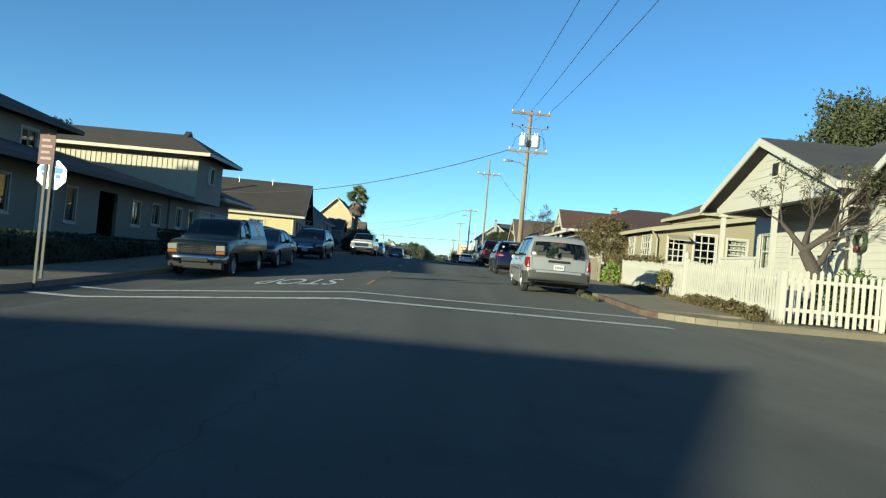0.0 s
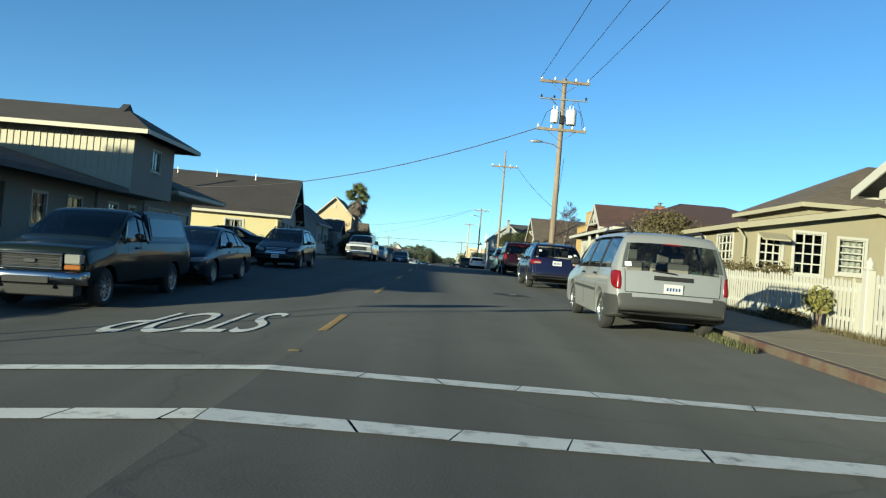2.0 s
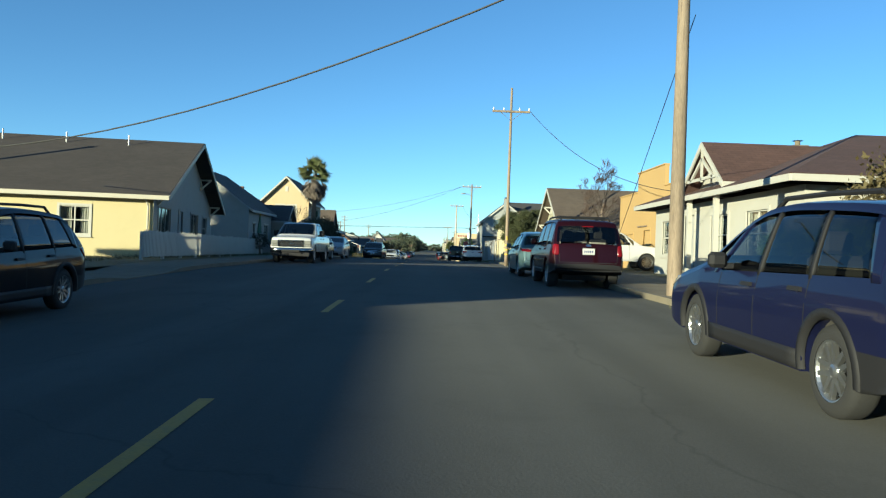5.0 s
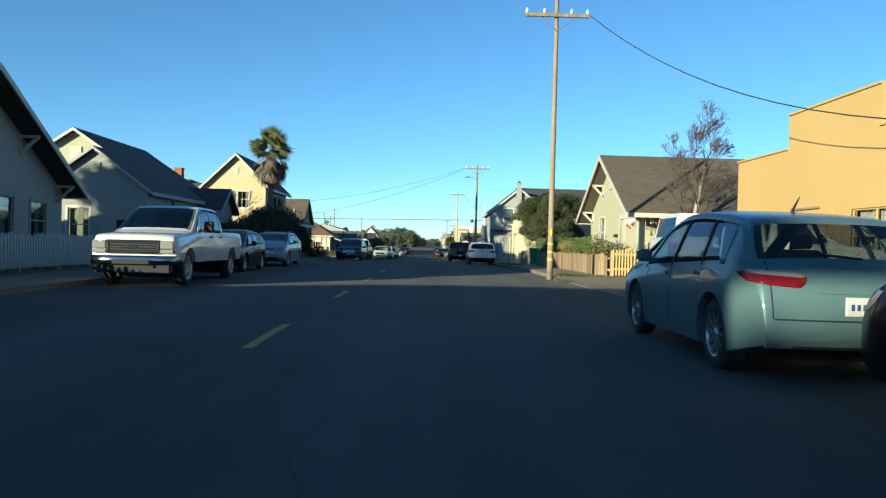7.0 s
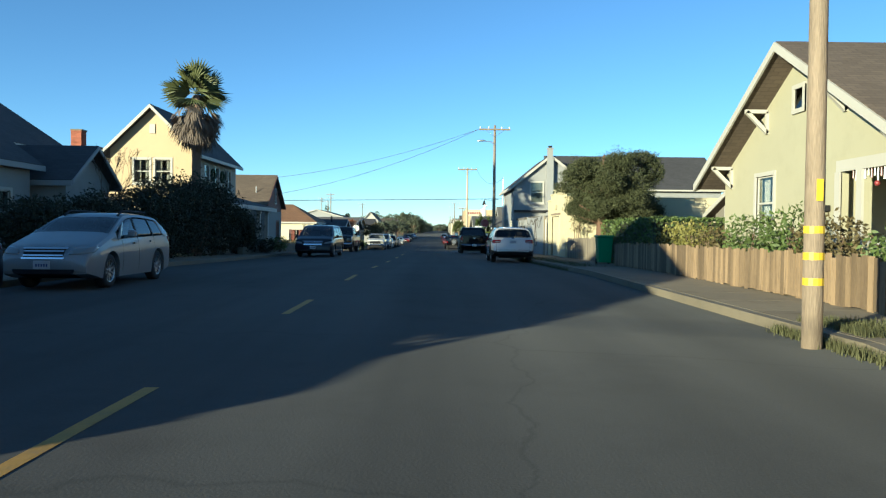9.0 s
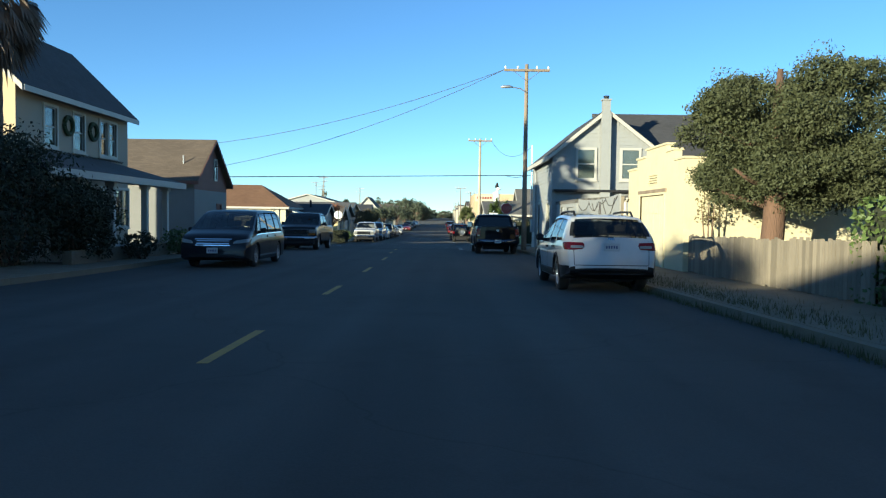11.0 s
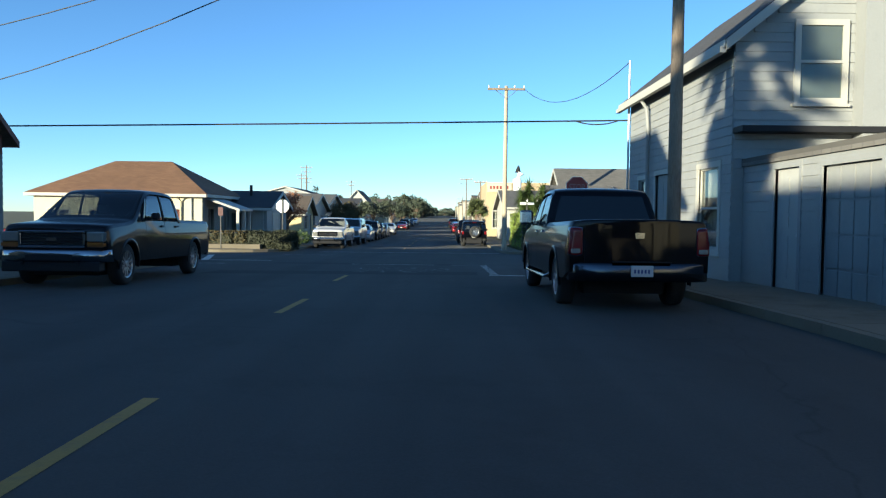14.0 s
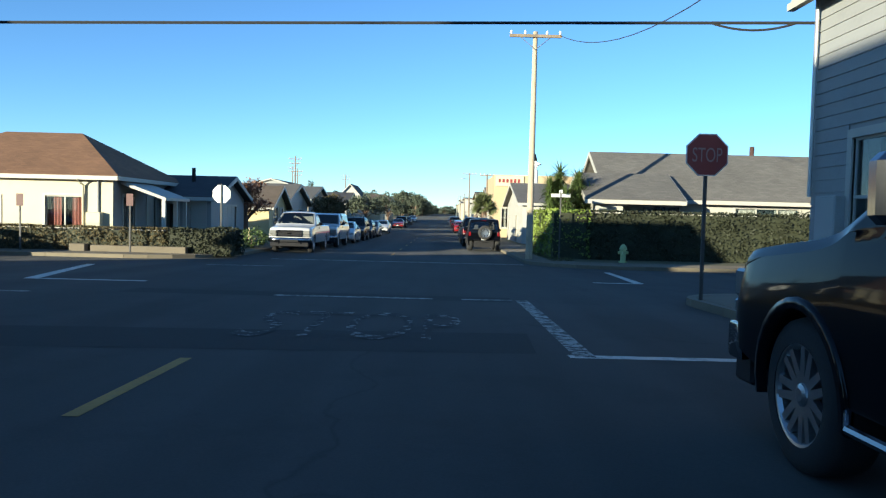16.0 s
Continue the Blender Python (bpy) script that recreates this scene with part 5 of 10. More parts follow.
def house_bluegrey():
    h = thing("house", "two-storey blue-grey clapboard house with white windows", "house", pose(12, 136.7, g(136)))
    z0 = g(138)
    x0, x1, y0, y1 = 6.1, 11.8, 132.4, 141.0
    wall(h, (x0, y1), (x0, y0), z0 - 0.5, 5.35, "bluegrey", [(1.2, 2.1, 1.0, 2.75, "w", 1, 2), (3.0, 4.2, z0 + 0.15, 2.8, "door", 1, 1, "bluegrey"), (6.6, 7.9, 0.95, 2.75, "w", 1, 2, "blind")], siding=0.2, trim_w=0.13)
    wall(h, (x0, y0), (x1, y0), z0 - 0.4, 5.35, "bluegrey", gable=(2.75, 7.6), siding=0.2)
    wall(h, (x1, y1), (x0, y1), z0 - 0.5, 5.35, "bluegrey", gable=(2.95, 7.6))
    wall(h, (x1, y0), (22, y0), z0 - 0.4, 5.35, "bluegrey", [(2.0, 3.2, 1.4, 2.9, "w", 1, 2)], siding=0.2)
    wall(h, (22, y0), (22, y1), z0 - 0.5, 5.35, "bluegrey", gable=(4.3, 8.1))
    wall(h, (22, y1), (x1, y1), z0 - 0.5, 5.35, "bluegrey")
    inner_box(h, x0, 22, y0, y1, z0, 4.8)
    gable_roof(h, x0, x1, y0, y1, 5.35, 7.6, "y", 0.3, 0.3, "roof_dark", ridge=8.85, bargew=0.22)
    rm = bmesh.new()
    roof_poly(rm, [(11.7, y0 - 0.35, 5.15), (22.2, y0 - 0.35, 5.15), (22.2, 136.7, 8.1), (8.95, 136.7, 8.1)])
    wpart("wing_roof", rm, "roof_dark", h)
    rm = bmesh.new()
    roof_poly(rm, [(22.2, y1 + 0.35, 5.15), (11.7, y1 + 0.35, 5.15), (8.95, 136.71, 8.1), (22.2, 136.71, 8.1)])
    wpart("wing_roof", rm, "roof_dark", h)
    wpart("wing_gutter", box(11.9, 22.2, y0 - 0.5, y0 - 0.38, 5.03, 5.15), "white", h)
    # upper windows stand proud of the siding
    for a, b in ((7.42, 8.28), (9.75, 10.62)):
        fm = bmesh.new()
        for q in ((a - 0.12, a, 4.0, 5.72), (b, b + 0.12, 4.0, 5.72), (a, b, 5.6, 5.72), (a, b, 4.0, 4.12), (a, b, 4.83, 4.89)):
            bx(fm, q[0], q[1], y0 - 0.09, y0 - 0.01, q[2], q[3])
        wf = wpart("window", fm, "white", h)
        wpart("pane", box(a, b, y0 - 0.05, y0 - 0.045, 4.12, 5.6), "window", wf)
        wpart("blind", box(a, b, y0 - 0.035, y0 - 0.03, 4.12, 5.6), "curtain", wf, "pale roller blind")
        wpart("sill", box(a - 0.16, b + 0.16, y0 - 0.13, y0 - 0.01, 3.94, 4.0), "white", wf)
    bm = bx(bmesh.new(), 8.55, 9.05, y0 - 0.42, y0 - 0.03, z0 - 0.3, 7.5)
    bx(bm, 8.6, 9.0, y0 - 0.4, y0 - 0.05, 7.5, 8.15)
    bx(bm, 8.55, 9.05, y0 - 0.45, y0 - 0.0, 8.15, 8.23)
    ch = wpart("chimney", bm, "bluegrey", h, "grey rendered outside chimney")
    wpart("flue_pot", tube(bmesh.new(), [(8.8, y0 - 0.22, 8.23), (8.8, y0 - 0.22, 8.4)], [0.12, 0.16], 8), "dark", ch)
    wpart("ledge", box(x0, 11.7, y0 - 0.5, y0, 3.38, 3.5), "dark", h, "dark ledge below the upper storey")
    wpart("meter_box", box(x0 - 0.2, x0, 139.9, 140.5, 1.1, 1.9, 0.02), "grey", h, "grey electricity meter box")
    wpart("service_mast", tube(bmesh.new(), [(6.0, 140.9, 1.9), (6.0, 140.9, 6.6)], 0.035, 8), "metal", h, "thin steel service mast")
    wpart("downpipe", tube(bmesh.new(), [(5.76, 138.6, 5.05), (5.95, 138.6, 4.75), (6.0, 138.6, 4.2), (6.0, 138.6, z0)], 0.05, 8), "bluegrey", h)
    wpart("gutter", box(5.68, 5.8, y0 - 0.3, y1 + 0.3, 4.98, 5.1), "white", h)
    # lean-to beside the pavement
    wall(h, (6.35, 132.4), (6.35, 126.6), z0 - 0.3, 2.75, "bluegrey", [(1.5, 2.5, z0 + 0.25, 2.55, "door", 1, 1, "grey"), (3.3, 5.0, z0 + 0.2, 2.5, "garage", 1, 1, "bluegrey")], siding=0.2, trim="bluegrey")
    wall(h, (6.35, 126.6), (11.5, 126.6), z0 - 0.3, 2.75, "bluegrey", siding=0.2)
    rm = bmesh.new()
    roof_poly(rm, [(6.28, 132.35, 2.85), (6.28, 126.5, 2.85), (11.5, 126.5, 3.3), (11.5, 132.35, 3.3)])
    wpart("lean_to_roof", rm, "roof_grey", h)


def fence_plywood():
    f = thing("board_fence", "tall blue-grey sheet fence hung with garlands", "fence", pose(6.45, 122, g(122)))
    n = 7
    for i in range(n):
        a, b = 118.6 + i * 8.0 / n, 118.6 + (i + 1) * 8.0 / n
        sag = lambda y: 2.72 + 0.13 * abs(2 * ((y - 118.6) / 8.0) - 1) ** 1.5
        bm = bmesh.new()
        prism(bm, [(6.42, a + 0.004, g(a)), (6.42, b - 0.004, g(b)), (6.42, b - 0.004, sag(b)), (6.42, a + 0.004, sag(a))], (0.05, 0, 0))
        wpart("panel", bm, "bluegrey", f)
        wpart("post", box(6.47, 6.57, a - 0.05, a + 0.05, g(a), sag(a) - 0.1), "greywood", f)
    for a, b, z, dip in ((118.9, 120.9, 2.78, 0.34), (120.9, 122.0, 2.66, 0.1), (119.3, 121.4, 2.72, 0.62), (122.0, 124.0, 2.66, 0.36), (122.3, 123.3, 2.6, 0.3), (124.0, 126.4, 2.62, 0.3)):
        rng = random.Random(int(a * 10))
        pts = [(6.402, a + (b - a) * i / 24, z - dip * 4 * (i / 24) * (1 - i / 24) + rng.uniform(-0.02, 0.02)) for i in range(25)]
        wpart("garland", tube(bmesh.new(), pts, [rng.uniform(0.007, 0.016) for _ in pts], 5), "dark_trim", f, "thin sagging dark garland")
    tm = bmesh.new()
    for p, q in (((121.2, 1.05), (121.75, 2.62)), ((122.4, 1.05), (121.75, 2.62)), ((121.2, 1.1), (121.8, 0.98)), ((121.8, 0.98), (122.4, 1.1)), ((121.35, 1.5), (122.3, 1.32)), ((121.5, 1.85), (122.1, 1.95)), ((121.6, 2.2), (121.95, 2.12))):
        tube(tm, [(6.395, *p), (6.395, *q)], 0.016, 5)
    wpart("tree_outline", tm, "dark_trim", f, "dark string outline of a tree")


# ---------- houses on the left ----------
def apartment_low():
    h = thing("apartment_building", "grey stucco apartment with brown hipped roofs", "building", pose(-18, 38, g(38)))
    z0 = g(36)
    wall(h, (-14.3, 23.5), (-14.3, 46.6), z0 - 0.7, 2.75, "tan", [(2.0, 3.6, 0.9, 2.1, "w", 2, 1), (7.0, 8.6, 1.0, 2.2, "w", 2, 1, "curtain"), (10.4, 11.4, z0 - 0.1, 2.2, "door", 1, 1, "grey"), (12.4, 13.2, 0.9, 2.2, "w", 1, 1), (15.2, 17.0, z0 + 0.15, 2.3, "open"), (18.6, 19.5, 1.05, 2.15, "w", 2, 1), (21.0, 22.0, 1.2, 2.2, "w", 2, 1)], trim_w=0.07)
    wall(h, (-27, 23.5), (-14.3, 23.5), z0 - 0.9, 2.75, "tan", [(3, 4.6, 0.7, 1.9, "w", 2, 1)])
    wall(h, (-27, 46.6), (-27, 23.5), z0 - 0.9, 2.75, "tan")
    wpart("recess_wall", box(-15.6, -15.5, 38.4, 40.8, z0 - 0.5, 2.7), "tan", h)
    wpart("recess_door", box(-15.5, -15.42, 39.2, 40.1, z0 + 0.15, 2.15), "dark", h, "dark recessed entrance door")
    inner_box(h, -27, -15.6, 23.5, 46.6, z0 - 0.4, 2.7)
    bm, t = bmesh.new(), bmesh.new()
    roof_poly(bm, [(-13.0, 22.6, 2.8), (-13.0, 46.5, 2.8), (-20.5, 46.5, 4.6), (-20.5, 27.5, 4.6)])
    roof_poly(bm, [(-28, 46.5, 2.8), (-28, 22.6, 2.8), (-20.5, 27.5, 4.6), (-20.5, 46.5, 4.6)])
    roof_poly(bm, [(-28, 22.6, 2.8), (-13, 22.6, 2.8), (-20.5, 27.5, 4.6)])
    board(t, (-13.0, 22.6, 2.79), (-13.0, 46.5, 2.79), 0.2, 0.05)
    board(t, (-28, 22.6, 2.79), (-13, 22.6, 2.79), 0.2, 0.05)
    r = wpart("roof", bm, "roof_umber", h)
    # eave boards of the low wing darkened in colour for the shade on them
    wpart("trim", t, "dark_trim", r)
    # upper storey at the street end
    x0, x1, y0, y1 = -27, -12.95, 46.6, 51.0
    # ribbed south siding is lightened in colour to carry the sun on it
    wall(h, (x0, y0), (x1, y0), 2.68, 5.0, "rib_siding", [(2.0, 3.2, 3.6, 4.6, "w", 2, 1)])
    wall(h, (x1, y0), (x1, y1), 2.68, 5.0, "tan", [(1.9, 2.75, 3.75, 4.6, "w", 2, 1)], trim_w=0.06)
    wall(h, (x1, y1), (x0, y1), 2.68, 5.0, "tan")
    rm = bmesh.new()
    for i in range(52):
        x = x0 + 0.2 + i * 0.265
        bx(rm, x, x + 0.05, y0 - 0.03, y0 - 0.002, 2.9, 4.95)
    wpart("siding_batten", rm, "rib_siding", h, "upright ribs of the siding")
    wpart("overhang_floor", box(x0, x1, y0, y1, 2.62, 2.68), "tan", h)
    four_walls(h, x0, -14.2, y0, y1, z0 - 0.4, 2.63, "tan", east=[(1.0, 1.8, 1.2, 2.2, "w", 2, 1), (3.0, 3.6, 1.3, 2.2, "w", 1, 1)])
    hip_roof(h, x0, x1, y0, y1, 5.1, 6.3, "x", 0.85, 2.2, "roof_umber", "soffit")
    gb = bmesh.new()
    prism(gb, [(-14.2, 48.1, 6.0), (-14.2, 49.5, 6.0), (-14.2, 48.8, 6.5)], (-0.3, 0, 0))
    wpart("gablet", gb, "roof_dark", h, "small dark gablet at the ridge end")
    # second upper storey, set back
    x0, x1, y0, y1 = -29, -17.6, 33.0, 41.2
    four_walls(h, x0, x1, y0, y1, 2.9, 5.0, "tan", east=[(1.2, 2.4, 3.6, 4.6, "w", 2, 1), (5.4, 6.6, 3.6, 4.6, "w", 2, 1)])
    # same darkened trim here, shade painted into the boards
    hip_roof(h, x0, x1, y0, y1, 5.1, 5.9, "x", 0.8, 1.7, "roof_umber", "dark_trim")


def garage_grey():
    h = thing("garage_building", "grey low garage with pale panelled doors", "building", pose(-19, 56, g(56)))
    z0 = gx(-15, 56)
    four_walls(h, -24, -14.6, 52.2, 58.8, z0 - 0.5, 3.05, "palewall", east=[(0.5, 3.0, z0, 2.3, "garage", 1, 1, "white"), (3.6, 6.1, z0, 2.3, "garage", 1, 1, "white")])
    hip_roof(h, -24.7, -13.4, 52.2, 58.8, 3.24, 4.35, "x", 0.5, 3.0, "roof_umber", "soffit")
    wpart("soffit_board", box(-14.55, -13.0, 52.0, 59.1, 3.0, 3.05), "soffit", h, "pale boards under the deep eave")


def house_cream_left():
    h = thing("house", "bungalow with pale front and butter yellow side", "house", pose(-19, 77, g(77)))
    z0 = g(77)
    x0, x1, y0, y1 = -27, -13.2, 70.8, 85.6
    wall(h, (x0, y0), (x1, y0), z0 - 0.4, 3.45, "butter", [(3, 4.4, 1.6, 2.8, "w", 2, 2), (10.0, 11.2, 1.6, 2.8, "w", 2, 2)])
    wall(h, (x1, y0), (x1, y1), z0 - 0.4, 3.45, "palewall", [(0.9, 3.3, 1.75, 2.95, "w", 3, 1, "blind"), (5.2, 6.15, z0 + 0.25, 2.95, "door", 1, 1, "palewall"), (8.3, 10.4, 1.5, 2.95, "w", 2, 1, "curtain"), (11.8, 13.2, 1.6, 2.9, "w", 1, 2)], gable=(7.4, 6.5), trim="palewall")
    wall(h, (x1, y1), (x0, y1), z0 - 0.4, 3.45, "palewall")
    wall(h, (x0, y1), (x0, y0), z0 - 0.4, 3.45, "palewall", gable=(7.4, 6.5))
    inner_box(h, x0, x1, y0, y1, z0, 3.3)
    gable_roof(h, x0, x1, y0, y1, 3.45, 6.5, "x", 0.55, 0.75, "roof_umber", "soffit")
    for y in (71.4, 74.8, 81.6, 85.0):
        bracket(h, x1 + 0.02, y, 3.45 + (7.4 - abs(y - 78.2)) * 0.412 - 0.12, 1, 0, "soffit", 0.6)
    wpart("step_rail", tube(bmesh.new(), [(-13.1, 76.0, 1.9), (-12.1, 76.0, 1.5), (-12.1, 76.0, z0)], 0.025, 6), "dark", h, "thin dark handrail")
    wpart("front_step", box(-13.1, -12.1, 75.9, 77.2, z0 - 0.2, z0 + 0.25), "concrete", h)
    wpart("flue", tube(bmesh.new(), [(-22.2, 72.8, 4.1), (-22.2, 72.8, 6.75), (-22.2, 72.8, 6.76), (-22.2, 72.8, 6.9)], [0.11, 0.11, 0.15, 0.15], 10), "metal", h, "steel flue pipe with a cap")
    for i, x in enumerate((-16.0, -19, -22)):
        wpart("roof_vent", tube(bmesh.new(), [(x, 77.2, 6.0), (x, 77.2, 6.75)], 0.04, 6), "metal", h)
    wpart("downpipe", tube(bmesh.new(), [(-13.5, 70.65, 3.2), (-13.4, 70.7, 2.9), (-13.4, 70.7, z0)], 0.045, 8), "soffit", h)
    c = Vector((-12.6, 78.2, 0))
    h.matrix_basis = Matrix.Translation(c) @ pose(0, 0, 0, 0, 0, 7) @ Matrix.Translation(-c) @ h.matrix_basis


def house_pale_left():
    h = thing("house", "pale grey house with dark steep gabled roofs", "house", pose(-16, 98, g(98)))
    z0 = g(97)
    x0, x1, y0, y1 = -18.4, -13.4, 92.4, 100.0
    wall(h, (x0, y0), (x1, y0), z0 - 0.4, 4.0, "palewall", [(1.25, 2.25, 1.5, 3.1, "w", 1, 2)], gable=(2.5, 5.85), siding=0.2)
    wall(h, (x1, y0), (x1, y1), z0 - 0.4, 4.0, "palewall", [(1.2, 2.0, 1.6, 3.0, "w", 1, 2), (5.0, 6.4, 1.6, 3.0, "w", 2, 2)])
    wall(h, (x1, y1), (x0, y1), z0 - 0.4, 4.0, "palewall", gable=(2.5, 5.85))
    inner_box(h, x0, x1, y0, y1, z0, 3.9)
    # bluegrey serves as a shade tone on the roof boards
    gable_roof(h, x0, x1, y0, y1, 4.0, 5.85, "y", 0.3, 0.35, "roof_dark", "bluegrey", bargew=0.14)
    vent = wpart("louvre_vent", box(-16.15, -15.65, y0 - 0.08, y0 - 0.02, 4.75, 5.25, 0.01), "palewall", h)
    for k in range(5):
        wpart("louvre", box(-16.1, -15.7, y0 - 0.095, y0 - 0.08, 4.8 + k * 0.085, 4.84 + k * 0.085), "grey", vent)
    # taller house body behind, with a white louvred vent in its gable
    four_walls(h, -22.8, -15.6, 97.5, 107, z0 - 0.4, 5.0, "sage", gy=7.4)
    gable_roof(h, -22.8, -15.6, 97.5, 107, 5.0, 7.4, "y", 0.3, 0.4, "roof_dark", "white", bargew=0.16)
    vb = wpart("louvre_vent", box(-19.5, -18.9, 97.42, 97.48, 5.85, 6.55, 0.01), "white", h, "white louvred gable vent")
    for k in range(6):
        wpart("louvre", box(-19.42, -18.98, 97.4, 97.42, 5.92 + k * 0.1, 5.97 + k * 0.1), "grey", vb)
    # street bay under a small cross gable, then a low porch
    four_walls(h, -15.6, -12.4, 100.4, 103.8, z0 - 0.4, 3.5, "palewall", gx=4.65, east=[(1.0, 2.4, 1.4, 2.8, "w", 2, 2)], south=[(0.9, 2.0, 1.4, 2.8, "w", 1, 2)])
    # bay roof boards get the same painted shade tone
    gable_roof(h, -15.6, -12.4, 100.4, 103.8, 3.5, 4.65, "x", 0.3, 0.35, "roof_dark", "bluegrey", bargew=0.14)


def house_peach():
    h = thing("house", "two-storey peach house with a columned porch and wreaths", "house", pose(-15, 120, g(120)))
    z0 = g(119)
    x0, x1, y0, y1 = -17.6, -13.0, 116.0, 124.0
    wall(h, (x0, y0), (x1, y0), z0 - 0.5, 6.15, "peach", [(1.3, 2.15, 4.3, 5.6, "w", 1, 2), (2.45, 3.3, 4.3, 5.6, "w", 1, 2), (1.5, 3.0, 1.5, 2.9, "w", 2, 2)], gable=(2.35, 8.4))
    # street front: peach toned down, the shade is put into the wall colour
    wall(h, (x1, y0), (x1, y1), z0 - 0.5, 6.15, "peach_shaded", [(1.7, 2.5, 4.2, 5.5, "w", 1, 2), (3.7, 4.5, 4.2, 5.5, "w", 1, 2), (5.8, 6.45, 4.2, 5.5, "w", 1, 2), (6.6, 7.25, 4.2, 5.5, "w", 1, 2), (2.0, 3.6, 1.4, 2.9, "w", 2, 2), (5.0, 6.0, z0 + 0.4, 2.9, "door", 1, 1, "grey"), (7.0, 8.4, 1.4, 2.9, "w", 2, 2)])
    wall(h, (x1, y1), (x0, y1), z0 - 0.5, 6.15, "peach", gable=(2.3, 8.4))
    wall(h, (x0, y1), (x0, y0), z0 - 0.5, 6.15, "peach")
    inner_box(h, x0, x1, y0, y1, z0, 6.0)
    gable_roof(h, x0, x1, y0, y1, 6.15, 8.4, "y", 0.45, 0.4, "roof_dark")
    gv = bx(bmesh.new(), -15.45, -15.15, y0 - 0.05, y0 - 0.01, 7.0, 7.5)
    wpart("louvre_vent", gv, "white", h)
    for y in (119.25, 121.15):
        wm = tube(bmesh.new(), [(x1 + 0.06, y + 0.3 * math.cos(a), 5.0 + 0.3 * math.sin(a)) for a in [2 * math.pi * i / 14 for i in range(15)]], 0.085, 6)
        wpart("wreath", wm, "wreath", h, "dark green window wreath")
    for z, yy in ((5.85, (116.2, 123.8)), (4.05, (116.2, 123.8))):
        pts = [(x1 + 0.05, yy[0] + (yy[1] - yy[0]) * i / 60, z - 0.06 * (i % 2)) for i in range(61)]
        wpart("light_string", tube(bmesh.new(), pts, 0.018, 4), "dark", h, "string of small lights")
    # side wing
    four_walls(h, -24, x0, 118, 124, z0 - 0.5, 5.4, "peach", south=[(3.6, 4.5, 3.9, 5.0, "w", 1, 2)])
    hip_roof(h, -24, x0, 118, 124, 5.5, 6.8, "x", 0.4, 3.2, "roof_brown")
    chimney(h, -20.9, 119.4, 5.6, 7.5, 0.6)
    # porch along the street
    wpart("porch_floor", box(x1, -10.2, 113.2, 122.2, z0 - 0.4, z0 + 0.4), "grey", h)
    rm = bmesh.new()
    roof_poly(rm, [(-9.9, 112.0, 3.15), (-9.9, 122.4, 3.15), (x1, 122.4, 4.0), (x1, 112.0, 4.0)])
    r = wpart("porch_roof", rm, "roof_dark", h)
    t = bmesh.new()
    board(t, (-9.9, 112.0, 3.14), (-9.9, 122.4, 3.14), 0.22, 0.04)
    wpart("trim", t, "white", r)
    for y in (112.4, 114.3, 116.5, 119.2, 121.2):
        bm = bx(bmesh.new(), -10.35, -10.15, y - 0.1, y + 0.1, z0 + 0.4, 2.95)
        bx(bm, -10.4, -10.1, y - 0.15, y + 0.15, 2.8, 2.95)
        wpart("porch_post", bm, "white", h)
    wpart("porch_beam", box(-10.4, -10.1, 112.2, 122.3, 2.93, 3.02), "white", h)
    # walls under the porch roof are coloured dark to give its deep shade
    four_walls(h, -13.05, -12.0, 113.2, 115.9, z0, 3.2, "porch_shade")
    wpart("porch_wall", box(x1 + 0.04, x1 + 0.1, 117.6, 118.0, z0 + 0.4, 3.2), "porch_shade", h)
    wpart("low_wall", box(-9.6, -9.35, 112, 126, z0 - 0.3, z0 + 0.55), "concrete", h, "low rendered garden wall")


def house_rust():
    h = thing("house", "red-brown gabled house with a white lower wall", "house", pose(-18, 136, g(136)))
    z0 = g(137)
    x0, x1, y0, y1 = -25, -13.1, 133.3, 139.4
    wall(h, (x0, y0), (x1, y0), z0 - 0.5, 3.85, "greywhite", siding=0.2)
    wall(h, (x1, y0), (x1, y1), z0 - 0.5, 3.3, "greywhite", [(4.1, 5.0, z0 + 0.1, 2.5, "door", 1, 1, "rust")], siding=0.2, trim="rust")
    wall(h, (x1, y0), (x1, y1), 3.3, 3.85, "rust", gable=(3.05, 6.1), siding=0.2, siding_mat="rust")
    fm = bmesh.new()
    for q in ((136.75, 136.85, 3.9, 5.2), (137.25, 137.35, 3.9, 5.2), (136.85, 137.25, 5.1, 5.2), (136.85, 137.25, 3.9, 4.0), (136.85, 137.25, 4.52, 4.57)):
        bx(fm, x1 + 0.01, x1 + 0.08, *q)
    wf = wpart("window", fm, "white", h)
    wpart("pane", box(x1 + 0.035, x1 + 0.04, 136.85, 137.25, 4.0, 5.1), "window", wf)
    wpart("blind", box(x1 + 0.03, x1 + 0.032, 136.85, 137.25, 4.0, 5.1), "curtain", wf)
    wall(h, (x1, y1), (x0, y1), z0 - 0.5, 3.85, "greywhite")
    wall(h, (x0, y1), (x0, y0), z0 - 0.5, 3.85, "greywhite", gable=(3.05, 6.1))
    gable_roof(h, x0, x1, y0, y1, 3.85, 6.1, "x", 0.35, 0.3, "roof_brown", "rust")
    for x, y, z in ((-14.0, 134.3, 5.2), (-17.5, 134.2, 4.9)):
        wpart("roof_vent", tube(bmesh.new(), [(x, y, z - 0.7), (x, y, z)], 0.04, 6), "metal", h)


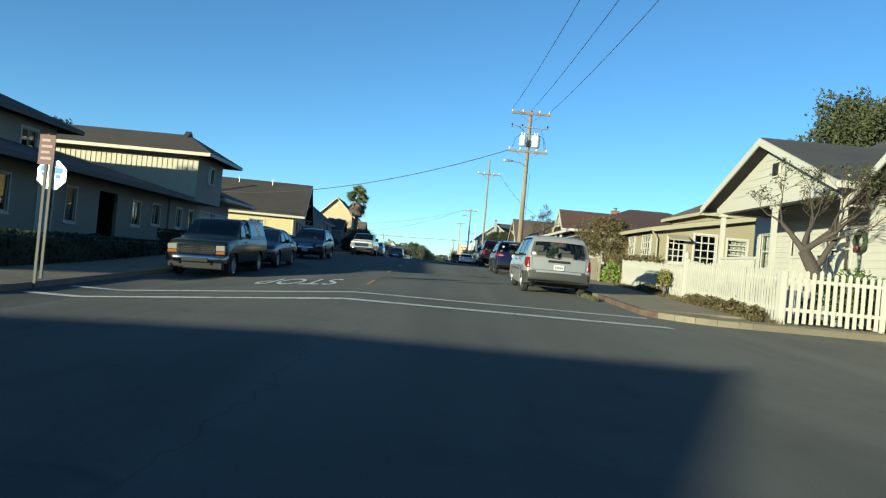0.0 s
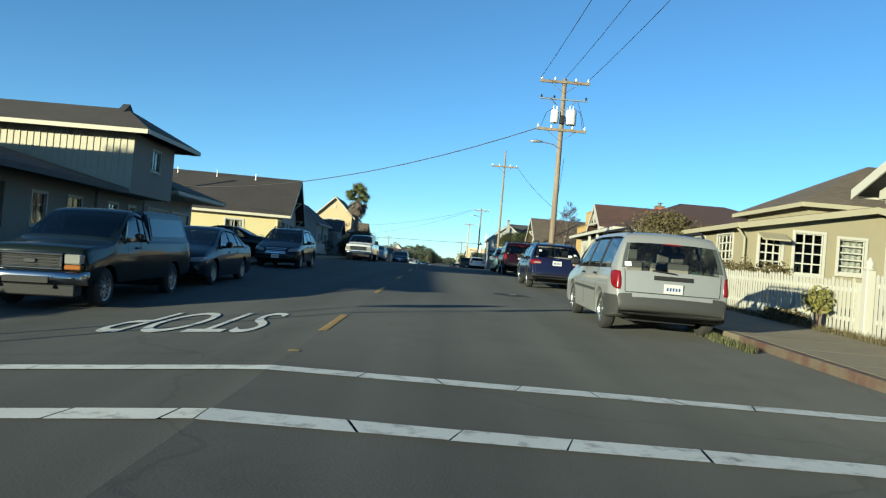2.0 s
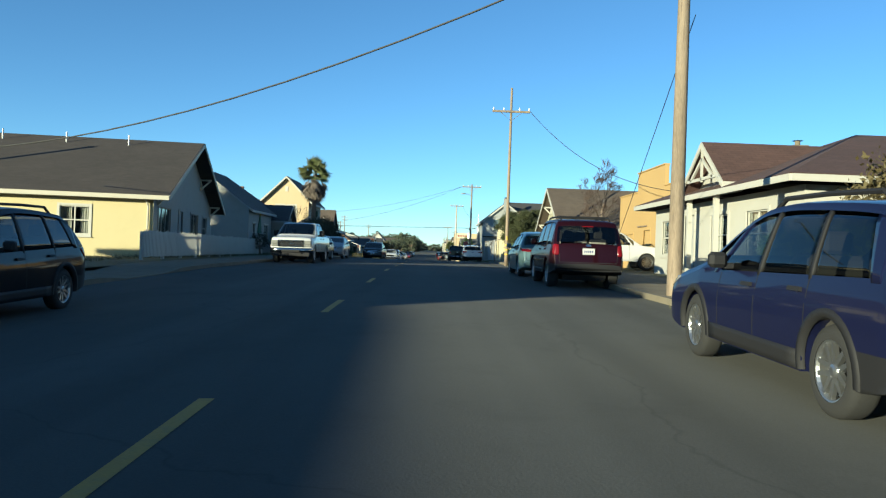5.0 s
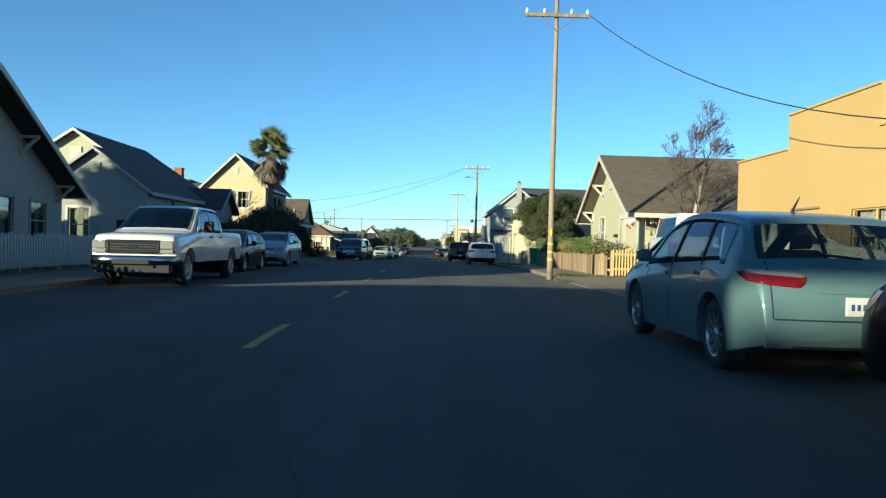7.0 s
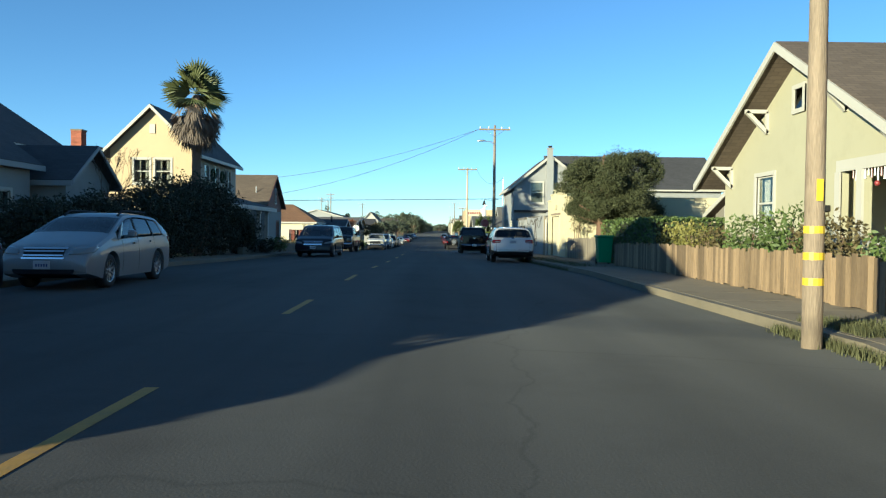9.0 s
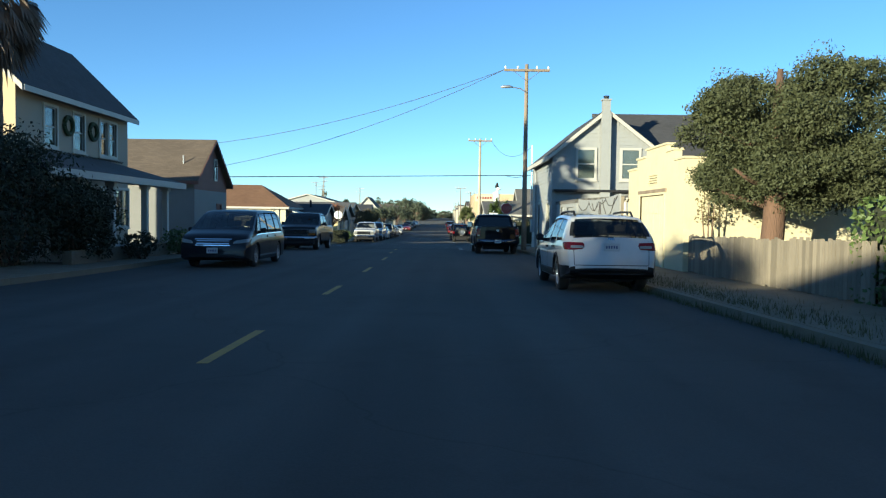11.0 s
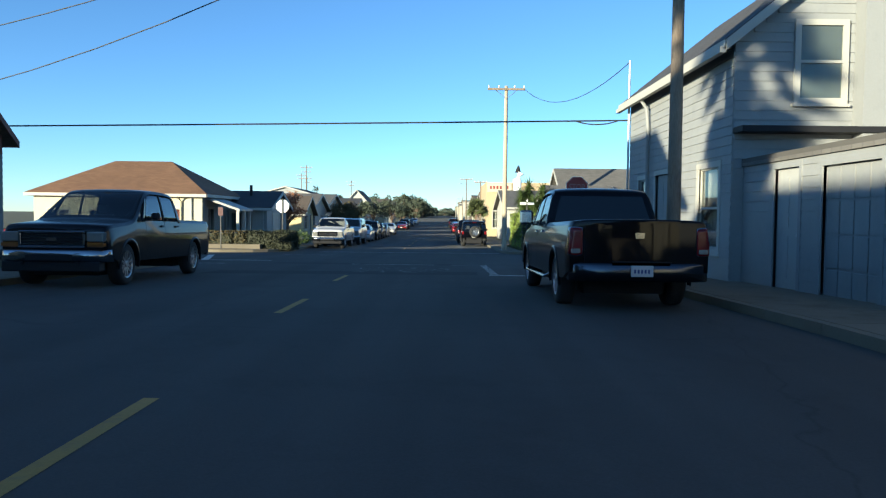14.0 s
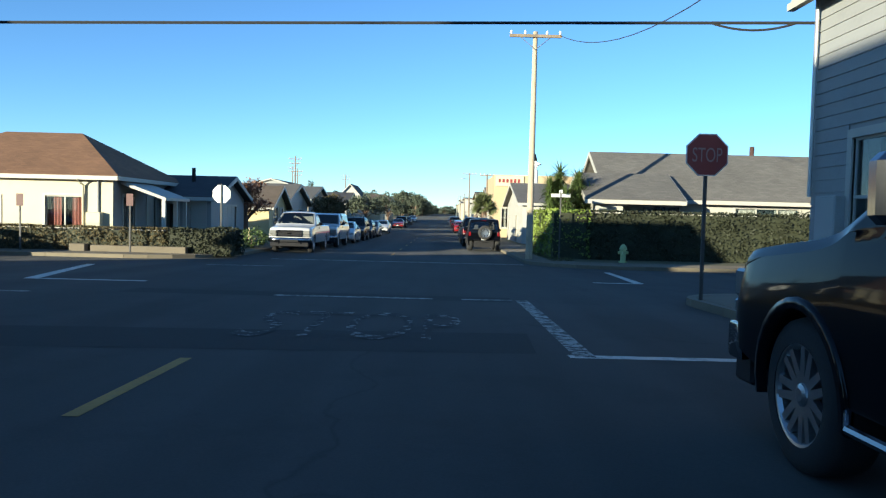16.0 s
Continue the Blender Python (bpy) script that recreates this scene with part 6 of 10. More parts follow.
def house_hip_far():
    h = thing("house", "cream house with a rust-brown hipped roof", "house", pose(-18, 163.6, g(163)))
    z0 = g(162)
    x0, x1, y0, y1 = -23.2, -13.6, 159.9, 167.4
    wall(h, (x0, y0), (x1, y0), z0 - 0.4, 2.6, "cream", [(0.8, 2.0, 0.55, 1.75, "w", 2, 1), (3.2, 4.9, 0.5, 1.75, "w", 2, 1), (6.8, 8.4, 0.5, 1.85, "w", 2, 1, "curtain_red")])
    wall(h, (x1, y0), (x1, y1), z0 - 0.4, 2.6, "bluegrey", [(1.0, 2.2, 0.5, 1.9, "w", 2, 1), (3.6, 4.6, z0 + 0.1, 1.9, "door", 1, 1, "white")])
    wall(h, (x1, y1), (x0, y1), z0 - 0.4, 2.6, "cream")
    wall(h, (x0, y1), (x0, y0), z0 - 0.4, 2.6, "cream")
    inner_box(h, x0, x1, y0, y1, z0, 2.5)
    hip_roof(h, x0, x1, y0, y1, 2.72, 4.78, "x", 0.35, 3.4, "roof_rust")
    wpart("meter_box", box(-14.6, -14.0, 159.6, 159.9, 0.4, 1.2, 0.02), "cream", h)
    wpart("downpipe", tube(bmesh.new(), [(-14.9, 159.5, 2.55), (-14.8, 159.8, 2.3), (-14.8, 159.82, 0.2)], 0.05, 8), "cream", h)
    wpart("conduit", tube(bmesh.new(), [(-14.2, 159.85, 1.2), (-14.2, 159.85, 2.6)], 0.05, 8), "grey", h)
    # white porch with slanted roof, then the garage wing
    wpart("porch_roof", prism(bmesh.new(), [(-13.5, 160.4, 2.4), (-11.6, 160.4, 1.75), (-11.6, 160.4, 1.87), (-13.5, 160.4, 2.54)], (0, 3.0, 0)), "white", h)
    for y in (160.6, 162.0, 163.2):
        wpart("porch_post", box(-11.85, -11.7, y, y + 0.15, z0, 1.8), "white", h)
    wpart("porch_wall", box(-13.5, -11.7, 160.5, 160.6, z0, 0.5), "white", h)
    four_walls(h, -16, -11.1, 165.0, 171, z0 - 0.4, 2.0, "bluegrey", gx=3.0, east=[(1.6, 4.4, z0, 1.6, "garage", 1, 1, "white")], south=[(2.6, 3.3, 0.3, 1.7, "w", 1, 1), (3.9, 4.6, z0 + 0.1, 1.7, "door", 1, 1, "white")])
    gable_roof(h, -16, -11.1, 165.0, 171, 2.0, 3.0, "x", 0.4, 0.4, "roof_dark")
    wpart("flue", tube(bmesh.new(), [(-12.6, 167.0, 2.4), (-12.6, 167.0, 3.5)], 0.1, 8), "dark", h)


def house_white_far():
    h = thing("house", "white house with a long grey gabled roof", "house", pose(14, 168, g(168)))
    z0 = g(166)
    four_walls(h, 8.2, 24, 164.2, 172, z0 - 0.4, 2.5, "white", gx=4.75, south=[(1.2, 3.0, 0.9, 2.1, "w", 2, 1), (5.6, 8.6, 0.9, 2.1, "w", 3, 1), (11.4, 13.6, 0.9, 2.1, "w", 2, 1)])
    inner_box(h, 8.2, 24, 164.2, 172, z0, 2.4)
    gable_roof(h, 8.2, 24, 164.2, 172, 2.55, 4.75, "x", 0.5, 0.6, "roof_grey")
    four_walls(h, 6.9, 8.2, 162.9, 168.0, z0 - 0.4, 2.3, "white", gx=3.5, west=[(1.4, 2.4, 0.6, 1.9, "w", 2, 1)])
    gable_roof(h, 6.9, 10.5, 162.9, 168.0, 2.35, 3.5, "x", 0.4, 0.45, "roof_grey")
    ym = bmesh.new()
    prism(ym, [(6.85, 164.4, 2.4), (6.85, 166.5, 2.4), (6.85, 165.45, 3.25)], (-0.05, 0, 0))
    wpart("gable_panel", ym, "butter", h, "yellow panel in the gable")
    wpart("chimney_pipe", tube(bmesh.new(), [(16.2, 168.5, 4.4), (16.2, 168.5, 5.4)], 0.13, 8), "roof_maroon", h)


def shop_cream():
    h = thing("shop_building", "cream shop building with a red-lettered board", "building", pose(9, 208, g(205)))
    z0 = g(205)
    wall(h, (5.1, 203.8), (14, 203.8), z0 - 0.4, 5.5, "peach", [(0.8, 2.0, 0.3, 2.2, "w", 2, 2)])
    wall(h, (5.1, 216), (5.1, 203.8), z0 - 0.4, 5.5, "peach", [(2, 5, 0.2, 2.2, "w", 3, 2), (7.5, 9, z0, 2.2, "door", 1, 1, "grey")])
    wall(h, (14, 203.8), (14, 216), z0 - 0.4, 5.2, "peach")
    wall(h, (14, 216), (5.1, 216), z0 - 0.4, 5.2, "peach")
    rm = bmesh.new()
    roof_poly(rm, [(5.3, 216, 5.1), (5.3, 204, 5.1), (14, 204, 5.1), (14, 216, 5.1)])
    wpart("roof", rm, "roof_grey", h)
    sg = wpart("sign_board", box(5.2, 8.0, 203.68, 203.78, 4.4, 5.4), "cream", h, "cream sign board")
    lm = bmesh.new()
    for i in range(6):
        bx(lm, 5.5 + i * 0.38, 5.72 + i * 0.38, 203.64, 203.68, 4.75, 5.1)
    wpart("sign_bar", lm, "sign_red", sg, "red bars of lettering")


def row_house(x0, x1, y0, y1, ze, zr, axis, wmat, rmat, label):
    h = thing("house", label, "house", pose((x0 + x1) / 2, (y0 + y1) / 2, g((y0 + y1) / 2)), "houses down the street")
    z0 = g(y0)
    s = [(0.8, 2.0, z0 + 1.0, z0 + 2.2, "w", 2, 2)]
    st = [(1.2, 2.6, z0 + 1.0, z0 + 2.3, "w", 2, 2), ((y1 - y0) * 0.6, (y1 - y0) * 0.6 + 1.0, z0 + 0.1, z0 + 2.2, "door", 1, 1, "grey")]
    if ze - z0 > 4.5:
        s.append((0.8, 2.0, ze - 1.8, ze - 0.6, "w", 2, 2))
        st.append((2.0, 3.2, ze - 1.8, ze - 0.6, "w", 2, 2))
    four_walls(h, x0, x1, y0, y1, z0 - 0.5, ze, wmat, south=s, west=st if x0 > 0 else (), east=st if x0 < 0 else (), gx=zr if axis == "x" else None, gy=zr if axis == "y" else None)
    gable_roof(h, x0, x1, y0, y1, ze, zr, axis, 0.4, 0.4, rmat)
    return h


house_white_corner()
house_khaki()
house_maroon()
building_ochre()
house_sage()
shed_cream()
house_bluegrey()
fence_plywood()
apartment_low()
garage_grey()
house_cream_left()
house_pale_left()
house_peach()
house_rust()
house_hip_far()
house_white_far()
shop_cream()
for args in ((-19, -11.4, 178.5, 184, 1.7, 3.0, "x", "butter", "roof_brown", "small yellow house down the street"),
             (-22, -12.0, 186, 196, 2.0, 3.5, "x", "white", "roof_grey", "low white house with a grey roof"),
             (-26, -13.5, 205, 218, 2.6, 4.0, "x", "tan", "roof_grey", "long low grey house down the street"),
             (-18.2, -14.4, 262, 274, 4.2, 6.3, "y", "white", "roof_dark", "narrow white two-storey gabled house"),
             (-24, -13.6, 236, 247, 2.6, 4.2, "x", "palewall", "roof_dark", "low pale house down the street"),
             (5.8, 15, 322, 338, 5.4, 5.9, "x", "white", "roof_grey", "white flat-topped building far down the street"),
             (5.6, 15, 346, 360, 4.6, 5.2, "x", "cream", "roof_grey", "cream low building far down the street"),
             (5.8, 18, 372, 396, 6.2, 6.8, "y", "white", "roof_grey", "tall white building far down the street"),
             (5.8, 18, 420, 450, 5.2, 6.0, "y", "cream", "roof_brown", "pale building at the end of the street"),
             (-34, -21, 250, 270, 4.6, 6.4, "y", "bluegrey", "roof_dark", "wide two-storey grey house"),
             (-19, -12, 275, 288, 3.0, 5.0, "x", "cream", "roof_brown", "cream house down the street"),
             (5.8, 16, 222, 234, 3.6, 5.0, "x", "cream", "roof_grey", "cream flat-fronted house down the street"),
             (6.5, 18, 240, 256, 4.4, 5.6, "y", "white", "roof_grey", "white building down the street"),
             (6.5, 18, 266, 284, 4.6, 5.8, "x", "cream", "roof_brown", "cream building down the street"),
             (6.5, 18, 292, 310, 4.2, 5.8, "y", "white", "roof_grey", "white building far down the street"),
             (-20, -12, 296, 312, 3.4, 5.0, "x", "tan", "roof_brown", "tan house far down the street"),
             # next two stay out of view, added for the shadow on the crossing
             (-30, -16.4, -8.4, 0.1, 2.75, 3.6, "x", "tan", "roof_brown", "unseen low wing shaped to cast the shadow on the near crossing"),
             (-30, -21.5, -20, -9.4, 3.3, 3.65, "x", "tan", "roof_brown", "unseen low house added behind the shadow-casting wing"),
             (9, 22, -22, -5, 4.2, 6.2, "y", "white", "roof_grey", "white house behind on the near corner"),
             (12.6, 23, 99, 108, 2.7, 4.3, "x", "tan", "roof_brown", "tan house with a brown roof behind a hedge")):
    row_house(*args)


# ---------- vehicles ----------
from mathutils.bvhtree import BVHTree


def lerp_list(pts, y):
    for (a, za), (b, zb) in zip(pts, pts[1:]):
        if y <= b:
            return za + (zb - za) * max(0.0, (y - a) / (b - a)) if b > a else zb
    return pts[-1][1]


def lathe(bm, prof, sides, axis_x=0.0):
    """A profile of (x, r) turned round the x axis."""
    rings = [[bm.verts.new((x, r * math.cos(2 * math.pi * k / sides), r * math.sin(2 * math.pi * k / sides))) for k in range(sides)] for x, r in prof]
    for a, b in zip(rings, rings[1:]):
        for k in range(sides):
            bm.faces.new((a[k], a[(k + 1) % sides], b[(k + 1) % sides], b[k]))
    return rings


WHEELS = {}


def wheel_meshes(r, tw, spokes, rim_mat):
    key = (round(r, 3), tw, spokes, rim_mat)
    if key in WHEELS:
        return WHEELS[key]
    bm = bmesh.new()
    rr = r * 0.66
    lathe(bm, [(-tw / 2, rr), (-tw / 2 - 0.006, (r + rr) / 2), (-tw / 2 + 0.02, r - 0.012), (-tw / 4, r), (tw / 4, r), (tw / 2 - 0.02, r - 0.012), (tw / 2 + 0.006, (r + rr) / 2), (tw / 2, rr)], 32)
    lathe(bm, [(tw / 2 - 0.1, rr * 1.0), (tw / 2 - 0.105, 0.02)], 24)
    bmesh.ops.recalc_face_normals(bm, faces=bm.faces)
    tyre = bpy.data.meshes.new("tyre")
    bm.to_mesh(tyre)
    bm.free()
    tyre.materials.append(M["tyre"])
    tyre.shade_smooth()
    bm = bmesh.new()
    x = tw / 2 - 0.02
    lathe(bm, [(x - 0.09, rr * 0.86), (x - 0.01, rr * 0.9), (x + 0.012, rr * 0.95), (x + 0.016, rr * 1.0), (x, rr * 1.01)], 32)
    for k in range(spokes):
        for half_turn in ((-0.5, 0.5) if spokes < 8 else (0.0,)):
            a0 = 2 * math.pi * k / spokes
            a1 = a0 + half_turn * 2 * math.pi / spokes * 0.62
            d0, d1 = Vector((0, math.cos(a0), math.sin(a0))), Vector((0, math.cos(a1), math.sin(a1)))
            s = Vector((0, -math.sin(a1), math.cos(a1)))
            w0, w1 = rr * (0.10 if spokes < 8 else 0.09), rr * (0.075 if spokes < 8 else 0.085)
            c0, c1 = Vector((x - 0.008, 0, 0)) + d0 * rr * 0.16, Vector((x + 0.004, 0, 0)) + d1 * rr * 0.94
            prism(bm, [c0 - s * w0, c0 + s * w0, c1 + s * w1, c1 - s * w1], (-0.035, 0, 0))
    lathe(bm, [(x + 0.012, 0.005), (x + 0.012, rr * 0.13), (x + 0.002, rr * 0.22), (x - 0.03, rr * 0.26)], 16)
    bmesh.ops.recalc_face_normals(bm, faces=bm.faces)
    rim = bpy.data.meshes.new("rim")
    bm.to_mesh(rim)
    bm.free()
    rim.materials.append(M[rim_mat])
    WHEELS[key] = (tyre, rim)
    return WHEELS[key]



def chaikin(pts, n):
    for _ in range(n):
        out = [pts[0]]
        for a, b in zip(pts, pts[1:]):
            out += [(a[0] * 0.75 + b[0] * 0.25, a[1] * 0.75 + b[1] * 0.25), (a[0] * 0.25 + b[0] * 0.75, a[1] * 0.25 + b[1] * 0.75)]
        pts = out + [pts[-1]]
    return pts


class Shell:
    """The outer skin of a vehicle, front towards +y: sections set along an outline of (y, z) from the rear bumper over the roof to the front bumper."""

    def __init__(self, W, H, prof, belt, roof_w, sill, axles, wr, bow=(0.07, 0.12), step=0.085, taper=(0.34, 0.10)):
        self.half, self.H, self.belt, self.roof_w = W / 2, H, belt, roof_w
        self.y0, self.y1 = prof[0][0], prof[-1][0]
        self.bow, self.taper = bow, taper
        ra = wr + 0.05
        pts = chaikin(prof, 2)
        line = []
        for a, b in zip(pts, pts[1:]):
            k = max(1, int(math.dist(a, b) / step + 0.5))
            line += [(a[0] + (b[0] - a[0]) * i / k, a[1] + (b[1] - a[1]) * i / k) for i in range(k)]
        line.append(pts[-1])
        for a in axles:
            for i in range(13):
                y = a - ra * math.cos(math.pi * i / 12)
                for k, (p, q) in enumerate(zip(line, line[1:])):
                    if p[0] < y - 1e-3 and q[0] > y + 1e-3:
                        line.insert(k + 1, (y, p[1] + (q[1] - p[1]) * (y - p[0]) / (q[0] - p[0])))
                        break
        self.line = line
        bm = bmesh.new()
        tag = {}
        secs = []
        lv = [0.0, 0.05, 0.13, 0.24, 0.36, 0.48, 0.60, 0.72, 0.84, 0.93, 1.0]
        gv = [0.12, 0.3, 0.5, 0.7, 0.86, 1.0]
        fr = [0.975, 0.93, 0.86, 0.74, 0.6, 0.44, 0.3, 0.15, 0.0]
        for y, zt in line:
            zt = max(zt, sill + 0.16)
            zb = lerp_list(belt, y)
            lo = sill + 0.13 * max(0.0, 1 - min(y - self.y0, self.y1 - y) / 0.55) ** 1.3
            base = lo
            for a in axles:
                if abs(y - a) < ra:
                    lo = max(lo, wr + math.sqrt(max(0.0, ra * ra - (y - a) ** 2)))
            cr = min(0.075, max(0.012, (zt - sill) * 0.3))
            zc = zt - cr
            lo = min(lo, zc)
            lo = min(lo, zc)
            base = min(base, zc)
            row = [(0.0, base, 0), (self.half * 0.60, base, 0), (self.half * 0.61, lo, 0)]
            for f in lv:
                z = min(max(sill + (zb - sill) * f, lo), zc)
                row.append((self.x(z, y), z, 1))
            for f in gv:
                z = min(zb + max(0.0, zc - zb) * f, zc)
                row.append((self.x(z, y), z, 2))
            xe = self.x(zt, y)
            row.append((xe * 0.993, zt - cr * 0.55, 3))
            for k, f in enumerate(fr):
                e = (f / 0.975) ** 10
                row.append((xe * f, zt - cr * 0.22 * e + 0.022 * (1 - f * f), 4 + k))
            a, b = [], []
            for x, z, t in row:
                a.append(bm.verts.new((x, self.yy(x, y), z)))
                b.append(a[-1] if x == 0.0 else bm.verts.new((-x, self.yy(x, y), z)))
            secs.append((a, b, [r[2] for r in row], y, zt))
        self.faces = []
        for (a0, b0, t0, y0, z0), (a1, b1, t1, y1, z1) in zip(secs, secs[1:]):
            for k in range(len(a0) - 1):
                for q in ((a0[k], a0[k + 1], a1[k + 1], a1[k]), (b0[k], b1[k], b1[k + 1], b0[k + 1])):
                    q = list(dict.fromkeys(q))
                    if len(q) > 2:
                        f = bm.faces.new(q)
                        tag[f] = (t0[k + 1], (y0 + y1) / 2, sum(v.co.z for v in q) / len(q))
        for sec in (secs[0], secs[-1]):
            f = bm.faces.new(sec[0] + sec[1][-2:0:-1])
            tag[f] = (1, sec[3], 0.1)
        bm.normal_update()
        self.tree = BVHTree.FromBMesh(bm)
        self.bm, self.tag = bm, tag

    def x(self, z, y):
        zb = lerp_list(self.belt, y)
        u = (z - 0.2) / (zb - 0.2)
        if u <= 1:
            k = 0.945 + 0.055 * math.sin(math.pi * min(1, max(0, 0.12 + u * 0.62))) - 0.035 * max(0.0, u - 0.72) / 0.28
        else:
            v = (z - zb) / max(0.2, self.H - zb)
            k = 0.955 + (self.roof_w - 0.955) * (0.82 * v + 0.18 * v * v)
        d = min(y - self.y0, self.y1 - y)
        n, t = self.taper
        if d < n:
            k *= 1 - t * (1 - d / n) ** 2
        return self.half * k

    def yy(self, x, y):
        u = min(1.0, abs(x) / self.half)
        mid = (self.y0 + self.y1) / 2
        hl = (self.y1 - self.y0) / 2
        s = max(0.0, (abs(y - mid) / hl - 0.2) / 0.8)
        return y + (self.bow[1] if y > mid else -self.bow[0]) * s * (0.35 - u ** 2.4)

    def take(self, test):
        """Splits off the skin's faces that test(kind, y, z) names, as a bmesh of their own."""
        out = bmesh.new()
        gone = [f for f, t in self.tag.items() if test(*t)]
        vm = {}
        for f in gone:
            for v in f.verts:
                if v not in vm:
                    vm[v] = out.verts.new(v.co)
            out.faces.new([vm[v] for v in f.verts])
            del self.tag[f]
        bmesh.ops.delete(self.bm, geom=gone, context="FACES")
        return out

    def patch(self, quad, d, lift=0.004, nu=6, nv=4, thick=0.015, soft=0.0, rise=None):
        """A piece that follows the skin: quad of rough corners (x, y, z), laid on along the direction -d."""
        d = Vector(d).normalized()
        q = [Vector(p) for p in quad]
        bm = bmesh.new()
        top, low = [], []
        for j in range(nv + 1):
            ra, rb = [], []
            for i in range(nu + 1):
                u, v = 2 * i / nu - 1, 2 * j / nv - 1
                u, v = (u * math.sqrt(1 - soft * v * v) + 1) / 2, (v * math.sqrt(1 - soft * u * u) + 1) / 2
                p = (q[0] * (1 - u) + q[1] * u) * (1 - v) + (q[3] * (1 - u) + q[2] * u) * v
                if rise:
                    yt = q[3].y * (1 - u) + q[2].y * u
                    p.z = (q[0].z * (1 - u) + q[1].z * u) * (1 - v) + rise(yt) * v
                hit = self.tree.ray_cast(p + d * 1.2, -d, 2.4)
                h, nn = (hit[0], hit[1]) if hit[0] is not None else (p, d)
                nn = nn if nn.dot(d) > 0 else -nn
                ra.append(bm.verts.new(h + (nn * 0.4 + d * 0.6) * lift))
                rb.append(bm.verts.new(h + (nn * 0.4 + d * 0.6) * (lift - thick)))
            top.append(ra)
            low.append(rb)
        for a, b in zip(top, top[1:]):
            for i in range(nu):
                bm.faces.new((a[i], a[i + 1], b[i + 1], b[i]))
        rim = [(top[0][i], low[0][i]) for i in range(nu)] + [(top[j][nu], low[j][nu]) for j in range(nv)] + [(top[nv][i], low[nv][i]) for i in range(nu, 0, -1)] + [(top[j][0], low[j][0]) for j in range(nv, 0, -1)]
        for a, b in zip(rim, rim[1:] + rim[:1]):
            bm.faces.new((a[0], b[0], b[1], a[1]))
        return bm


def car(name, label, m, W, H, wb, belt, prof, yb, yr, screen, rear, pnt, wr=0.33, sill=0.22, roof_w=0.74, glass="autoglass", dark_from=0, clad=None, clad_z=0.0, bumper=None, bumper_z=(0.0, 0.0), rails=False, tail=(), heads=(),
        grille=None, plate_z=0.8, front_plate_z=0.5, spokes=7, rim="rim", rim_k=0.66, bed=None, shell=None, flare=None, side_step=False, spare=False, trim=None, stickers=(), strip=None, bow=(0.07, 0.12), taper=(0.34, 0.10),
        step=0.085, group="parked vehicles", mirror=None, intake=True, big_mirror=False, mid=0.0, badge=True, chrome_line=False, truck_front=None, aerial=False, high_lamp=True):
    """A parked vehicle, front towards +y, standing at z = 0."""
    c = thing(name, label, {"pickup_truck": "pickup truck", "station_wagon": "car"}.get(name, name.replace("_", " ")), m, group)
    axles = (mid - wb / 2, mid + wb / 2)
    s_ = Shell(W, H, prof, belt, roof_w, sill, axles, wr, bow, step, taper)
    half, Lr, Lf = W / 2, -prof[0][0], prof[-1][0]
    zbelt = lambda y: lerp_list(belt, y)
    ra = wr + 0.05
    edge = lambda y: lerp_list(s_.line, y) - 0.07
    # openings for glass
    s_.take(lambda k, y, z: (k == 2 and yb[0] - 0.05 < y < yb[-1] + 0.1) or (k > 6 and screen[1] < y < screen[0]) or (rear and k > 6 and rear[0] < y < rear[1]) or (bed and k > 5 and bed[0] < y < bed[1]))
    if bumper:
        b = s_.take(lambda k, y, z: k > 0 and y < axles[0] - ra * 0.8 and z < bumper_z[0])
    under = s_.take(lambda k, y, z: k == 0)
    body_bm = s_.bm
    body = part("body", body_bm, pnt, c, "", True)
    body.data.set_sharp_from_angle(angle=radians(42))
    if bumper:
        part("rear_bumper", b, bumper, c, "", True)
    part("underside", under, "dark", c)
    n = len(yb)
    for s in (1, -1):
        for i in range(n - 1):
            gq = [(s * half, yb[i] - 0.02, zbelt(yb[i]) - 0.012), (s * half, yb[i + 1] + 0.02, zbelt(yb[i + 1]) - 0.012), (s * half, yr[i + 1] + 0.02, edge(yr[i + 1])), (s * half, yr[i] - 0.02, edge(yr[i]))]
            pn = part("side_window", s_.patch(gq, (s, 0, 0), -0.006, 8, 5, 0.004, rise=edge), glass if i >= dark_from else "autoglass_dark", c, "", True)
            pn.visible_shadow = False
        for i in range(n):
            w0 = 0.05 if 0 < i < n - 1 else 0.085
            a, b2 = yb[i], yr[i]
            lo, hi = (a - w0, a + 0.03) if i == 0 else ((a - 0.03, a + w0) if i == n - 1 else (a - w0 / 2, a + w0 / 2))
            lo2, hi2 = (a - 0.07, b2 + 0.02) if i == 0 else ((b2 - 0.02, b2 + w0) if i == n - 1 else (b2 - w0 / 2, b2 + w0 / 2))
            part("pillar", s_.patch([(s * half, lo, zbelt(a) - 0.03), (s * half, hi, zbelt(a) - 0.03), (s * half, hi2, edge(b2) + 0.01), (s * half, lo2, edge(b2) + 0.01)], (s, 0, 0), 0.001, 5 if i == 0 else 2, 6, 0.03, rise=lambda y: edge(y) + 0.01), "dark" if 0 < i < n - 1 and pnt not in (PAINT["white"],) else pnt, c, "", True)
    gl = part("windscreen", screen_mesh(s_, half, screen, roof_w), glass, c, "", True)
    gl.visible_shadow = False
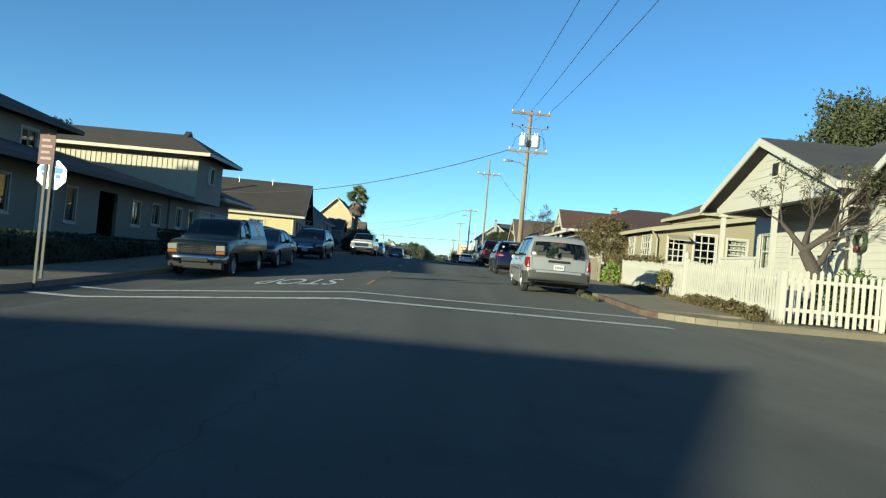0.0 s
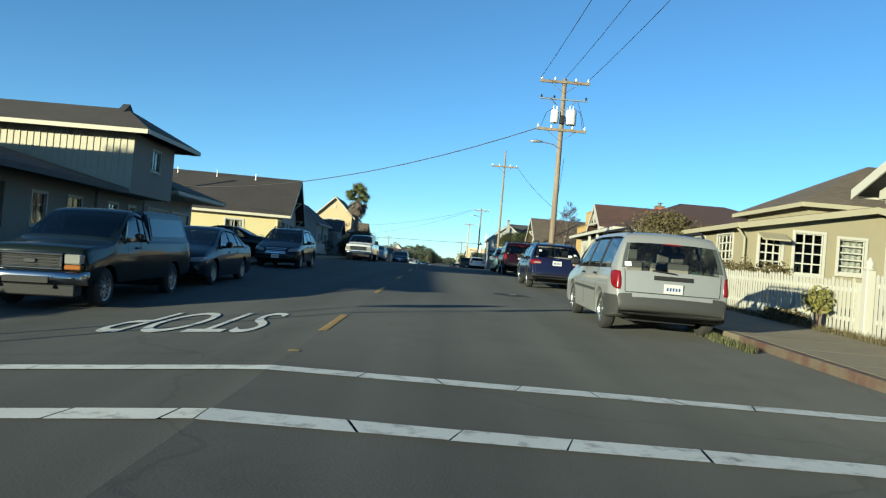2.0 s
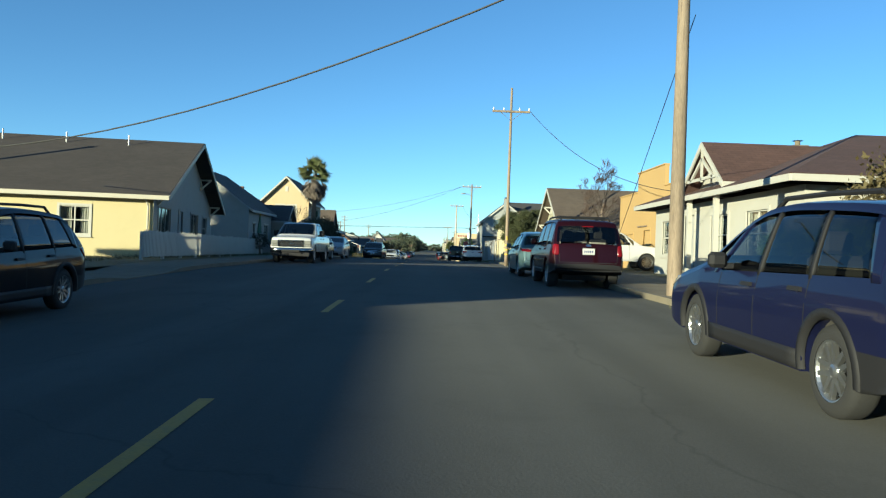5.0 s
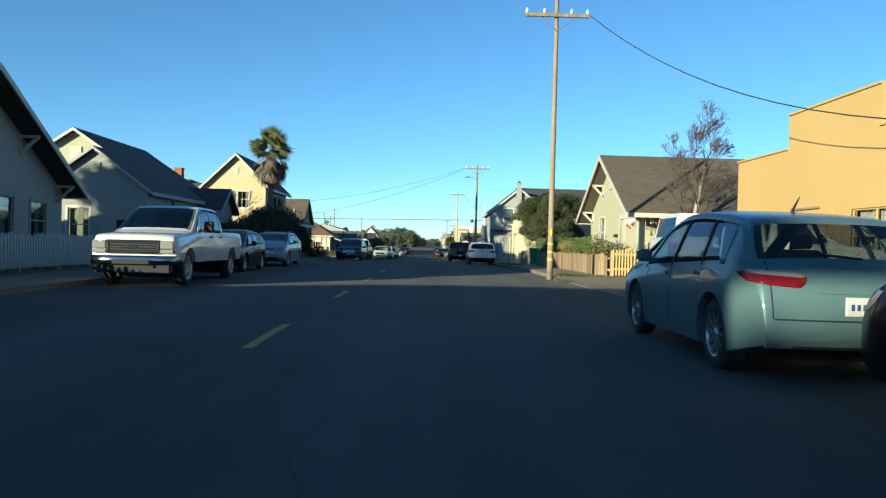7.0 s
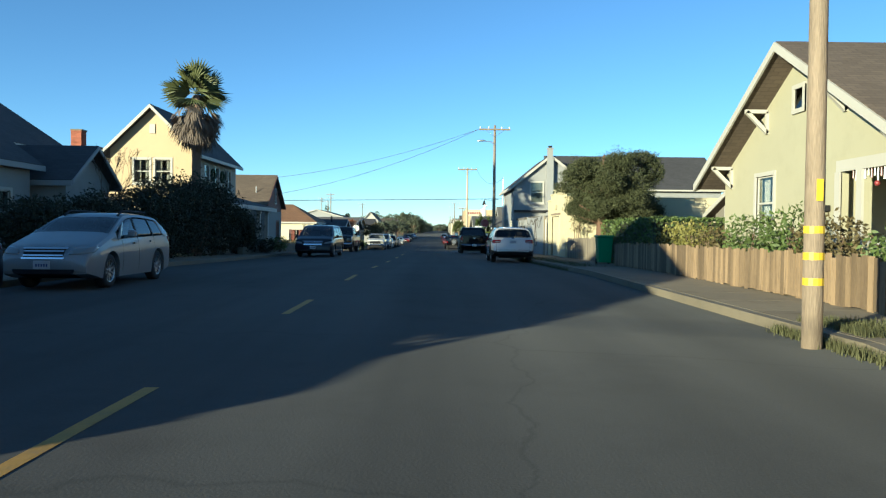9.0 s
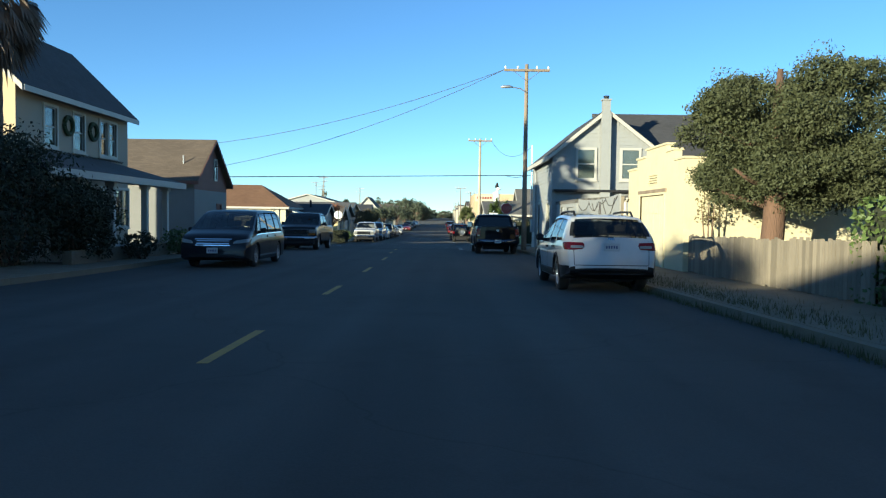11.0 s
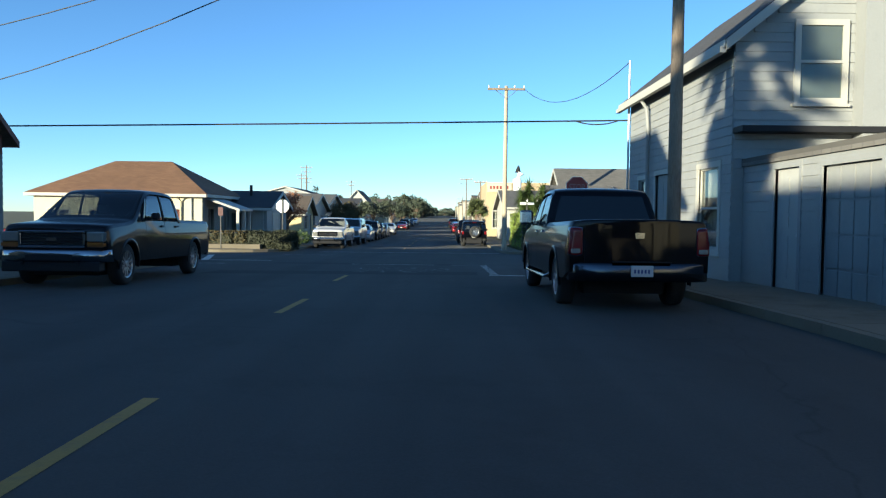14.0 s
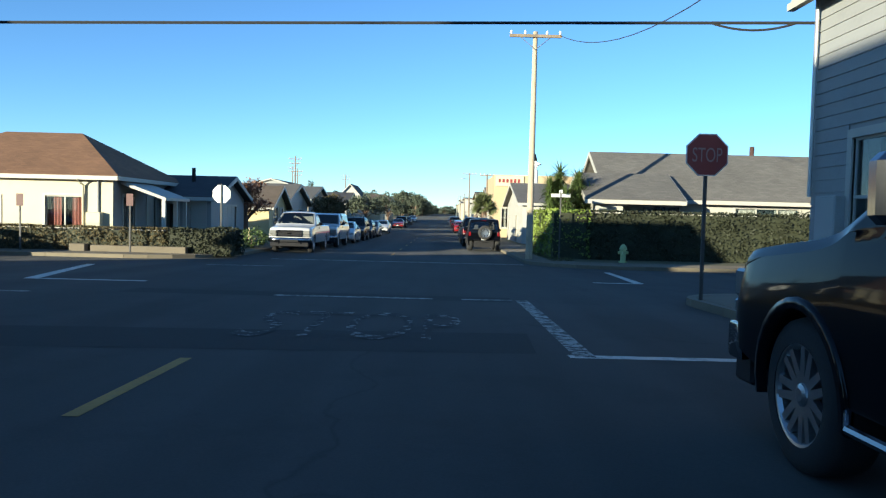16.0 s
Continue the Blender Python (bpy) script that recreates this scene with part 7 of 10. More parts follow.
    if rear:
        zz = sorted(z for y, z in s_.line if rear[0] - 0.02 <= y <= rear[1] + 0.02)
        z0, z1 = zz[0], zz[-1]
        gl = part("rear_window", screen_mesh(s_, half, (rear[1] - 0.05, rear[0] + 0.05), roof_w), "autoglass_dark" if dark_from else glass, c, "", True)
        gl.visible_shadow = False
        part("wiper", tube(bmesh.new(), [(0.02, -Lr + (rear[0] + Lr) * 0.5 - 0.06, z0 + 0.02), (-0.36, -Lr + (rear[0] + Lr) * 0.6 - 0.05, z0 + 0.05)], 0.011, 5), "dark", c)
        if high_lamp:
            part("brake_light", s_.patch([(-0.15, -Lr, z1 + 0.025), (0.15, -Lr, z1 + 0.025), (0.14, -Lr, z1 + 0.045), (-0.14, -Lr, z1 + 0.045)], (0, -1, 0.1), 0.012, 4, 1, 0.02), "lamp_red", c)
    if aerial:
        ya = yr[0] + 0.1
        part("aerial", tube(bmesh.new(), [(0, ya, lerp_list(s_.line, ya) - 0.02), (0, ya - 0.02, lerp_list(s_.line, ya) + 0.05), (0, ya - 0.14, lerp_list(s_.line, ya) + 0.16)], [0.035, 0.014, 0.006], 6), "dark", c)
    # inside
    yi0, yi1 = yb[0] - 0.02, yb[-1] - 0.1
    zi = min(zbelt(yi0), zbelt(yi1))
    part("lining", box(-half * 0.86, half * 0.86, yi0, yi1, sill + 0.1, zi - 0.1), "interior", c)
    for yy in (yb[-1] - 1.35, yb[-1] - 2.25, yb[-1] - 3.1):
        if yy < yb[0] + 0.15:
            continue
        for s in (-1, 1):
            sm = bx(bmesh.new(), s * half * 0.42 - 0.23, s * half * 0.42 + 0.23, yy, yy + 0.13, zi - 0.1, zbelt(yy) + 0.16, 0.04)
            bx(sm, s * half * 0.42 - 0.12, s * half * 0.42 + 0.12, yy + 0.01, yy + 0.09, zbelt(yy) + 0.17, min(H - 0.22, zbelt(yy) + 0.36), 0.03)
            part("seat", sm, "seat", c)
    part("steering_wheel", tube(bmesh.new(), [(-half * 0.42 + 0.18 * math.cos(t * math.pi / 6), yb[-1] - 0.85 + 0.05 * math.sin(t * math.pi / 6), zi + 0.02 + 0.17 * math.sin(t * math.pi / 6)) for t in range(13)], 0.015, 5), "dark", c)
    part("dashboard", box(-half * 0.84, half * 0.84, yb[-1] - 0.62, yb[-1] - 0.08, zi - 0.12, zi + 0.01, 0.03), "interior", c)
    # wheels
    tw = 0.21 if wr < 0.36 else 0.26
    tyre, rimm = wheel_meshes(wr, tw, spokes, rim)
    for a in axles:
        for s in (-1, 1):
            w = new("wheel", tyre)
            w.parent = c
            w.matrix_basis = pose(s * (half * 0.985 - tw / 2 - 0.02), a, wr, 0, 0, 0 if s > 0 else 180)
            r_ = new("rim", rimm)
            r_.parent = w
    for a in axles:
        well = bmesh.new()
        bx(well, -half * 0.6, half * 0.6, a - ra * 0.95, a + ra * 0.95, 0.2, min(wr + ra * 0.9, zi - 0.12))
        part("wheel_well", well, "dark", c)
    # lamps, pieces that follow the skin; mirrored
    for s in (-1, 1):
        for nm, ml, quad, d in list(tail) + list(heads):
            part(nm, s_.patch([(x * s * half, y, z) for x, y, z in quad], (d[0] * s, d[1], 0), 0.012 + (d[2] if len(d) > 2 else 0.0), 8, 8, 0.035, 0.15 if name == "pickup_truck" else 0.22), ml, c, "", True)
        yy = yb[-1] - 0.34
        mz = zbelt(yy) + 0.02
        bm_ = bx(bmesh.new(), s * (half * 0.95 + 0.05), s * (half * 0.95 + (0.30 if big_mirror else 0.22)), yy - 0.05, yy + 0.07, mz, mz + (0.27 if big_mirror else 0.15), 0.035)
        bx(bm_, s * half * 0.92, s * (half * 0.95 + 0.07), yy - 0.01, yy + 0.05, mz - 0.01, mz + 0.05, 0.01)
        part("wing_mirror", bm_, mirror or pnt, c, "", True).data.set_sharp_from_angle(angle=radians(35))
        for i in range(n - 1):
            if yb[i + 1] - yb[i] < 0.62 or (not bed and i == 0 and n > 3):
                continue
            y0 = yb[i] + 0.07
            z0 = zbelt(y0) - 0.13
            part("door_handle", s_.patch([(s * half, y0, z0), (s * half, y0 + 0.2, z0), (s * half, y0 + 0.19, z0 + 0.035), (s * half, y0 + 0.01, z0 + 0.035)], (s, 0, 0), 0.03, 3, 1, 0.03), mirror or pnt, c)
        for i in range(1, n):
            yv = yb[i] - (0.12 if i == n - 1 else 0)
            part("door_gap", s_.patch([(s * half, yv - 0.006, sill + 0.1), (s * half, yv + 0.006, sill + 0.1), (s * half, yv + 0.006, zbelt(yv) - 0.02), (s * half, yv - 0.006, zbelt(yv) - 0.02)], (s, 0, 0), 0.0015, 1, 6, 0.003), "dark", c)
        y0, y1 = axles[0] + ra + 0.03, axles[1] - ra - 0.03
        if clad_z:
            part("side_cladding", s_.patch([(s * half, y0, sill + 0.01), (s * half, y1, sill + 0.01), (s * half, y1, clad_z), (s * half, y0, clad_z)], (s, 0, 0), 0.008, 8, 3), clad, c, "", True)
        if trim:
            part("side_trim", s_.patch([(s * half, y0, trim[0]), (s * half, y1, trim[0]), (s * half, y1, trim[0] + 0.05), (s * half, y0, trim[0] + 0.05)], (s, 0, 0), 0.01, 8, 1), trim[1], c)
        if chrome_line:
            for i in range(n - 1):
                ya, yc = yb[i], yb[i + 1]
                part("window_trim", s_.patch([(s * half, ya, zbelt(ya) - 0.034), (s * half, yc, zbelt(yc) - 0.034), (s * half, yc, zbelt(yc) - 0.01), (s * half, ya, zbelt(ya) - 0.01)], (s, 0, 0), 0.006, 6, 1, 0.01), "chrome", c, "chrome strip below the window")
        if rails:
            xr = s * half * roof_w * 0.86
            zt = lambda y: edge(y) + 0.085
            ya, yc = yr[0] + 0.05, yr[-1] - 0.1
            part("roof_rail", tube(bmesh.new(), [(xr, ya, zt(ya) - 0.01), (xr, ya + 0.14, zt(ya + 0.2) + 0.06), (xr, (ya + yc) / 2, H + 0.055), (xr, yc - 0.2, zt(yc - 0.2) + 0.055), (xr, yc, zt(yc) - 0.01)], 0.024, 6), "dark", c)
    if rails == "bars":
        for yy in (yr[0] + 0.55, yr[-1] - 0.7):
            part("cross_bar", box(-half * roof_w * 0.9, half * roof_w * 0.9, yy - 0.045, yy + 0.045, H + 0.045, H + 0.085, 0.012), "dark", c)
    # front
    if truck_front:
        z0, z1, zb_, amber, chrome = truck_front
        ml, wg = "chrome_dull" if chrome else "dark", half * 0.60
        skin = s_.tree.ray_cast(Vector((0, 5, (z0 + z1) / 2)), Vector((0, -1, 0)))[0]
        Lg = max(Lf, skin.y if skin else Lf) + 0.012
        fm = bmesh.new()
        for q in ((-wg, wg, z1 - 0.045, z1), (-wg, wg, z0, z0 + 0.04), (-wg, -wg + 0.05, z0 + 0.04, z1 - 0.045), (wg - 0.05, wg, z0 + 0.04, z1 - 0.045)):
            bx(fm, q[0], q[1], Lg - 0.06, Lg + 0.05, q[2], q[3], 0.012)
        gr = part("grille", fm, ml, c, "chrome grille surround" if chrome else "")
        part("grille_back", box(-wg + 0.04, wg - 0.04, Lg - 0.06, Lg + 0.012, z0 + 0.03, z1 - 0.03), "dark", gr)
        for j in range(4):
            zk = z0 + 0.04 + (z1 - z0 - 0.085) * (j + 0.5) / 4
            part("grille_bar", box(-wg + 0.05, wg - 0.05, Lg + 0.012, Lg + 0.034, zk - 0.009, zk + 0.009, 0.005), "chrome_dull" if chrome else "cladding", gr)
        part("badge", box(-0.1, 0.1, Lg + 0.034, Lg + 0.048, (z0 + z1) / 2 - 0.04, (z0 + z1) / 2 + 0.04, 0.01), "chrome_dull", gr)
        for s in (-1, 1):
            xa, xb = sorted((s * (wg + 0.015), s * half * 0.93))
            zl = z0 + (z1 - z0) * 0.36
            part("headlight", box(xa, xb, Lf - 0.2, Lg + 0.02, zl, z1 - 0.015, 0.02), "lamp_clear", c)
            part("indicator", box(xa, xb, Lf - 0.2, Lg + 0.015, z0 + 0.01, zl - 0.012, 0.015), "lamp_amber" if amber else "lamp_clear", c)
        fb = part("front_bumper", rounded_bar(half * 0.99, Lf + 0.1, 0.16, zb_ - 0.1, zb_ + 0.12, 1), "chrome_dull" if chrome else "dark", c, "", True)
        part("lower_intake", box(-half * 0.42, half * 0.42, Lf + 0.17, Lf + 0.192, zb_ - 0.075, zb_ + 0.035, 0.006), "dark", fb)
        for s in (-1, 1):
            part("tow_hook", box(s * half * 0.5 - 0.03, s * half * 0.5 + 0.03, Lf + 0.1, Lf + 0.2, zb_ - 0.15, zb_ - 0.1, 0.01), "dark", fb)
        part("valance", box(-half * 0.88, half * 0.88, Lf - 0.12, Lf + 0.14, zb_ - 0.28, zb_ - 0.09, 0.02), "dark", c, "black plastic valance")
    if grille:
        z0, z1, w, ml, nbar = grille
        gq = [(-half * w, Lf, z0), (half * w, Lf, z0), (half * w * 1.05, Lf, z1), (-half * w * 1.05, Lf, z1)]
        gr = part("grille", s_.patch(gq, (0, 1, 0), 0.004, 8, 3), "dark", c)
        for k in range(nbar):
            zk = z0 + (z1 - z0) * (k + 0.5) / nbar
            hk = (z1 - z0) / nbar * (0.11 if bed else 0.16)
            part("grille_bar", s_.patch([(-half * w, Lf, zk - hk), (half * w, Lf, zk - hk), (half * w, Lf, zk + hk), (-half * w, Lf, zk + hk)], (0, 1, 0), 0.018, 8, 1), ml, gr)
        for q in ([(-w - 0.03, z0 - 0.03), (w + 0.03, z0 - 0.03), (w + 0.03, z0), (-w - 0.03, z0)], [(-w - 0.06, z1), (w + 0.06, z1), (w + 0.06, z1 + 0.03), (-w - 0.06, z1 + 0.03)]):
            part("grille_frame", s_.patch([(half * x, Lf, z) for x, z in q], (0, 1, 0), 0.02, 8, 1), ml, gr)
    if intake:
        part("air_intake", s_.patch([(-half * 0.6, Lf, sill + 0.05), (half * 0.6, Lf, sill + 0.05), (half * 0.66, Lf, sill + 0.2), (-half * 0.66, Lf, sill + 0.2)], (0, 1, 0), 0.004, 8, 2), "dark", c)
    for sgn, zz in ((1, front_plate_z), (-1, plate_z)):
        if not zz:
            continue
        base = s_.tree.ray_cast(Vector((0, sgn * 4, zz)), Vector((0, -sgn, 0)))[0]
        yy = base.y if base else sgn * Lf
        ext = (0.19 if bed else 0.03) if sgn < 0 else (0.21 if truck_front else 0.022)
        pp = part("number_plate", box(-0.153, 0.153, *sorted((yy, yy + sgn * ext)), zz - 0.078, zz + 0.078, 0.006), "plate", c)
        for k in range(5 if step < 0.1 else 0):
            part("plate_bar", box(-0.115 + k * 0.048, -0.088 + k * 0.048, *sorted((yy + sgn * (ext - 0.004), yy + sgn * (ext + 0.003))), zz - 0.03, zz + 0.022), "bar", pp)
    if bumper and not truck_front:
        z0, z1 = bumper_z
        part("front_bumper", s_.patch([(-half * 0.85, Lf - 0.05, z1 - 0.2 if bed else sill + 0.06), (half * 0.85, Lf - 0.05, z1 - 0.2 if bed else sill + 0.06), (half * 0.85, Lf - 0.05, z1), (-half * 0.85, Lf - 0.05, z1)], (0, 1, 0), 0.006, 12, 3), bumper, c, "", True)
    if strip:
        z0, z1, w, ml = strip
        part("tailgate_strip", s_.patch([(-half * w, -Lr, z0), (half * w, -Lr, z0), (half * w, -Lr, z1), (-half * w, -Lr, z1)], (0, -1, 0), 0.016, 8, 2, 0.03), ml, c)
    if not bed and not spare:
        zlo = (bumper_z[0] or 0.5) + 0.05
        gz = zbelt(-Lr + 0.2)
        for s in (-1, 1):
            part("tailgate_gap", s_.patch([(s * half * 0.77, -Lr, zlo), (s * half * 0.782, -Lr, zlo), (s * half * 0.80, -Lr, gz), (s * half * 0.788, -Lr, gz)], (0, -1, 0), 0.0015, 1, 8, 0.003), "dark", c)
        part("tailgate_gap", s_.patch([(-half * 0.77, -Lr, zlo - 0.008), (half * 0.77, -Lr, zlo - 0.008), (half * 0.77, -Lr, zlo + 0.006), (-half * 0.77, -Lr, zlo + 0.006)], (0, -1, 0), 0.002, 8, 1, 0.003), "dark", c)
        if badge:
            part("badge", s_.patch([(-0.06, -Lr, plate_z + 0.13), (0.06, -Lr, plate_z + 0.13), (0.06, -Lr, plate_z + 0.18), (-0.06, -Lr, plate_z + 0.18)], (0, -1, 0), 0.008, 2, 2), "chrome", c)
    for x, z, w, h, ml in stickers:
        part("sticker", s_.patch([(x - w, -Lr, z - h), (x + w, -Lr, z - h), (x + w * 0.8, -Lr, z + h), (x - w, -Lr, z + h)], (0, -1, 0), 0.006, 2, 2, 0.003), ml, c)
    if flare:
        for a in axles:
            for s in (-1, 1):
                fm = bmesh.new()
                prev = None
                for i in range(17):
                    t = math.pi * (i / 16 * 1.1 - 0.05)
                    q = []
                    for off, rr_ in ((-0.03, ra - 0.012), (0.02, ra), (0.012, ra + 0.055), (-0.01, ra + 0.06)):
                        yq, zq = a - rr_ * math.cos(t), wr + rr_ * math.sin(t)
                        q.append(fm.verts.new((s * (s_.x(zq, yq) + off), s_.yy(half, yq), zq)))
                    if prev:
                        for k in range(3):
                            fm.faces.new((prev[k], q[k], q[k + 1], prev[k + 1]))
                    prev = q
                part("wheel_arch", fm, flare, c, "", True)
    if side_step:
        for s in (-1, 1):
            part("side_step", tube(bmesh.new(), [(s * (half - 0.06), axles[0] + ra, sill + 0.02), (s * (half + 0.05), axles[0] + ra + 0.2, sill - 0.06), (s * (half + 0.05), axles[1] - ra - 0.2, sill - 0.06), (s * (half - 0.06), axles[1] - ra, sill + 0.02)], 0.024, 8), "chrome_dull", c, "chrome side step")
    if bed:
        y0, y1, zf = bed
        zr_ = zbelt((y0 + y1) / 2) - 0.0
        xw = half * 0.8
        ib = bmesh.new()
        for q in (((-xw, y0, zf), (xw, y0, zf), (xw, y1, zf), (-xw, y1, zf)), ((-xw, y0, zf), (-xw, y1, zf), (-xw, y1, zr_), (-xw, y0, zr_)), ((xw, y1, zf), (xw, y0, zf), (xw, y0, zr_), (xw, y1, zr_)), ((xw, y0, zf), (-xw, y0, zf), (-xw, y0, zr_), (xw, y0, zr_)), ((-xw, y1, zf), (xw, y1, zf), (xw, y1, zr_), (-xw, y1, zr_))):
            ib.faces.new([ib.verts.new(p) for p in q])
        part("truck_bed", ib, "dark", c)
        tg = part("tailgate", s_.patch([(-half * 0.76, -Lr, zf - 0.05), (half * 0.76, -Lr, zf - 0.05), (half * 0.76, -Lr, zr_ - 0.03), (-half * 0.76, -Lr, zr_ - 0.03)], (0, -1, 0), 0.012, 8, 4, 0.02), pnt, c)
        part("tailgate_badge", s_.patch([(-0.06, -Lr, zr_ - 0.21), (0.06, -Lr, zr_ - 0.21), (0.07, -Lr, zr_ - 0.13), (-0.07, -Lr, zr_ - 0.13)], (0, -1, 0), 0.02, 2, 2, 0.02), "chrome_dull", tg)
        cy = yb[0] + 0.0
        cw = part("cab_window", prism(bmesh.new(), [(-half * 0.82, cy - 0.16, zbelt(cy) + 0.06), (half * 0.82, cy - 0.16, zbelt(cy) + 0.06), (half * 0.70, cy - 0.04, H - 0.15), (-half * 0.70, cy - 0.04, H - 0.15)], (0, 0.012, 0)), "autoglass_dark", c)
        ch = part("rear_bumper_bar", rounded_bar(half * 0.96, -Lr - 0.09, 0.13, 0.44, 0.70, -1), "chrome_dark" if bumper == "chrome" else "dark", c, "", True)
        part("rear_step", box(-half * 0.4, half * 0.4, -Lr - 0.2, -Lr - 0.08, 0.705, 0.722, 0.006), "dark", c)
    if shell:
        y0, y1, sz, ml = shell
        z0 = zbelt((y0 + y1) / 2) + 0.005
        xs0, xs1 = half * 0.93, half * 0.77
        sh = bmesh.new()
        v = [sh.verts.new(q) for q in ((-xs0, y0, z0), (xs0, y0, z0), (xs0, y1, z0), (-xs0, y1, z0), (-xs1, y0 + 0.12, sz), (xs1, y0 + 0.12, sz), (xs1, y1 - 0.04, sz), (-xs1, y1 - 0.04, sz))]
        for f in ((4, 5, 6, 7), (0, 1, 5, 4), (1, 2, 6, 5), (2, 3, 7, 6), (3, 0, 4, 7)):
            sh.faces.new([v[i] for i in f])
        bmesh.ops.bevel(sh, geom=sh.edges[:], offset=0.06, segments=3, affect="EDGES")
        st = part("camper_shell", sh, ml, c, "canopy over the truck bed", True)
        st.data.set_sharp_from_angle(angle=radians(30))
        for s in (-1, 1):
            kx = lambda z: s * (xs0 + (xs1 - xs0) * (z - z0) / (sz - z0) + 0.004)
            za, zb_ = z0 + 0.1, sz - 0.13
            part("shell_window", prism(bmesh.new(), [(kx(za), y0 + 0.22, za), (kx(za), y1 - 0.15, za), (kx(zb_), y1 - 0.17, zb_), (kx(zb_), y0 + 0.3, zb_)], (s * 0.006, 0, 0)), "autoglass_dark", st)
        ky = lambda z: y0 + 0.12 * (z - z0) / (sz - z0) - 0.004
        part("shell_rear_window", prism(bmesh.new(), [(-xs1 * 0.9, ky(z0 + 0.08), z0 + 0.08), (xs1 * 0.9, ky(z0 + 0.08), z0 + 0.08), (xs1 * 0.84, ky(sz - 0.1), sz - 0.1), (-xs1 * 0.84, ky(sz - 0.1), sz - 0.1)], (0, -0.006, 0)), "autoglass_dark", st)
    if spare:
        sp = new("spare_wheel", tyre)
        sp.parent = c
        sp.matrix_basis = pose(0.05, -Lr - 0.12, 1.05, 0, 0, -90)
        r_ = new("rim", rimm)
        r_.parent = sp
    return c


def rounded_bar(hw, y, d, z0, z1, sgn):
    """A bumper bar across the car, swept back at its ends; sgn: +1 in front, -1 behind."""
    bb = bmesh.new()
    rows = []
    for k in range(15):
        u = k / 14 * 2 - 1
        yo = y - sgn * 0.2 * abs(u) ** 5
        rows.append([bb.verts.new((hw * u, yo + sgn * e * d, z0 + (z1 - z0) * f)) for e, f in ((-0.9, 0.0), (0.3, 0.0), (0.5, 0.12), (0.5, 0.85), (0.3, 1.0), (-0.9, 1.0))])
    for a, b in zip(rows, rows[1:]):
        for k in range(5):
            bb.faces.new((a[k], b[k], b[k + 1], a[k + 1]))
    for r in (rows[0], rows[-1]):
        bb.faces.new(r)
    return bb


def screen_mesh(s_, half, screen, roof_w):
    """The windscreen, laid along the skin between cowl and roof."""
    gm = bmesh.new()
    rows = []
    st = [(y, z) for y, z in s_.line if screen[1] - 0.05 <= y <= screen[0] + 0.05]
    for y, z in st:
        xe = s_.x(z, y) * 0.94
        rows.append([gm.verts.new((xe * u / 6, s_.yy(xe * u / 6, y), z - 0.004 + 0.022 * (1 - (0.94 * u / 6) ** 2))) for u in range(-6, 7)])
    for a, b in zip(rows, rows[1:]):
        for k in range(12):
            gm.faces.new((a[k], a[k + 1], b[k + 1], b[k]))
    return gm


PAINT = {n: paint("paint_" + n, *a) for n, a in {
    "silver": ((0.235, 0.24, 0.24), 0.2, 0.4, 0.6), "navy": ((0.008, 0.010, 0.035), 0.05, 0.3, 0.45), "maroon": ((0.014, 0.003, 0.006), 0.1, 0.35, 0.35), "teal": ((0.085, 0.14, 0.15), 0.1, 0.4, 0.5),
    "white": ((0.48, 0.48, 0.47),), "black": ((0.0025, 0.003, 0.005), 0.0, 0.3, 0.4), "green": ((0.007, 0.011, 0.010), 0.05, 0.3, 0.45), "bluegrey": ((0.010, 0.013, 0.022), 0.05, 0.35, 0.45),
    "charcoal": ((0.008, 0.008, 0.010), 0.05, 0.3, 0.45), "grey": ((0.018, 0.018, 0.022), 0.05, 0.35, 0.45), "red": ((0.2, 0.012, 0.012), 0.1, 0.3)}.items()}


def incline(y):
    return math.degrees(math.atan2(g(y + 1.4) - g(y - 1.4), 2.8))


def spot(x, y, away=True):
    """A place at the kerb, facing along the street (away) or against it."""
    tilt = math.degrees(math.atan2(gx(x - 0.8, y) - gx(x + 0.8, y), 1.6))
    return pose(x, y, gx(x, y), incline(y), tilt, 0) @ pose(0, 0, 0, 0, 0, 0 if away else 180)



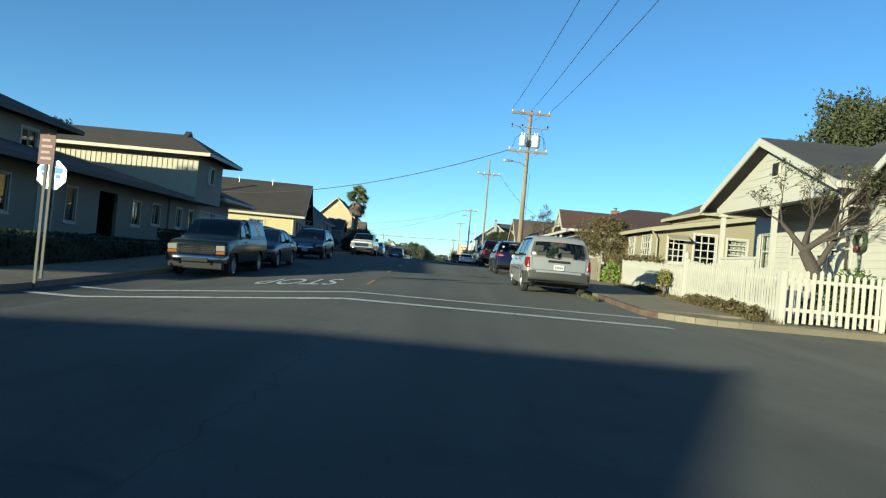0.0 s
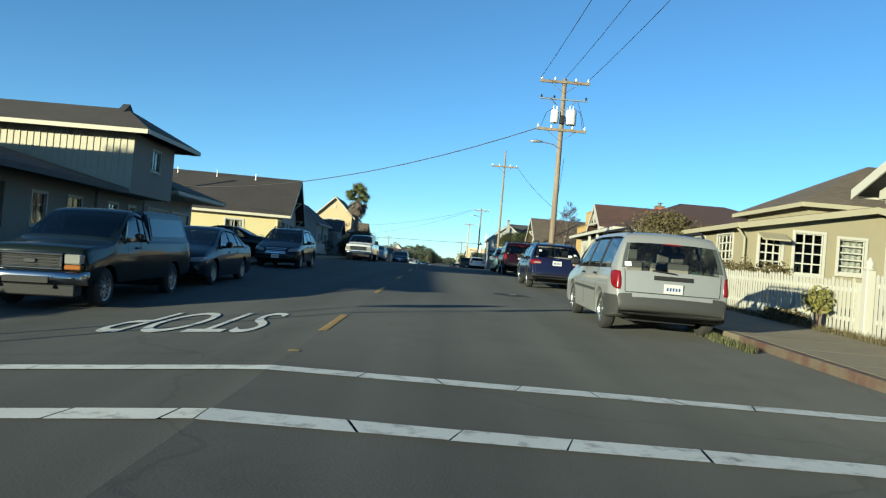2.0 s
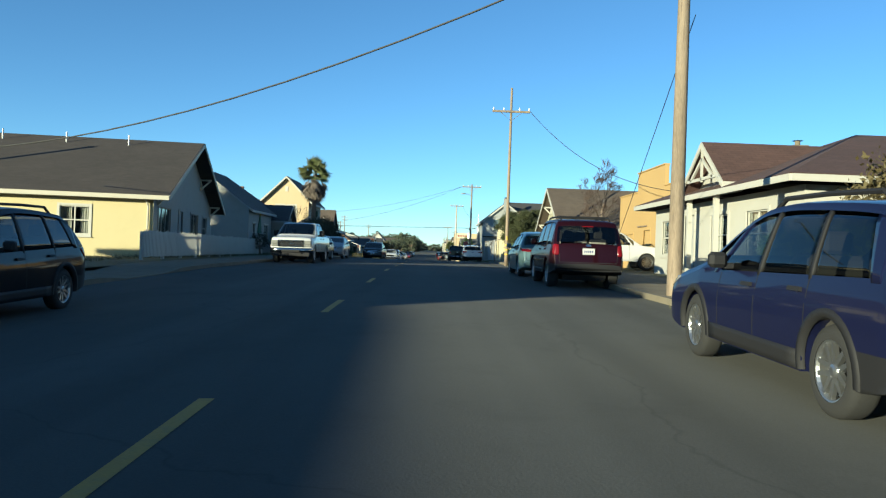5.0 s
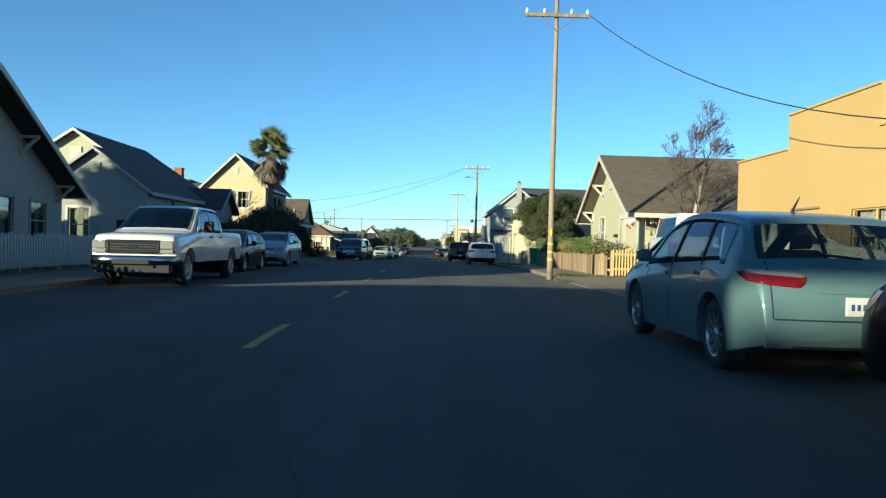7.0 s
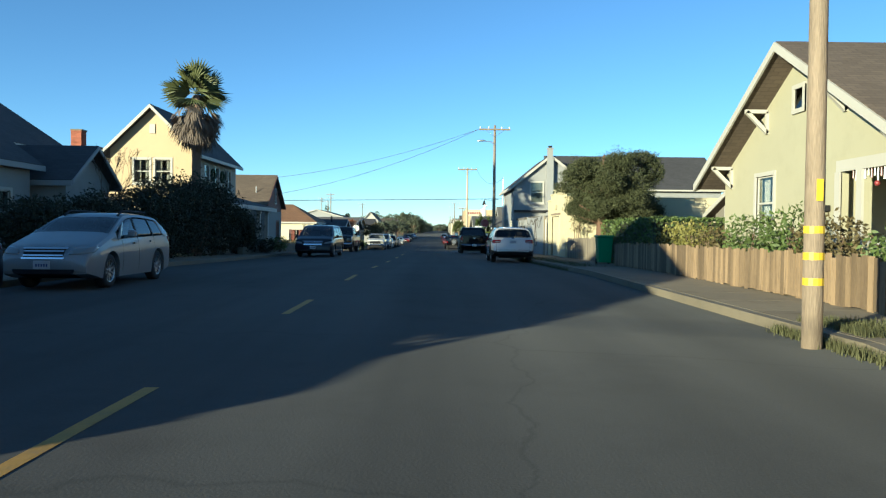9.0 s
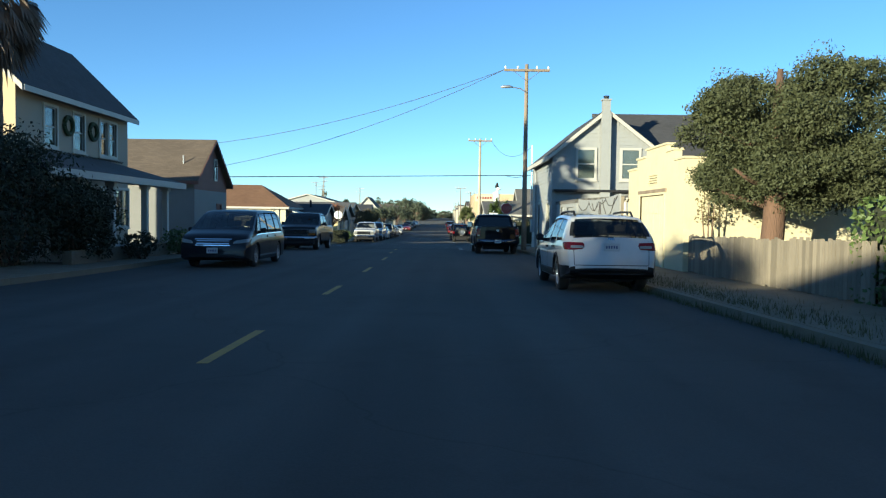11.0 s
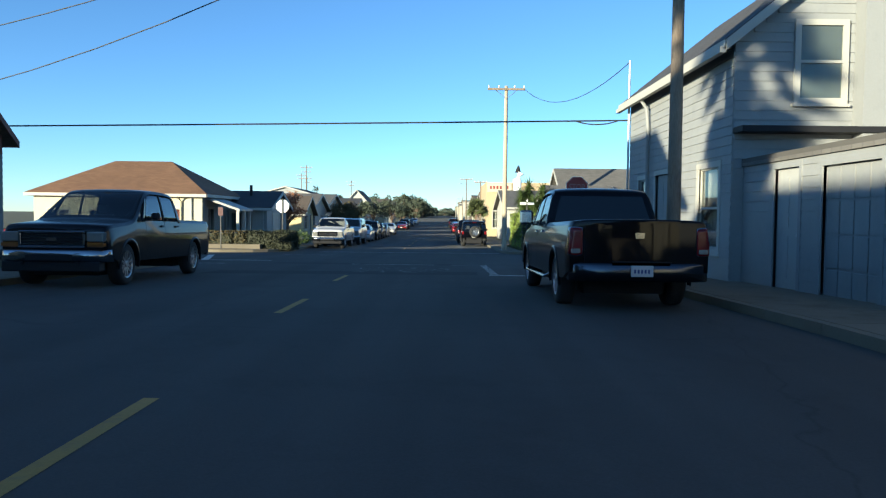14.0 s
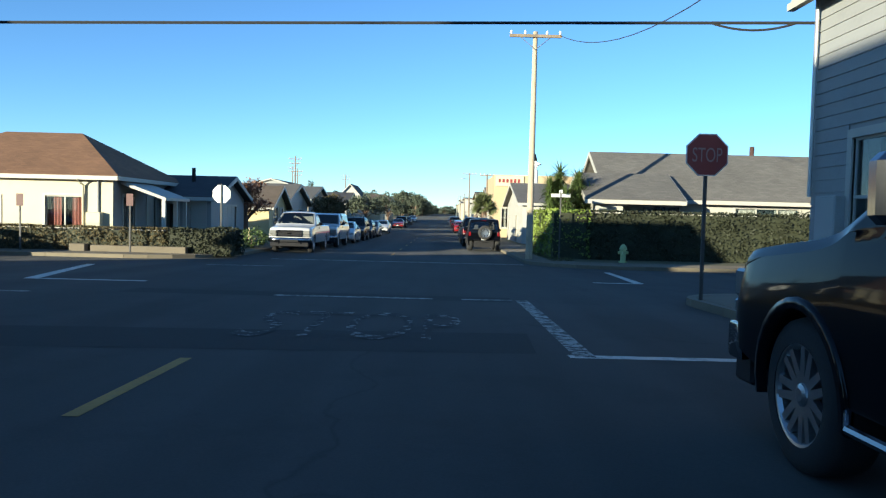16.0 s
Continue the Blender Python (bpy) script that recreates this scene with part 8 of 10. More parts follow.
def minivan(label, m, p, W=1.98, H=1.69, clad=None, rails=True, sporty=False):
    if sporty:      # lower nose, slimmer lamps
        return car("minivan", label, m, W, H, 3.0, [(-2.6, 1.02), (0.9, 0.98), (1.6, 0.94), (2.5, 0.8)], [(-2.58, 0.28), (-2.6, 0.6), (-2.55, 0.95), (-2.48, 1.06), (-2.2, 1.58), (-2.0, 1.69), (-0.9, H), (0.2, H - 0.02), (0.75, H - 0.08), (1.75, 1.08), (1.95, 1.02), (2.35, 0.92), (2.56, 0.72), (2.58, 0.3)],
                   [-2.0, -1.2, -0.1, 0.9, 1.42], [-1.85, -1.2, -0.15, 0.55, 0.72], (1.72, 0.82), (-2.47, -2.22), p, wr=0.34, sill=0.2, roof_w=0.76, dark_from=2, spokes=5,
                   tail=[("tail_light", "lamp_red", [(0.7, -2.6, 0.85), (1.0, -2.4, 0.88), (0.97, -2.35, 1.25), (0.85, -2.5, 1.25)], (0.6, -1))],
                   heads=[("headlight", "lamp_clear", [(0.56, 2.6, 0.68), (0.98, 2.3, 0.74), (1.0, 2.0, 0.86), (0.6, 2.5, 0.78)], (0.55, 1))], grille=(0.66, 0.8, 0.46, "chrome", 2), front_plate_z=0.5, plate_z=0.9, side_step=False, trim=(0.3, "chrome"), mirror=None, chrome_line=True)
    return car("minivan", label, m, W, H, 2.88, [(-2.6, 1.08), (0.6, 1.02), (1.2, 0.98), (2.4, 0.8)], [(-2.37, 0.30), (-2.42, 0.5), (-2.38, 0.62), (-2.34, 1.0), (-2.30, 1.08), (-2.06, 1.6), (-1.9, 1.69), (-0.8, H), (0.2, H - 0.02), (0.62, H - 0.07), (1.5, 1.08), (1.75, 0.99), (2.2, 0.88), (2.4, 0.66), (2.42, 0.3)],
               [-1.98, -1.0, 0.1, 1.08], [-1.86, -0.98, 0.05, 0.52], (1.48, 0.66), (-2.31, -2.08), p, wr=0.335, sill=0.24, roof_w=0.72, spokes=7, rim="rim", rails=rails, bumper=clad, bumper_z=(0.66, 0.5), clad=clad, clad_z=0.0,
               tail=[("tail_light", "lamp_red", [(0.9, -2.4, 0.72), (1.0, -2.22, 0.78), (1.0, -2.06, 1.03), (0.9, -2.34, 1.05)], (1, -0.7))],
               heads=[("headlight", "lamp_clear", [(0.56, 2.5, 0.6), (0.98, 2.2, 0.64), (1.0, 2.0, 0.82), (0.6, 2.4, 0.78)], (0.55, 1))], grille=(0.62, 0.76, 0.4, "cladding", 3), plate_z=0.8, strip=(0.93, 1.0, 0.32, "dark"), trim=(0.62, "cladding"), mirror="dark",
               stickers=((-0.73, 1.16, 0.055, 0.035, "sign_white"),))


def wagon(label, m, p, L=4.78, W=1.83, H=1.58, wb=2.745, clad="dark", rails=True, stickers=(), compact=False, step=0.085):
    r = L / 2
    f = L / 2
    return car("station_wagon", label, m, W, H, wb, [(-r, 1.03), (0.4, 0.96), (1.3, 0.94), (f, 0.78)], [(-r + 0.03, 0.3), (-r, 0.5), (-r + 0.03, 0.72), (-r + 0.10, 1.0), (-r + 0.2, 1.10), (-r + 0.58, H - 0.11), (-r + 0.74, H - 0.05), (-0.7, H - 0.0), (-0.1, H - 0.0), (0.32, H - 0.07), (1.12, 1.07), (1.4, 0.99), (f - 0.5, 0.9), (f - 0.12, 0.78), (f, 0.55), (f - 0.02, 0.3)],
               [-r + 0.55, -1.02, -0.12, 0.82], [-r + 0.78, -0.95, -0.12, 0.34], (1.12, 0.38), (-r + 0.17, -r + 0.56), p, wr=0.335, sill=0.26 if clad else 0.2, roof_w=0.73, dark_from=2, rails=rails, clad=clad, clad_z=0.42 if clad else 0.0, bumper=clad, bumper_z=(0.5, 0.42), flare=clad, spokes=5,
               tail=[("tail_light", "lamp_red", [(0.64, -r - 0.05, 0.85), (0.98, -r + 0.2, 0.83), (1.02, -r + 0.34, 0.99), (0.60, -r + 0.02, 0.985)], (0.6, -1)), ("reverse_light", "lamp_clear", [(0.62, -r - 0.02, 0.87), (0.84, -r + 0.1, 0.87), (0.84, -r + 0.12, 0.925), (0.62, -r, 0.92)], (0.5, -1, 0.006))],
               heads=[("headlight", "lamp_clear", [(0.52, f, 0.66), (0.98, f - 0.25, 0.7), (1.0, f - 0.45, 0.84), (0.56, f - 0.1, 0.78)], (0.55, 1))], grille=(0.62, 0.77, 0.42, "chrome", 2), plate_z=0.9, front_plate_z=0.48, stickers=stickers, mirror="dark" if clad else None, high_lamp=False, step=step)


def suv(label, m, p, L=4.77, W=1.93, H=1.78, wb=2.7, rails=True, clad="dark", step=0.085):
    r = f = L / 2
    return car("suv", label, m, W, H, wb, [(-r, 1.12), (0.5, 1.07), (1.3, 1.05), (f, 0.9)], [(-r + 0.02, 0.36), (-r, 0.6), (-r + 0.03, 0.8), (-r + 0.07, 1.08), (-r + 0.12, 1.16), (-r + 0.34, H - 0.12), (-r + 0.48, H - 0.05), (-0.8, H), (0.1, H - 0.01), (0.42, H - 0.07), (1.02, 1.17), (1.25, 1.09), (f - 0.4, 1.0), (f - 0.08, 0.88), (f, 0.6), (f - 0.02, 0.36)],
               [-r + 0.4, -1.05, -0.15, 0.78], [-r + 0.52, -1.0, -0.15, 0.42], (1.04, 0.46), (-r + 0.11, -r + 0.33), p, wr=0.37, sill=0.34, roof_w=0.78, dark_from=2, rails=rails, clad=clad, clad_z=0.46, bumper=clad, bumper_z=(0.62, 0.5), spokes=5,
               tail=[("tail_light", "lamp_red", [(0.84, -r - 0.05, 0.84), (1.0, -r + 0.1, 0.86), (1.0, -r + 0.14, 1.12), (0.85, -r, 1.12)], (0.6, -1))],
               heads=[("headlight", "lamp_clear", [(0.56, f, 0.74), (0.98, f - 0.2, 0.76), (1.0, f - 0.36, 0.92), (0.58, f - 0.06, 0.9)], (0.55, 1))], grille=(0.68, 0.88, 0.44, "chrome", 4), plate_z=0.95, front_plate_z=0.55, trim=(0.66, "chrome_dull"), step=step)


def sedan(label, m, p, L=4.75, W=1.79, H=1.45, wb=2.7, step=0.085):
    r = f = L / 2
    return car("sedan", label, m, W, H, wb, [(-r, 0.94), (-0.5, 0.93), (0.9, 0.9), (f, 0.72)], [(-r + 0.02, 0.28), (-r, 0.5), (-r + 0.03, 0.78), (-r + 0.12, 0.98), (-r + 0.5, 1.02), (-r + 0.75, 1.04), (-1.05, H - 0.08), (-0.6, H - 0.01), (0.0, H), (0.35, H - 0.07), (1.2, 1.0), (1.45, 0.93), (f - 0.4, 0.82), (f - 0.08, 0.68), (f, 0.5), (f - 0.02, 0.28)],
               [-1.45, -0.9, -0.1, 0.85], [-0.95, -0.75, -0.12, 0.34], (1.2, 0.4), (-r + 0.76, -1.06), p, wr=0.32, sill=0.2, roof_w=0.7, spokes=7, tail=[("tail_light", "lamp_red", [(0.6, -r, 0.74), (1.0, -r + 0.2, 0.76), (1.0, -r + 0.3, 0.9), (0.62, -r, 0.88)], (0.6, -1))],
               heads=[("headlight", "lamp_clear", [(0.54, f, 0.58), (0.98, f - 0.22, 0.6), (1.0, f - 0.4, 0.72), (0.58, f - 0.06, 0.68)], (0.55, 1))], grille=(0.56, 0.68, 0.42, "dark", 2), plate_z=0.66, front_plate_z=0.46, badge=False, step=step)


def hatch(label, m, p, L=4.41, W=1.83, H=1.5, wb=2.65, step=0.085):
    r = f = L / 2
    return car("hatchback", label, m, W, H, wb, [(-r, 1.03), (-1.2, 1.0), (0.5, 0.92), (1.3, 0.87), (f, 0.7)], [(-r + 0.03, 0.28), (-r, 0.45), (-r + 0.03, 0.72), (-r + 0.1, 0.94), (-r + 0.2, 1.04), (-r + 0.5, H - 0.16), (-r + 0.68, H - 0.08), (-0.6, H - 0.005), (-0.05, H), (0.3, H - 0.05), (1.4, 0.99), (1.6, 0.91), (f - 0.22, 0.77), (f - 0.05, 0.62), (f, 0.5), (f - 0.02, 0.26)],
               [-1.45, -0.95, -0.05, 0.92], [-1.05, -0.85, -0.08, 0.42], (1.4, 0.4), (-r + 0.2, -r + 0.52), p, wr=0.33, sill=0.2, roof_w=0.7, dark_from=0, spokes=10, bow=(0.12, 0.18), taper=(0.45, 0.14),
               tail=[("tail_light", "lamp_red", [(0.58, -r - 0.05, 0.80), (0.99, -r + 0.2, 0.85), (1.03, -r + 0.36, 0.95), (0.50, -r, 0.93)], (0.7, -1)), ("reverse_light", "lamp_clear", [(0.54, -r - 0.02, 0.89), (0.98, -r + 0.15, 0.92), (1.02, -r + 0.3, 0.955), (0.52, -r, 0.925)], (0.6, -1, 0.006))],
               heads=[("headlight", "lamp_clear", [(0.55, f, 0.62), (0.98, f - 0.3, 0.7), (1.0, f - 0.6, 0.84), (0.62, f - 0.12, 0.72)], (0.55, 1))], grille=(0.34, 0.5, 0.6, "dark", 3), plate_z=0.67, front_plate_z=0.52, badge=False, aerial=True, high_lamp=False, strip=(0.77, 0.82, 0.38, p), step=step)


def pickup(label, m, p, L=5.85, W=2.02, H=1.93, wb=3.57, crew=True, chrome=True, shell=None, rim="rim", flare=None, side_step=False, spokes=6, lift=0.0, amber=False, big_mirror=False, cab_length=2.62, step=0.085):
    k = H / 1.93
    f = L * 0.475
    r = L - f
    ax = wb / 2
    belt_z, hood, sill = 1.27 * k, 1.20 * k, 0.46 * k + lift
    mid = f - 0.92 * k - ax
    scr = mid + ax - 0.38 * k
    cab = scr - (cab_length if crew else 1.75) * k
    yb = [cab + 0.14, cab + 1.02 * k, scr - 0.42 * k] if crew else [cab + 0.14, cab + 0.5 * k, scr - 0.42 * k]
    yr = [cab + 0.22, cab + 1.02 * k, scr - 0.82 * k] if crew else [cab + 0.2, cab + 0.5 * k, scr - 0.8 * k]
    prof = [(-r, 0.5 * k), (-r, 0.7 * k), (-r, belt_z + 0.0), (-r + 0.005, belt_z + 0.035), (-r + 0.05, belt_z + 0.045), (cab - 0.03, belt_z + 0.045), (cab, belt_z + 0.045), (cab + 0.13, H - 0.14), (cab + 0.2, H - 0.05), (cab + 0.45, H - 0.005), (scr - 1.15 * k, H), (scr - 0.84 * k, H - 0.05), (scr, belt_z + 0.05), (scr + 0.22, hood + 0.05), (f - 0.5, hood + 0.01), (f - 0.1, hood - 0.03), (f - 0.015, hood - 0.09), (f, hood - 0.2), (f, 0.72 * k), (f, 0.5 * k)]
    tz0, tz1 = 0.82 * k, 1.2 * k
    return car("pickup_truck", label, m, W, H, wb, [(-r, belt_z), (scr, belt_z), (f - 0.4, hood - 0.06), (f, hood - 0.16)], prof, yb, yr, (scr, scr - 0.84 * k), None, p, wr=(0.405 if H > 1.8 else 0.345) + lift * 0.4, sill=sill, roof_w=0.79, bed=(-r + 0.09, cab - 0.06, 0.74 * k), bow=(0.02, 0.10), taper=(0.2, 0.04), mid=mid,
               tail=[("tail_light_frame", "chrome_dull", [(0.795, -r - 0.05, tz0 - 0.02), (0.995, -r + 0.03, tz0 - 0.02), (0.995, -r + 0.04, tz1 + 0.02), (0.795, -r - 0.05, tz1 + 0.02)], (0.2, -1)), ("tail_light", "lamp_red", [(0.805, -r - 0.08, tz0 - 0.005), (0.985, -r + 0.0, tz0 - 0.005), (0.985, -r + 0.01, tz1 + 0.005), (0.805, -r - 0.08, tz1 + 0.005)], (0.2, -1, 0.008)), ("reverse_light", "lamp_clear", [(0.835, -r - 0.08, tz0 + 0.02), (0.95, -r, tz0 + 0.02), (0.95, -r, tz0 + 0.085), (0.835, -r - 0.08, tz0 + 0.085)], (0.2, -1, 0.014))],
               truck_front=(hood - 0.46 * k, hood - 0.15 * k, 0.58 * k, amber, chrome), intake=False,
               plate_z=0.6 * k, front_plate_z=0.56 * k, spokes=spokes, rim=rim, shell=shell, flare=flare, side_step=side_step, mirror="chrome_dull" if side_step else "dark", big_mirror=big_mirror, bumper="chrome" if chrome else "dark", bumper_z=(0.0, 0.74 * k), step=step)


minivan("silver minivan with grey bumpers at the kerb", spot(3.37, 31.52), PAINT["silver"], clad="cladding")
wagon("dark blue station wagon with window stickers", spot(3.42, 44.7), PAINT["navy"], stickers=((-0.55, 1.3, 0.04, 0.03, "sign_white"), (0.45, 1.17, 0.075, 0.035, "sign_white"), (0.62, 1.22, 0.05, 0.025, "sign_white"), (0.6, 0.72, 0.04, 0.05, "sign_white")))
suv("dark red SUV with roof rails", spot(3.64, 59.1), PAINT["maroon"], rails="bars", L=4.42, W=1.87, wb=2.58)
hatch("pale teal hatchback at the kerb", spot(3.5, 64.65), PAINT["teal"])
pickup("white pickup with a canopy on a driveway", pose(8.45, 75.1, g(75) + 0.12, 0, 0, -90), PAINT["white"], L=5.3, W=1.95, H=1.85, wb=3.2, crew=False, chrome=False, shell=(-2.66, -0.44, 1.88, PAINT["white"]))
wagon("white station wagon with dark lower bumpers", spot(3.5, 109.1), PAINT["white"], H=1.55, clad="dark", rails=True)
pickup("black crew cab pickup with chrome bumper", spot(2.86, 130.4), PAINT["black"], L=6.1, W=2.02, H=1.9, wb=3.88, side_step=True, flare=PAINT["black"], big_mirror=True, spokes=7, cab_length=2.36)
car("off_roader", "dark off-roader with a spare wheel behind", spot(2.4, 172.9), 1.85, 1.82, 2.42, [(-2.0, 1.12), (2.0, 1.08)], [(-1.85, 0.5), (-1.86, 1.1), (-1.84, 1.2), (-1.76, 1.7), (-1.66, 1.8), (-0.6, 1.82), (0.4, 1.8), (0.52, 1.74), (0.85, 1.18), (1.0, 1.12), (1.75, 1.08), (1.9, 1.0), (1.92, 0.5)],
    [-1.6, -0.8, 0.0, 0.72], [-1.55, -0.8, 0.0, 0.5], (0.84, 0.54), (-1.84, -1.76), PAINT["black"], wr=0.4, sill=0.5, roof_w=0.84, clad="dark", flare="dark", bow=(0.0, 0.03), taper=(0.1, 0.02), spare=True, plate_z=0.7, front_plate_z=0.6,
    tail=[("tail_light", "lamp_red", [(0.8, -1.9, 0.85), (0.95, -1.9, 0.85), (0.95, -1.9, 1.08), (0.8, -1.9, 1.08)], (0.1, -1))], heads=[("headlight", "lamp_clear", [(0.5, 1.9, 0.8), (0.75, 1.9, 0.8), (0.75, 1.9, 1.0), (0.5, 1.9, 1.0)], (0.1, 1))])
pickup("dark green pickup with a dark canopy over its bed", spot(-7.03, 31.6, False), PAINT["green"], L=5.1, W=1.78, H=1.72, wb=3.2, crew=False, amber=True, shell=(-2.6, -0.34, 1.74, PAINT["bluegrey"]))
sedan("dark blue saloon at the kerb", spot(-6.95, 37.15, False), PAINT["bluegrey"])
wagon("dark compact crossover at the kerb", spot(-7.05, 49.0, False), PAINT["charcoal"], L=4.45, W=1.8, H=1.6, wb=2.63, clad="dark")
sedan("dark coupe parked on a driveway", pose(-11.45, 54.3, gx(-11.45, 54.3) + 0.13, 0, 0, 90), PAINT["black"], H=1.4)
pickup("white crew cab pickup with chrome grille", spot(-6.95, 77.1, False), PAINT["white"], L=6.2, W=2.03, H=2.0, wb=4.0, lift=0.08, big_mirror=True)
hatch("black hatchback at the kerb", spot(-7.3, 84.25, False), PAINT["black"], L=4.45, W=1.74, H=1.48, wb=2.7)
wagon("silver estate car at the kerb", spot(-7.0, 90.65, False), PAINT["silver"], L=4.4, W=1.74, H=1.48, wb=2.51, clad=None)
minivan("dark grey minivan facing oncoming traffic", spot(-6.12, 116.0, False), PAINT["grey"], rails=False, sporty=True)
pickup("dark grey crew cab pickup at the corner", spot(-7.05, 133.45, False), PAINT["charcoal"], L=6.1, W=2.03, H=1.93, wb=3.95, amber=True, flare=PAINT["charcoal"])
pickup("white pickup beyond the crossing", spot(-6.95, 166.0, False), PAINT["white"], L=5.8, W=2.0, H=1.9, wb=3.6, crew=False)
pickup("white service truck with a canopy", spot(-6.8, 173.4, False), PAINT["white"], L=5.8, W=2.0, H=1.9, wb=3.6, crew=False, shell=(-3.0, -0.3, 1.95, PAINT["white"]))
for x, y, away, fn, col, lab in ((-6.7, 181, False, sedan, "white", "white saloon down the street"), (-6.7, 187, False, suv, "charcoal", "dark SUV down the street"), (-6.7, 193.5, False, wagon, "bluegrey", "blue-grey wagon down the street"),
                                 (-6.7, 200, False, hatch, "silver", "silver hatchback down the street"), (-6.7, 213, False, sedan, "white", "white saloon by the kerb"), (2.35, 180.5, True, pickup, "black", "black pickup down the street"), (2.35, 188, True, suv, "charcoal", "dark SUV beyond the far corner"),
                                 (2.35, 195, True, sedan, "silver", "silver saloon by the kerb"), (2.35, 222, True, sedan, "red", "red saloon down the street"), (2.35, 230, True, hatch, "red", "red hatchback down the street"), (2.35, 250, True, sedan, "maroon", "dark red saloon far off"),
                                 (-6.7, 245, False, sedan, "red", "red saloon far off"), (-6.7, 253, False, suv, "charcoal", "dark SUV far off"), (-6.7, 275, False, sedan, "bluegrey", "blue-grey saloon far off"), (-6.7, 300, False, sedan, "white", "white saloon far off"),
                                 (2.35, 270, True, suv, "charcoal", "dark SUV far off at the kerb"), (2.35, 296, True, sedan, "silver", "silver saloon far off at the kerb")):
    fn(lab, spot(x, y, away), PAINT[col], step=0.16)
sedan("red saloon on the cross street", pose(-19.4, 153.8, g(153.8), 0, 0, -90), PAINT["red"])


# ---------- plants ----------
def leaf_mesh(name, blobs, n, size, material, parent=None, seed=1, shell=0.75, droop=0.0, label="", lump=0.35):
    """Many small folded leaves in lumpy ellipsoids (x, y, z, rx, ry, rz), denser towards the outside."""
    r = np.random.RandomState(seed)
    vol = np.array([b[3] * b[4] + b[4] * b[5] + b[3] * b[5] for b in blobs])
    pick = r.choice(len(blobs), n, p=vol / vol.sum())
    B = np.array(blobs)[pick]
    d = r.normal(size=(n, 3))
    d /= np.linalg.norm(d, axis=1)[:, None]
    ph = r.uniform(0, 6.28, (len(blobs), 6))[pick]
    bumpy = 1 + lump * 0.5 * (np.sin(d[:, 0] * 5 + ph[:, 0]) * np.sin(d[:, 1] * 6 + ph[:, 1]) + np.sin(d[:, 2] * 7 + ph[:, 2]) * np.sin(d[:, 0] * 9 + ph[:, 3]) * 0.7)
    rad = (shell + (1 - shell) * r.uniform(0, 1, n) ** 0.5) * bumpy * r.uniform(0.86, 1.06, n)
    c = B[:, :3] + d * B[:, 3:] * rad[:, None]
    a = r.normal(size=(n, 3))
    a[:, 2] -= droop
    a /= np.linalg.norm(a, axis=1)[:, None]
    b = np.cross(a, r.normal(size=(n, 3)))
    b /= np.linalg.norm(b, axis=1)[:, None]
    s = size * r.uniform(0.55, 1.3, n)[:, None]
    v = np.stack([c - a * s, c - b * s * 0.42, c + a * s, c + b * s * 0.42], 1).reshape(-1, 3)
    me = bpy.data.meshes.new(name)
    me.from_pydata(v.tolist(), [], np.arange(n * 4).reshape(-1, 4).tolist())
    me.materials.append(M[material])
    ob = new(name, me)
    if parent is not None:
        ob.parent = parent
        if parent.type == "EMPTY":
            ob.matrix_parent_inverse = parent.matrix_basis.inverted()
    if label:
        ob["label"] = label
    return ob


def hedge_mesh(name, x0, x1, y0, y1, z0, z1, n, size, material, parent, seed):
    """Clipped leaves over a box, with an uneven face."""
    r = np.random.RandomState(seed)
    areas = np.array([(x1 - x0) * (z1 - z0), (x1 - x0) * (z1 - z0), (y1 - y0) * (z1 - z0), (y1 - y0) * (z1 - z0), (x1 - x0) * (y1 - y0)])
    f = r.choice(5, n, p=areas / areas.sum())
    u = r.uniform(0, 1, (n, 3))
    p = np.array([x0, y0, z0]) + u * np.array([x1 - x0, y1 - y0, z1 - z0])
    p[f == 0, 1], p[f == 1, 1], p[f == 2, 0], p[f == 3, 0], p[f == 4, 2] = y0, y1, x0, x1, z1
    wob = 0.09 * (np.sin(p[:, 0] * 2.3 + seed) * np.sin(p[:, 1] * 2.1) + np.sin(p[:, 2] * 4 + p[:, 0] * 3.1 + p[:, 1] * 2.7))
    mid = np.array([(x0 + x1) / 2, (y0 + y1) / 2, (z0 + z1) / 2])
    q = p - mid
    q /= np.linalg.norm(q, axis=1)[:, None] + 1e-6
    p = p + q * (wob + r.uniform(-0.12, 0.07, n))[:, None]
    a = r.normal(size=(n, 3))
    a /= np.linalg.norm(a, axis=1)[:, None]
    b = np.cross(a, r.normal(size=(n, 3)))
    b /= np.linalg.norm(b, axis=1)[:, None]
    s = size * r.uniform(0.6, 1.3, n)[:, None]
    v = np.stack([p - a * s, p - b * s * 0.5, p + a * s, p + b * s * 0.5], 1).reshape(-1, 3)
    me = bpy.data.meshes.new(name)
    me.from_pydata(v.tolist(), [], np.arange(n * 4).reshape(-1, 4).tolist())
    me.materials.append(M[material])
    ob = new(name, me)
    ob.parent = parent
    ob.matrix_parent_inverse = parent.matrix_basis.inverted()
    return ob


def hedge(label, x0, x1, y0, y1, h, material="leaf_hedge", n=6000, size=0.06, seed=1):
    zb = min(gx((x0 + x1) / 2, y0), gx((x0 + x1) / 2, y1)) + 0.08
    t = thing("hedge", label, "hedge", pose((x0 + x1) / 2, (y0 + y1) / 2, zb))
    # solid dark core stands for the shade deep among the leaves
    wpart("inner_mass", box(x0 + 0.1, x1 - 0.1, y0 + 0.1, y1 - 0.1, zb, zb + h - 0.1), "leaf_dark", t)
    hedge_mesh("foliage", x0, x1, y0, y1, zb, zb + h, n, size, material, t, seed)
    return t


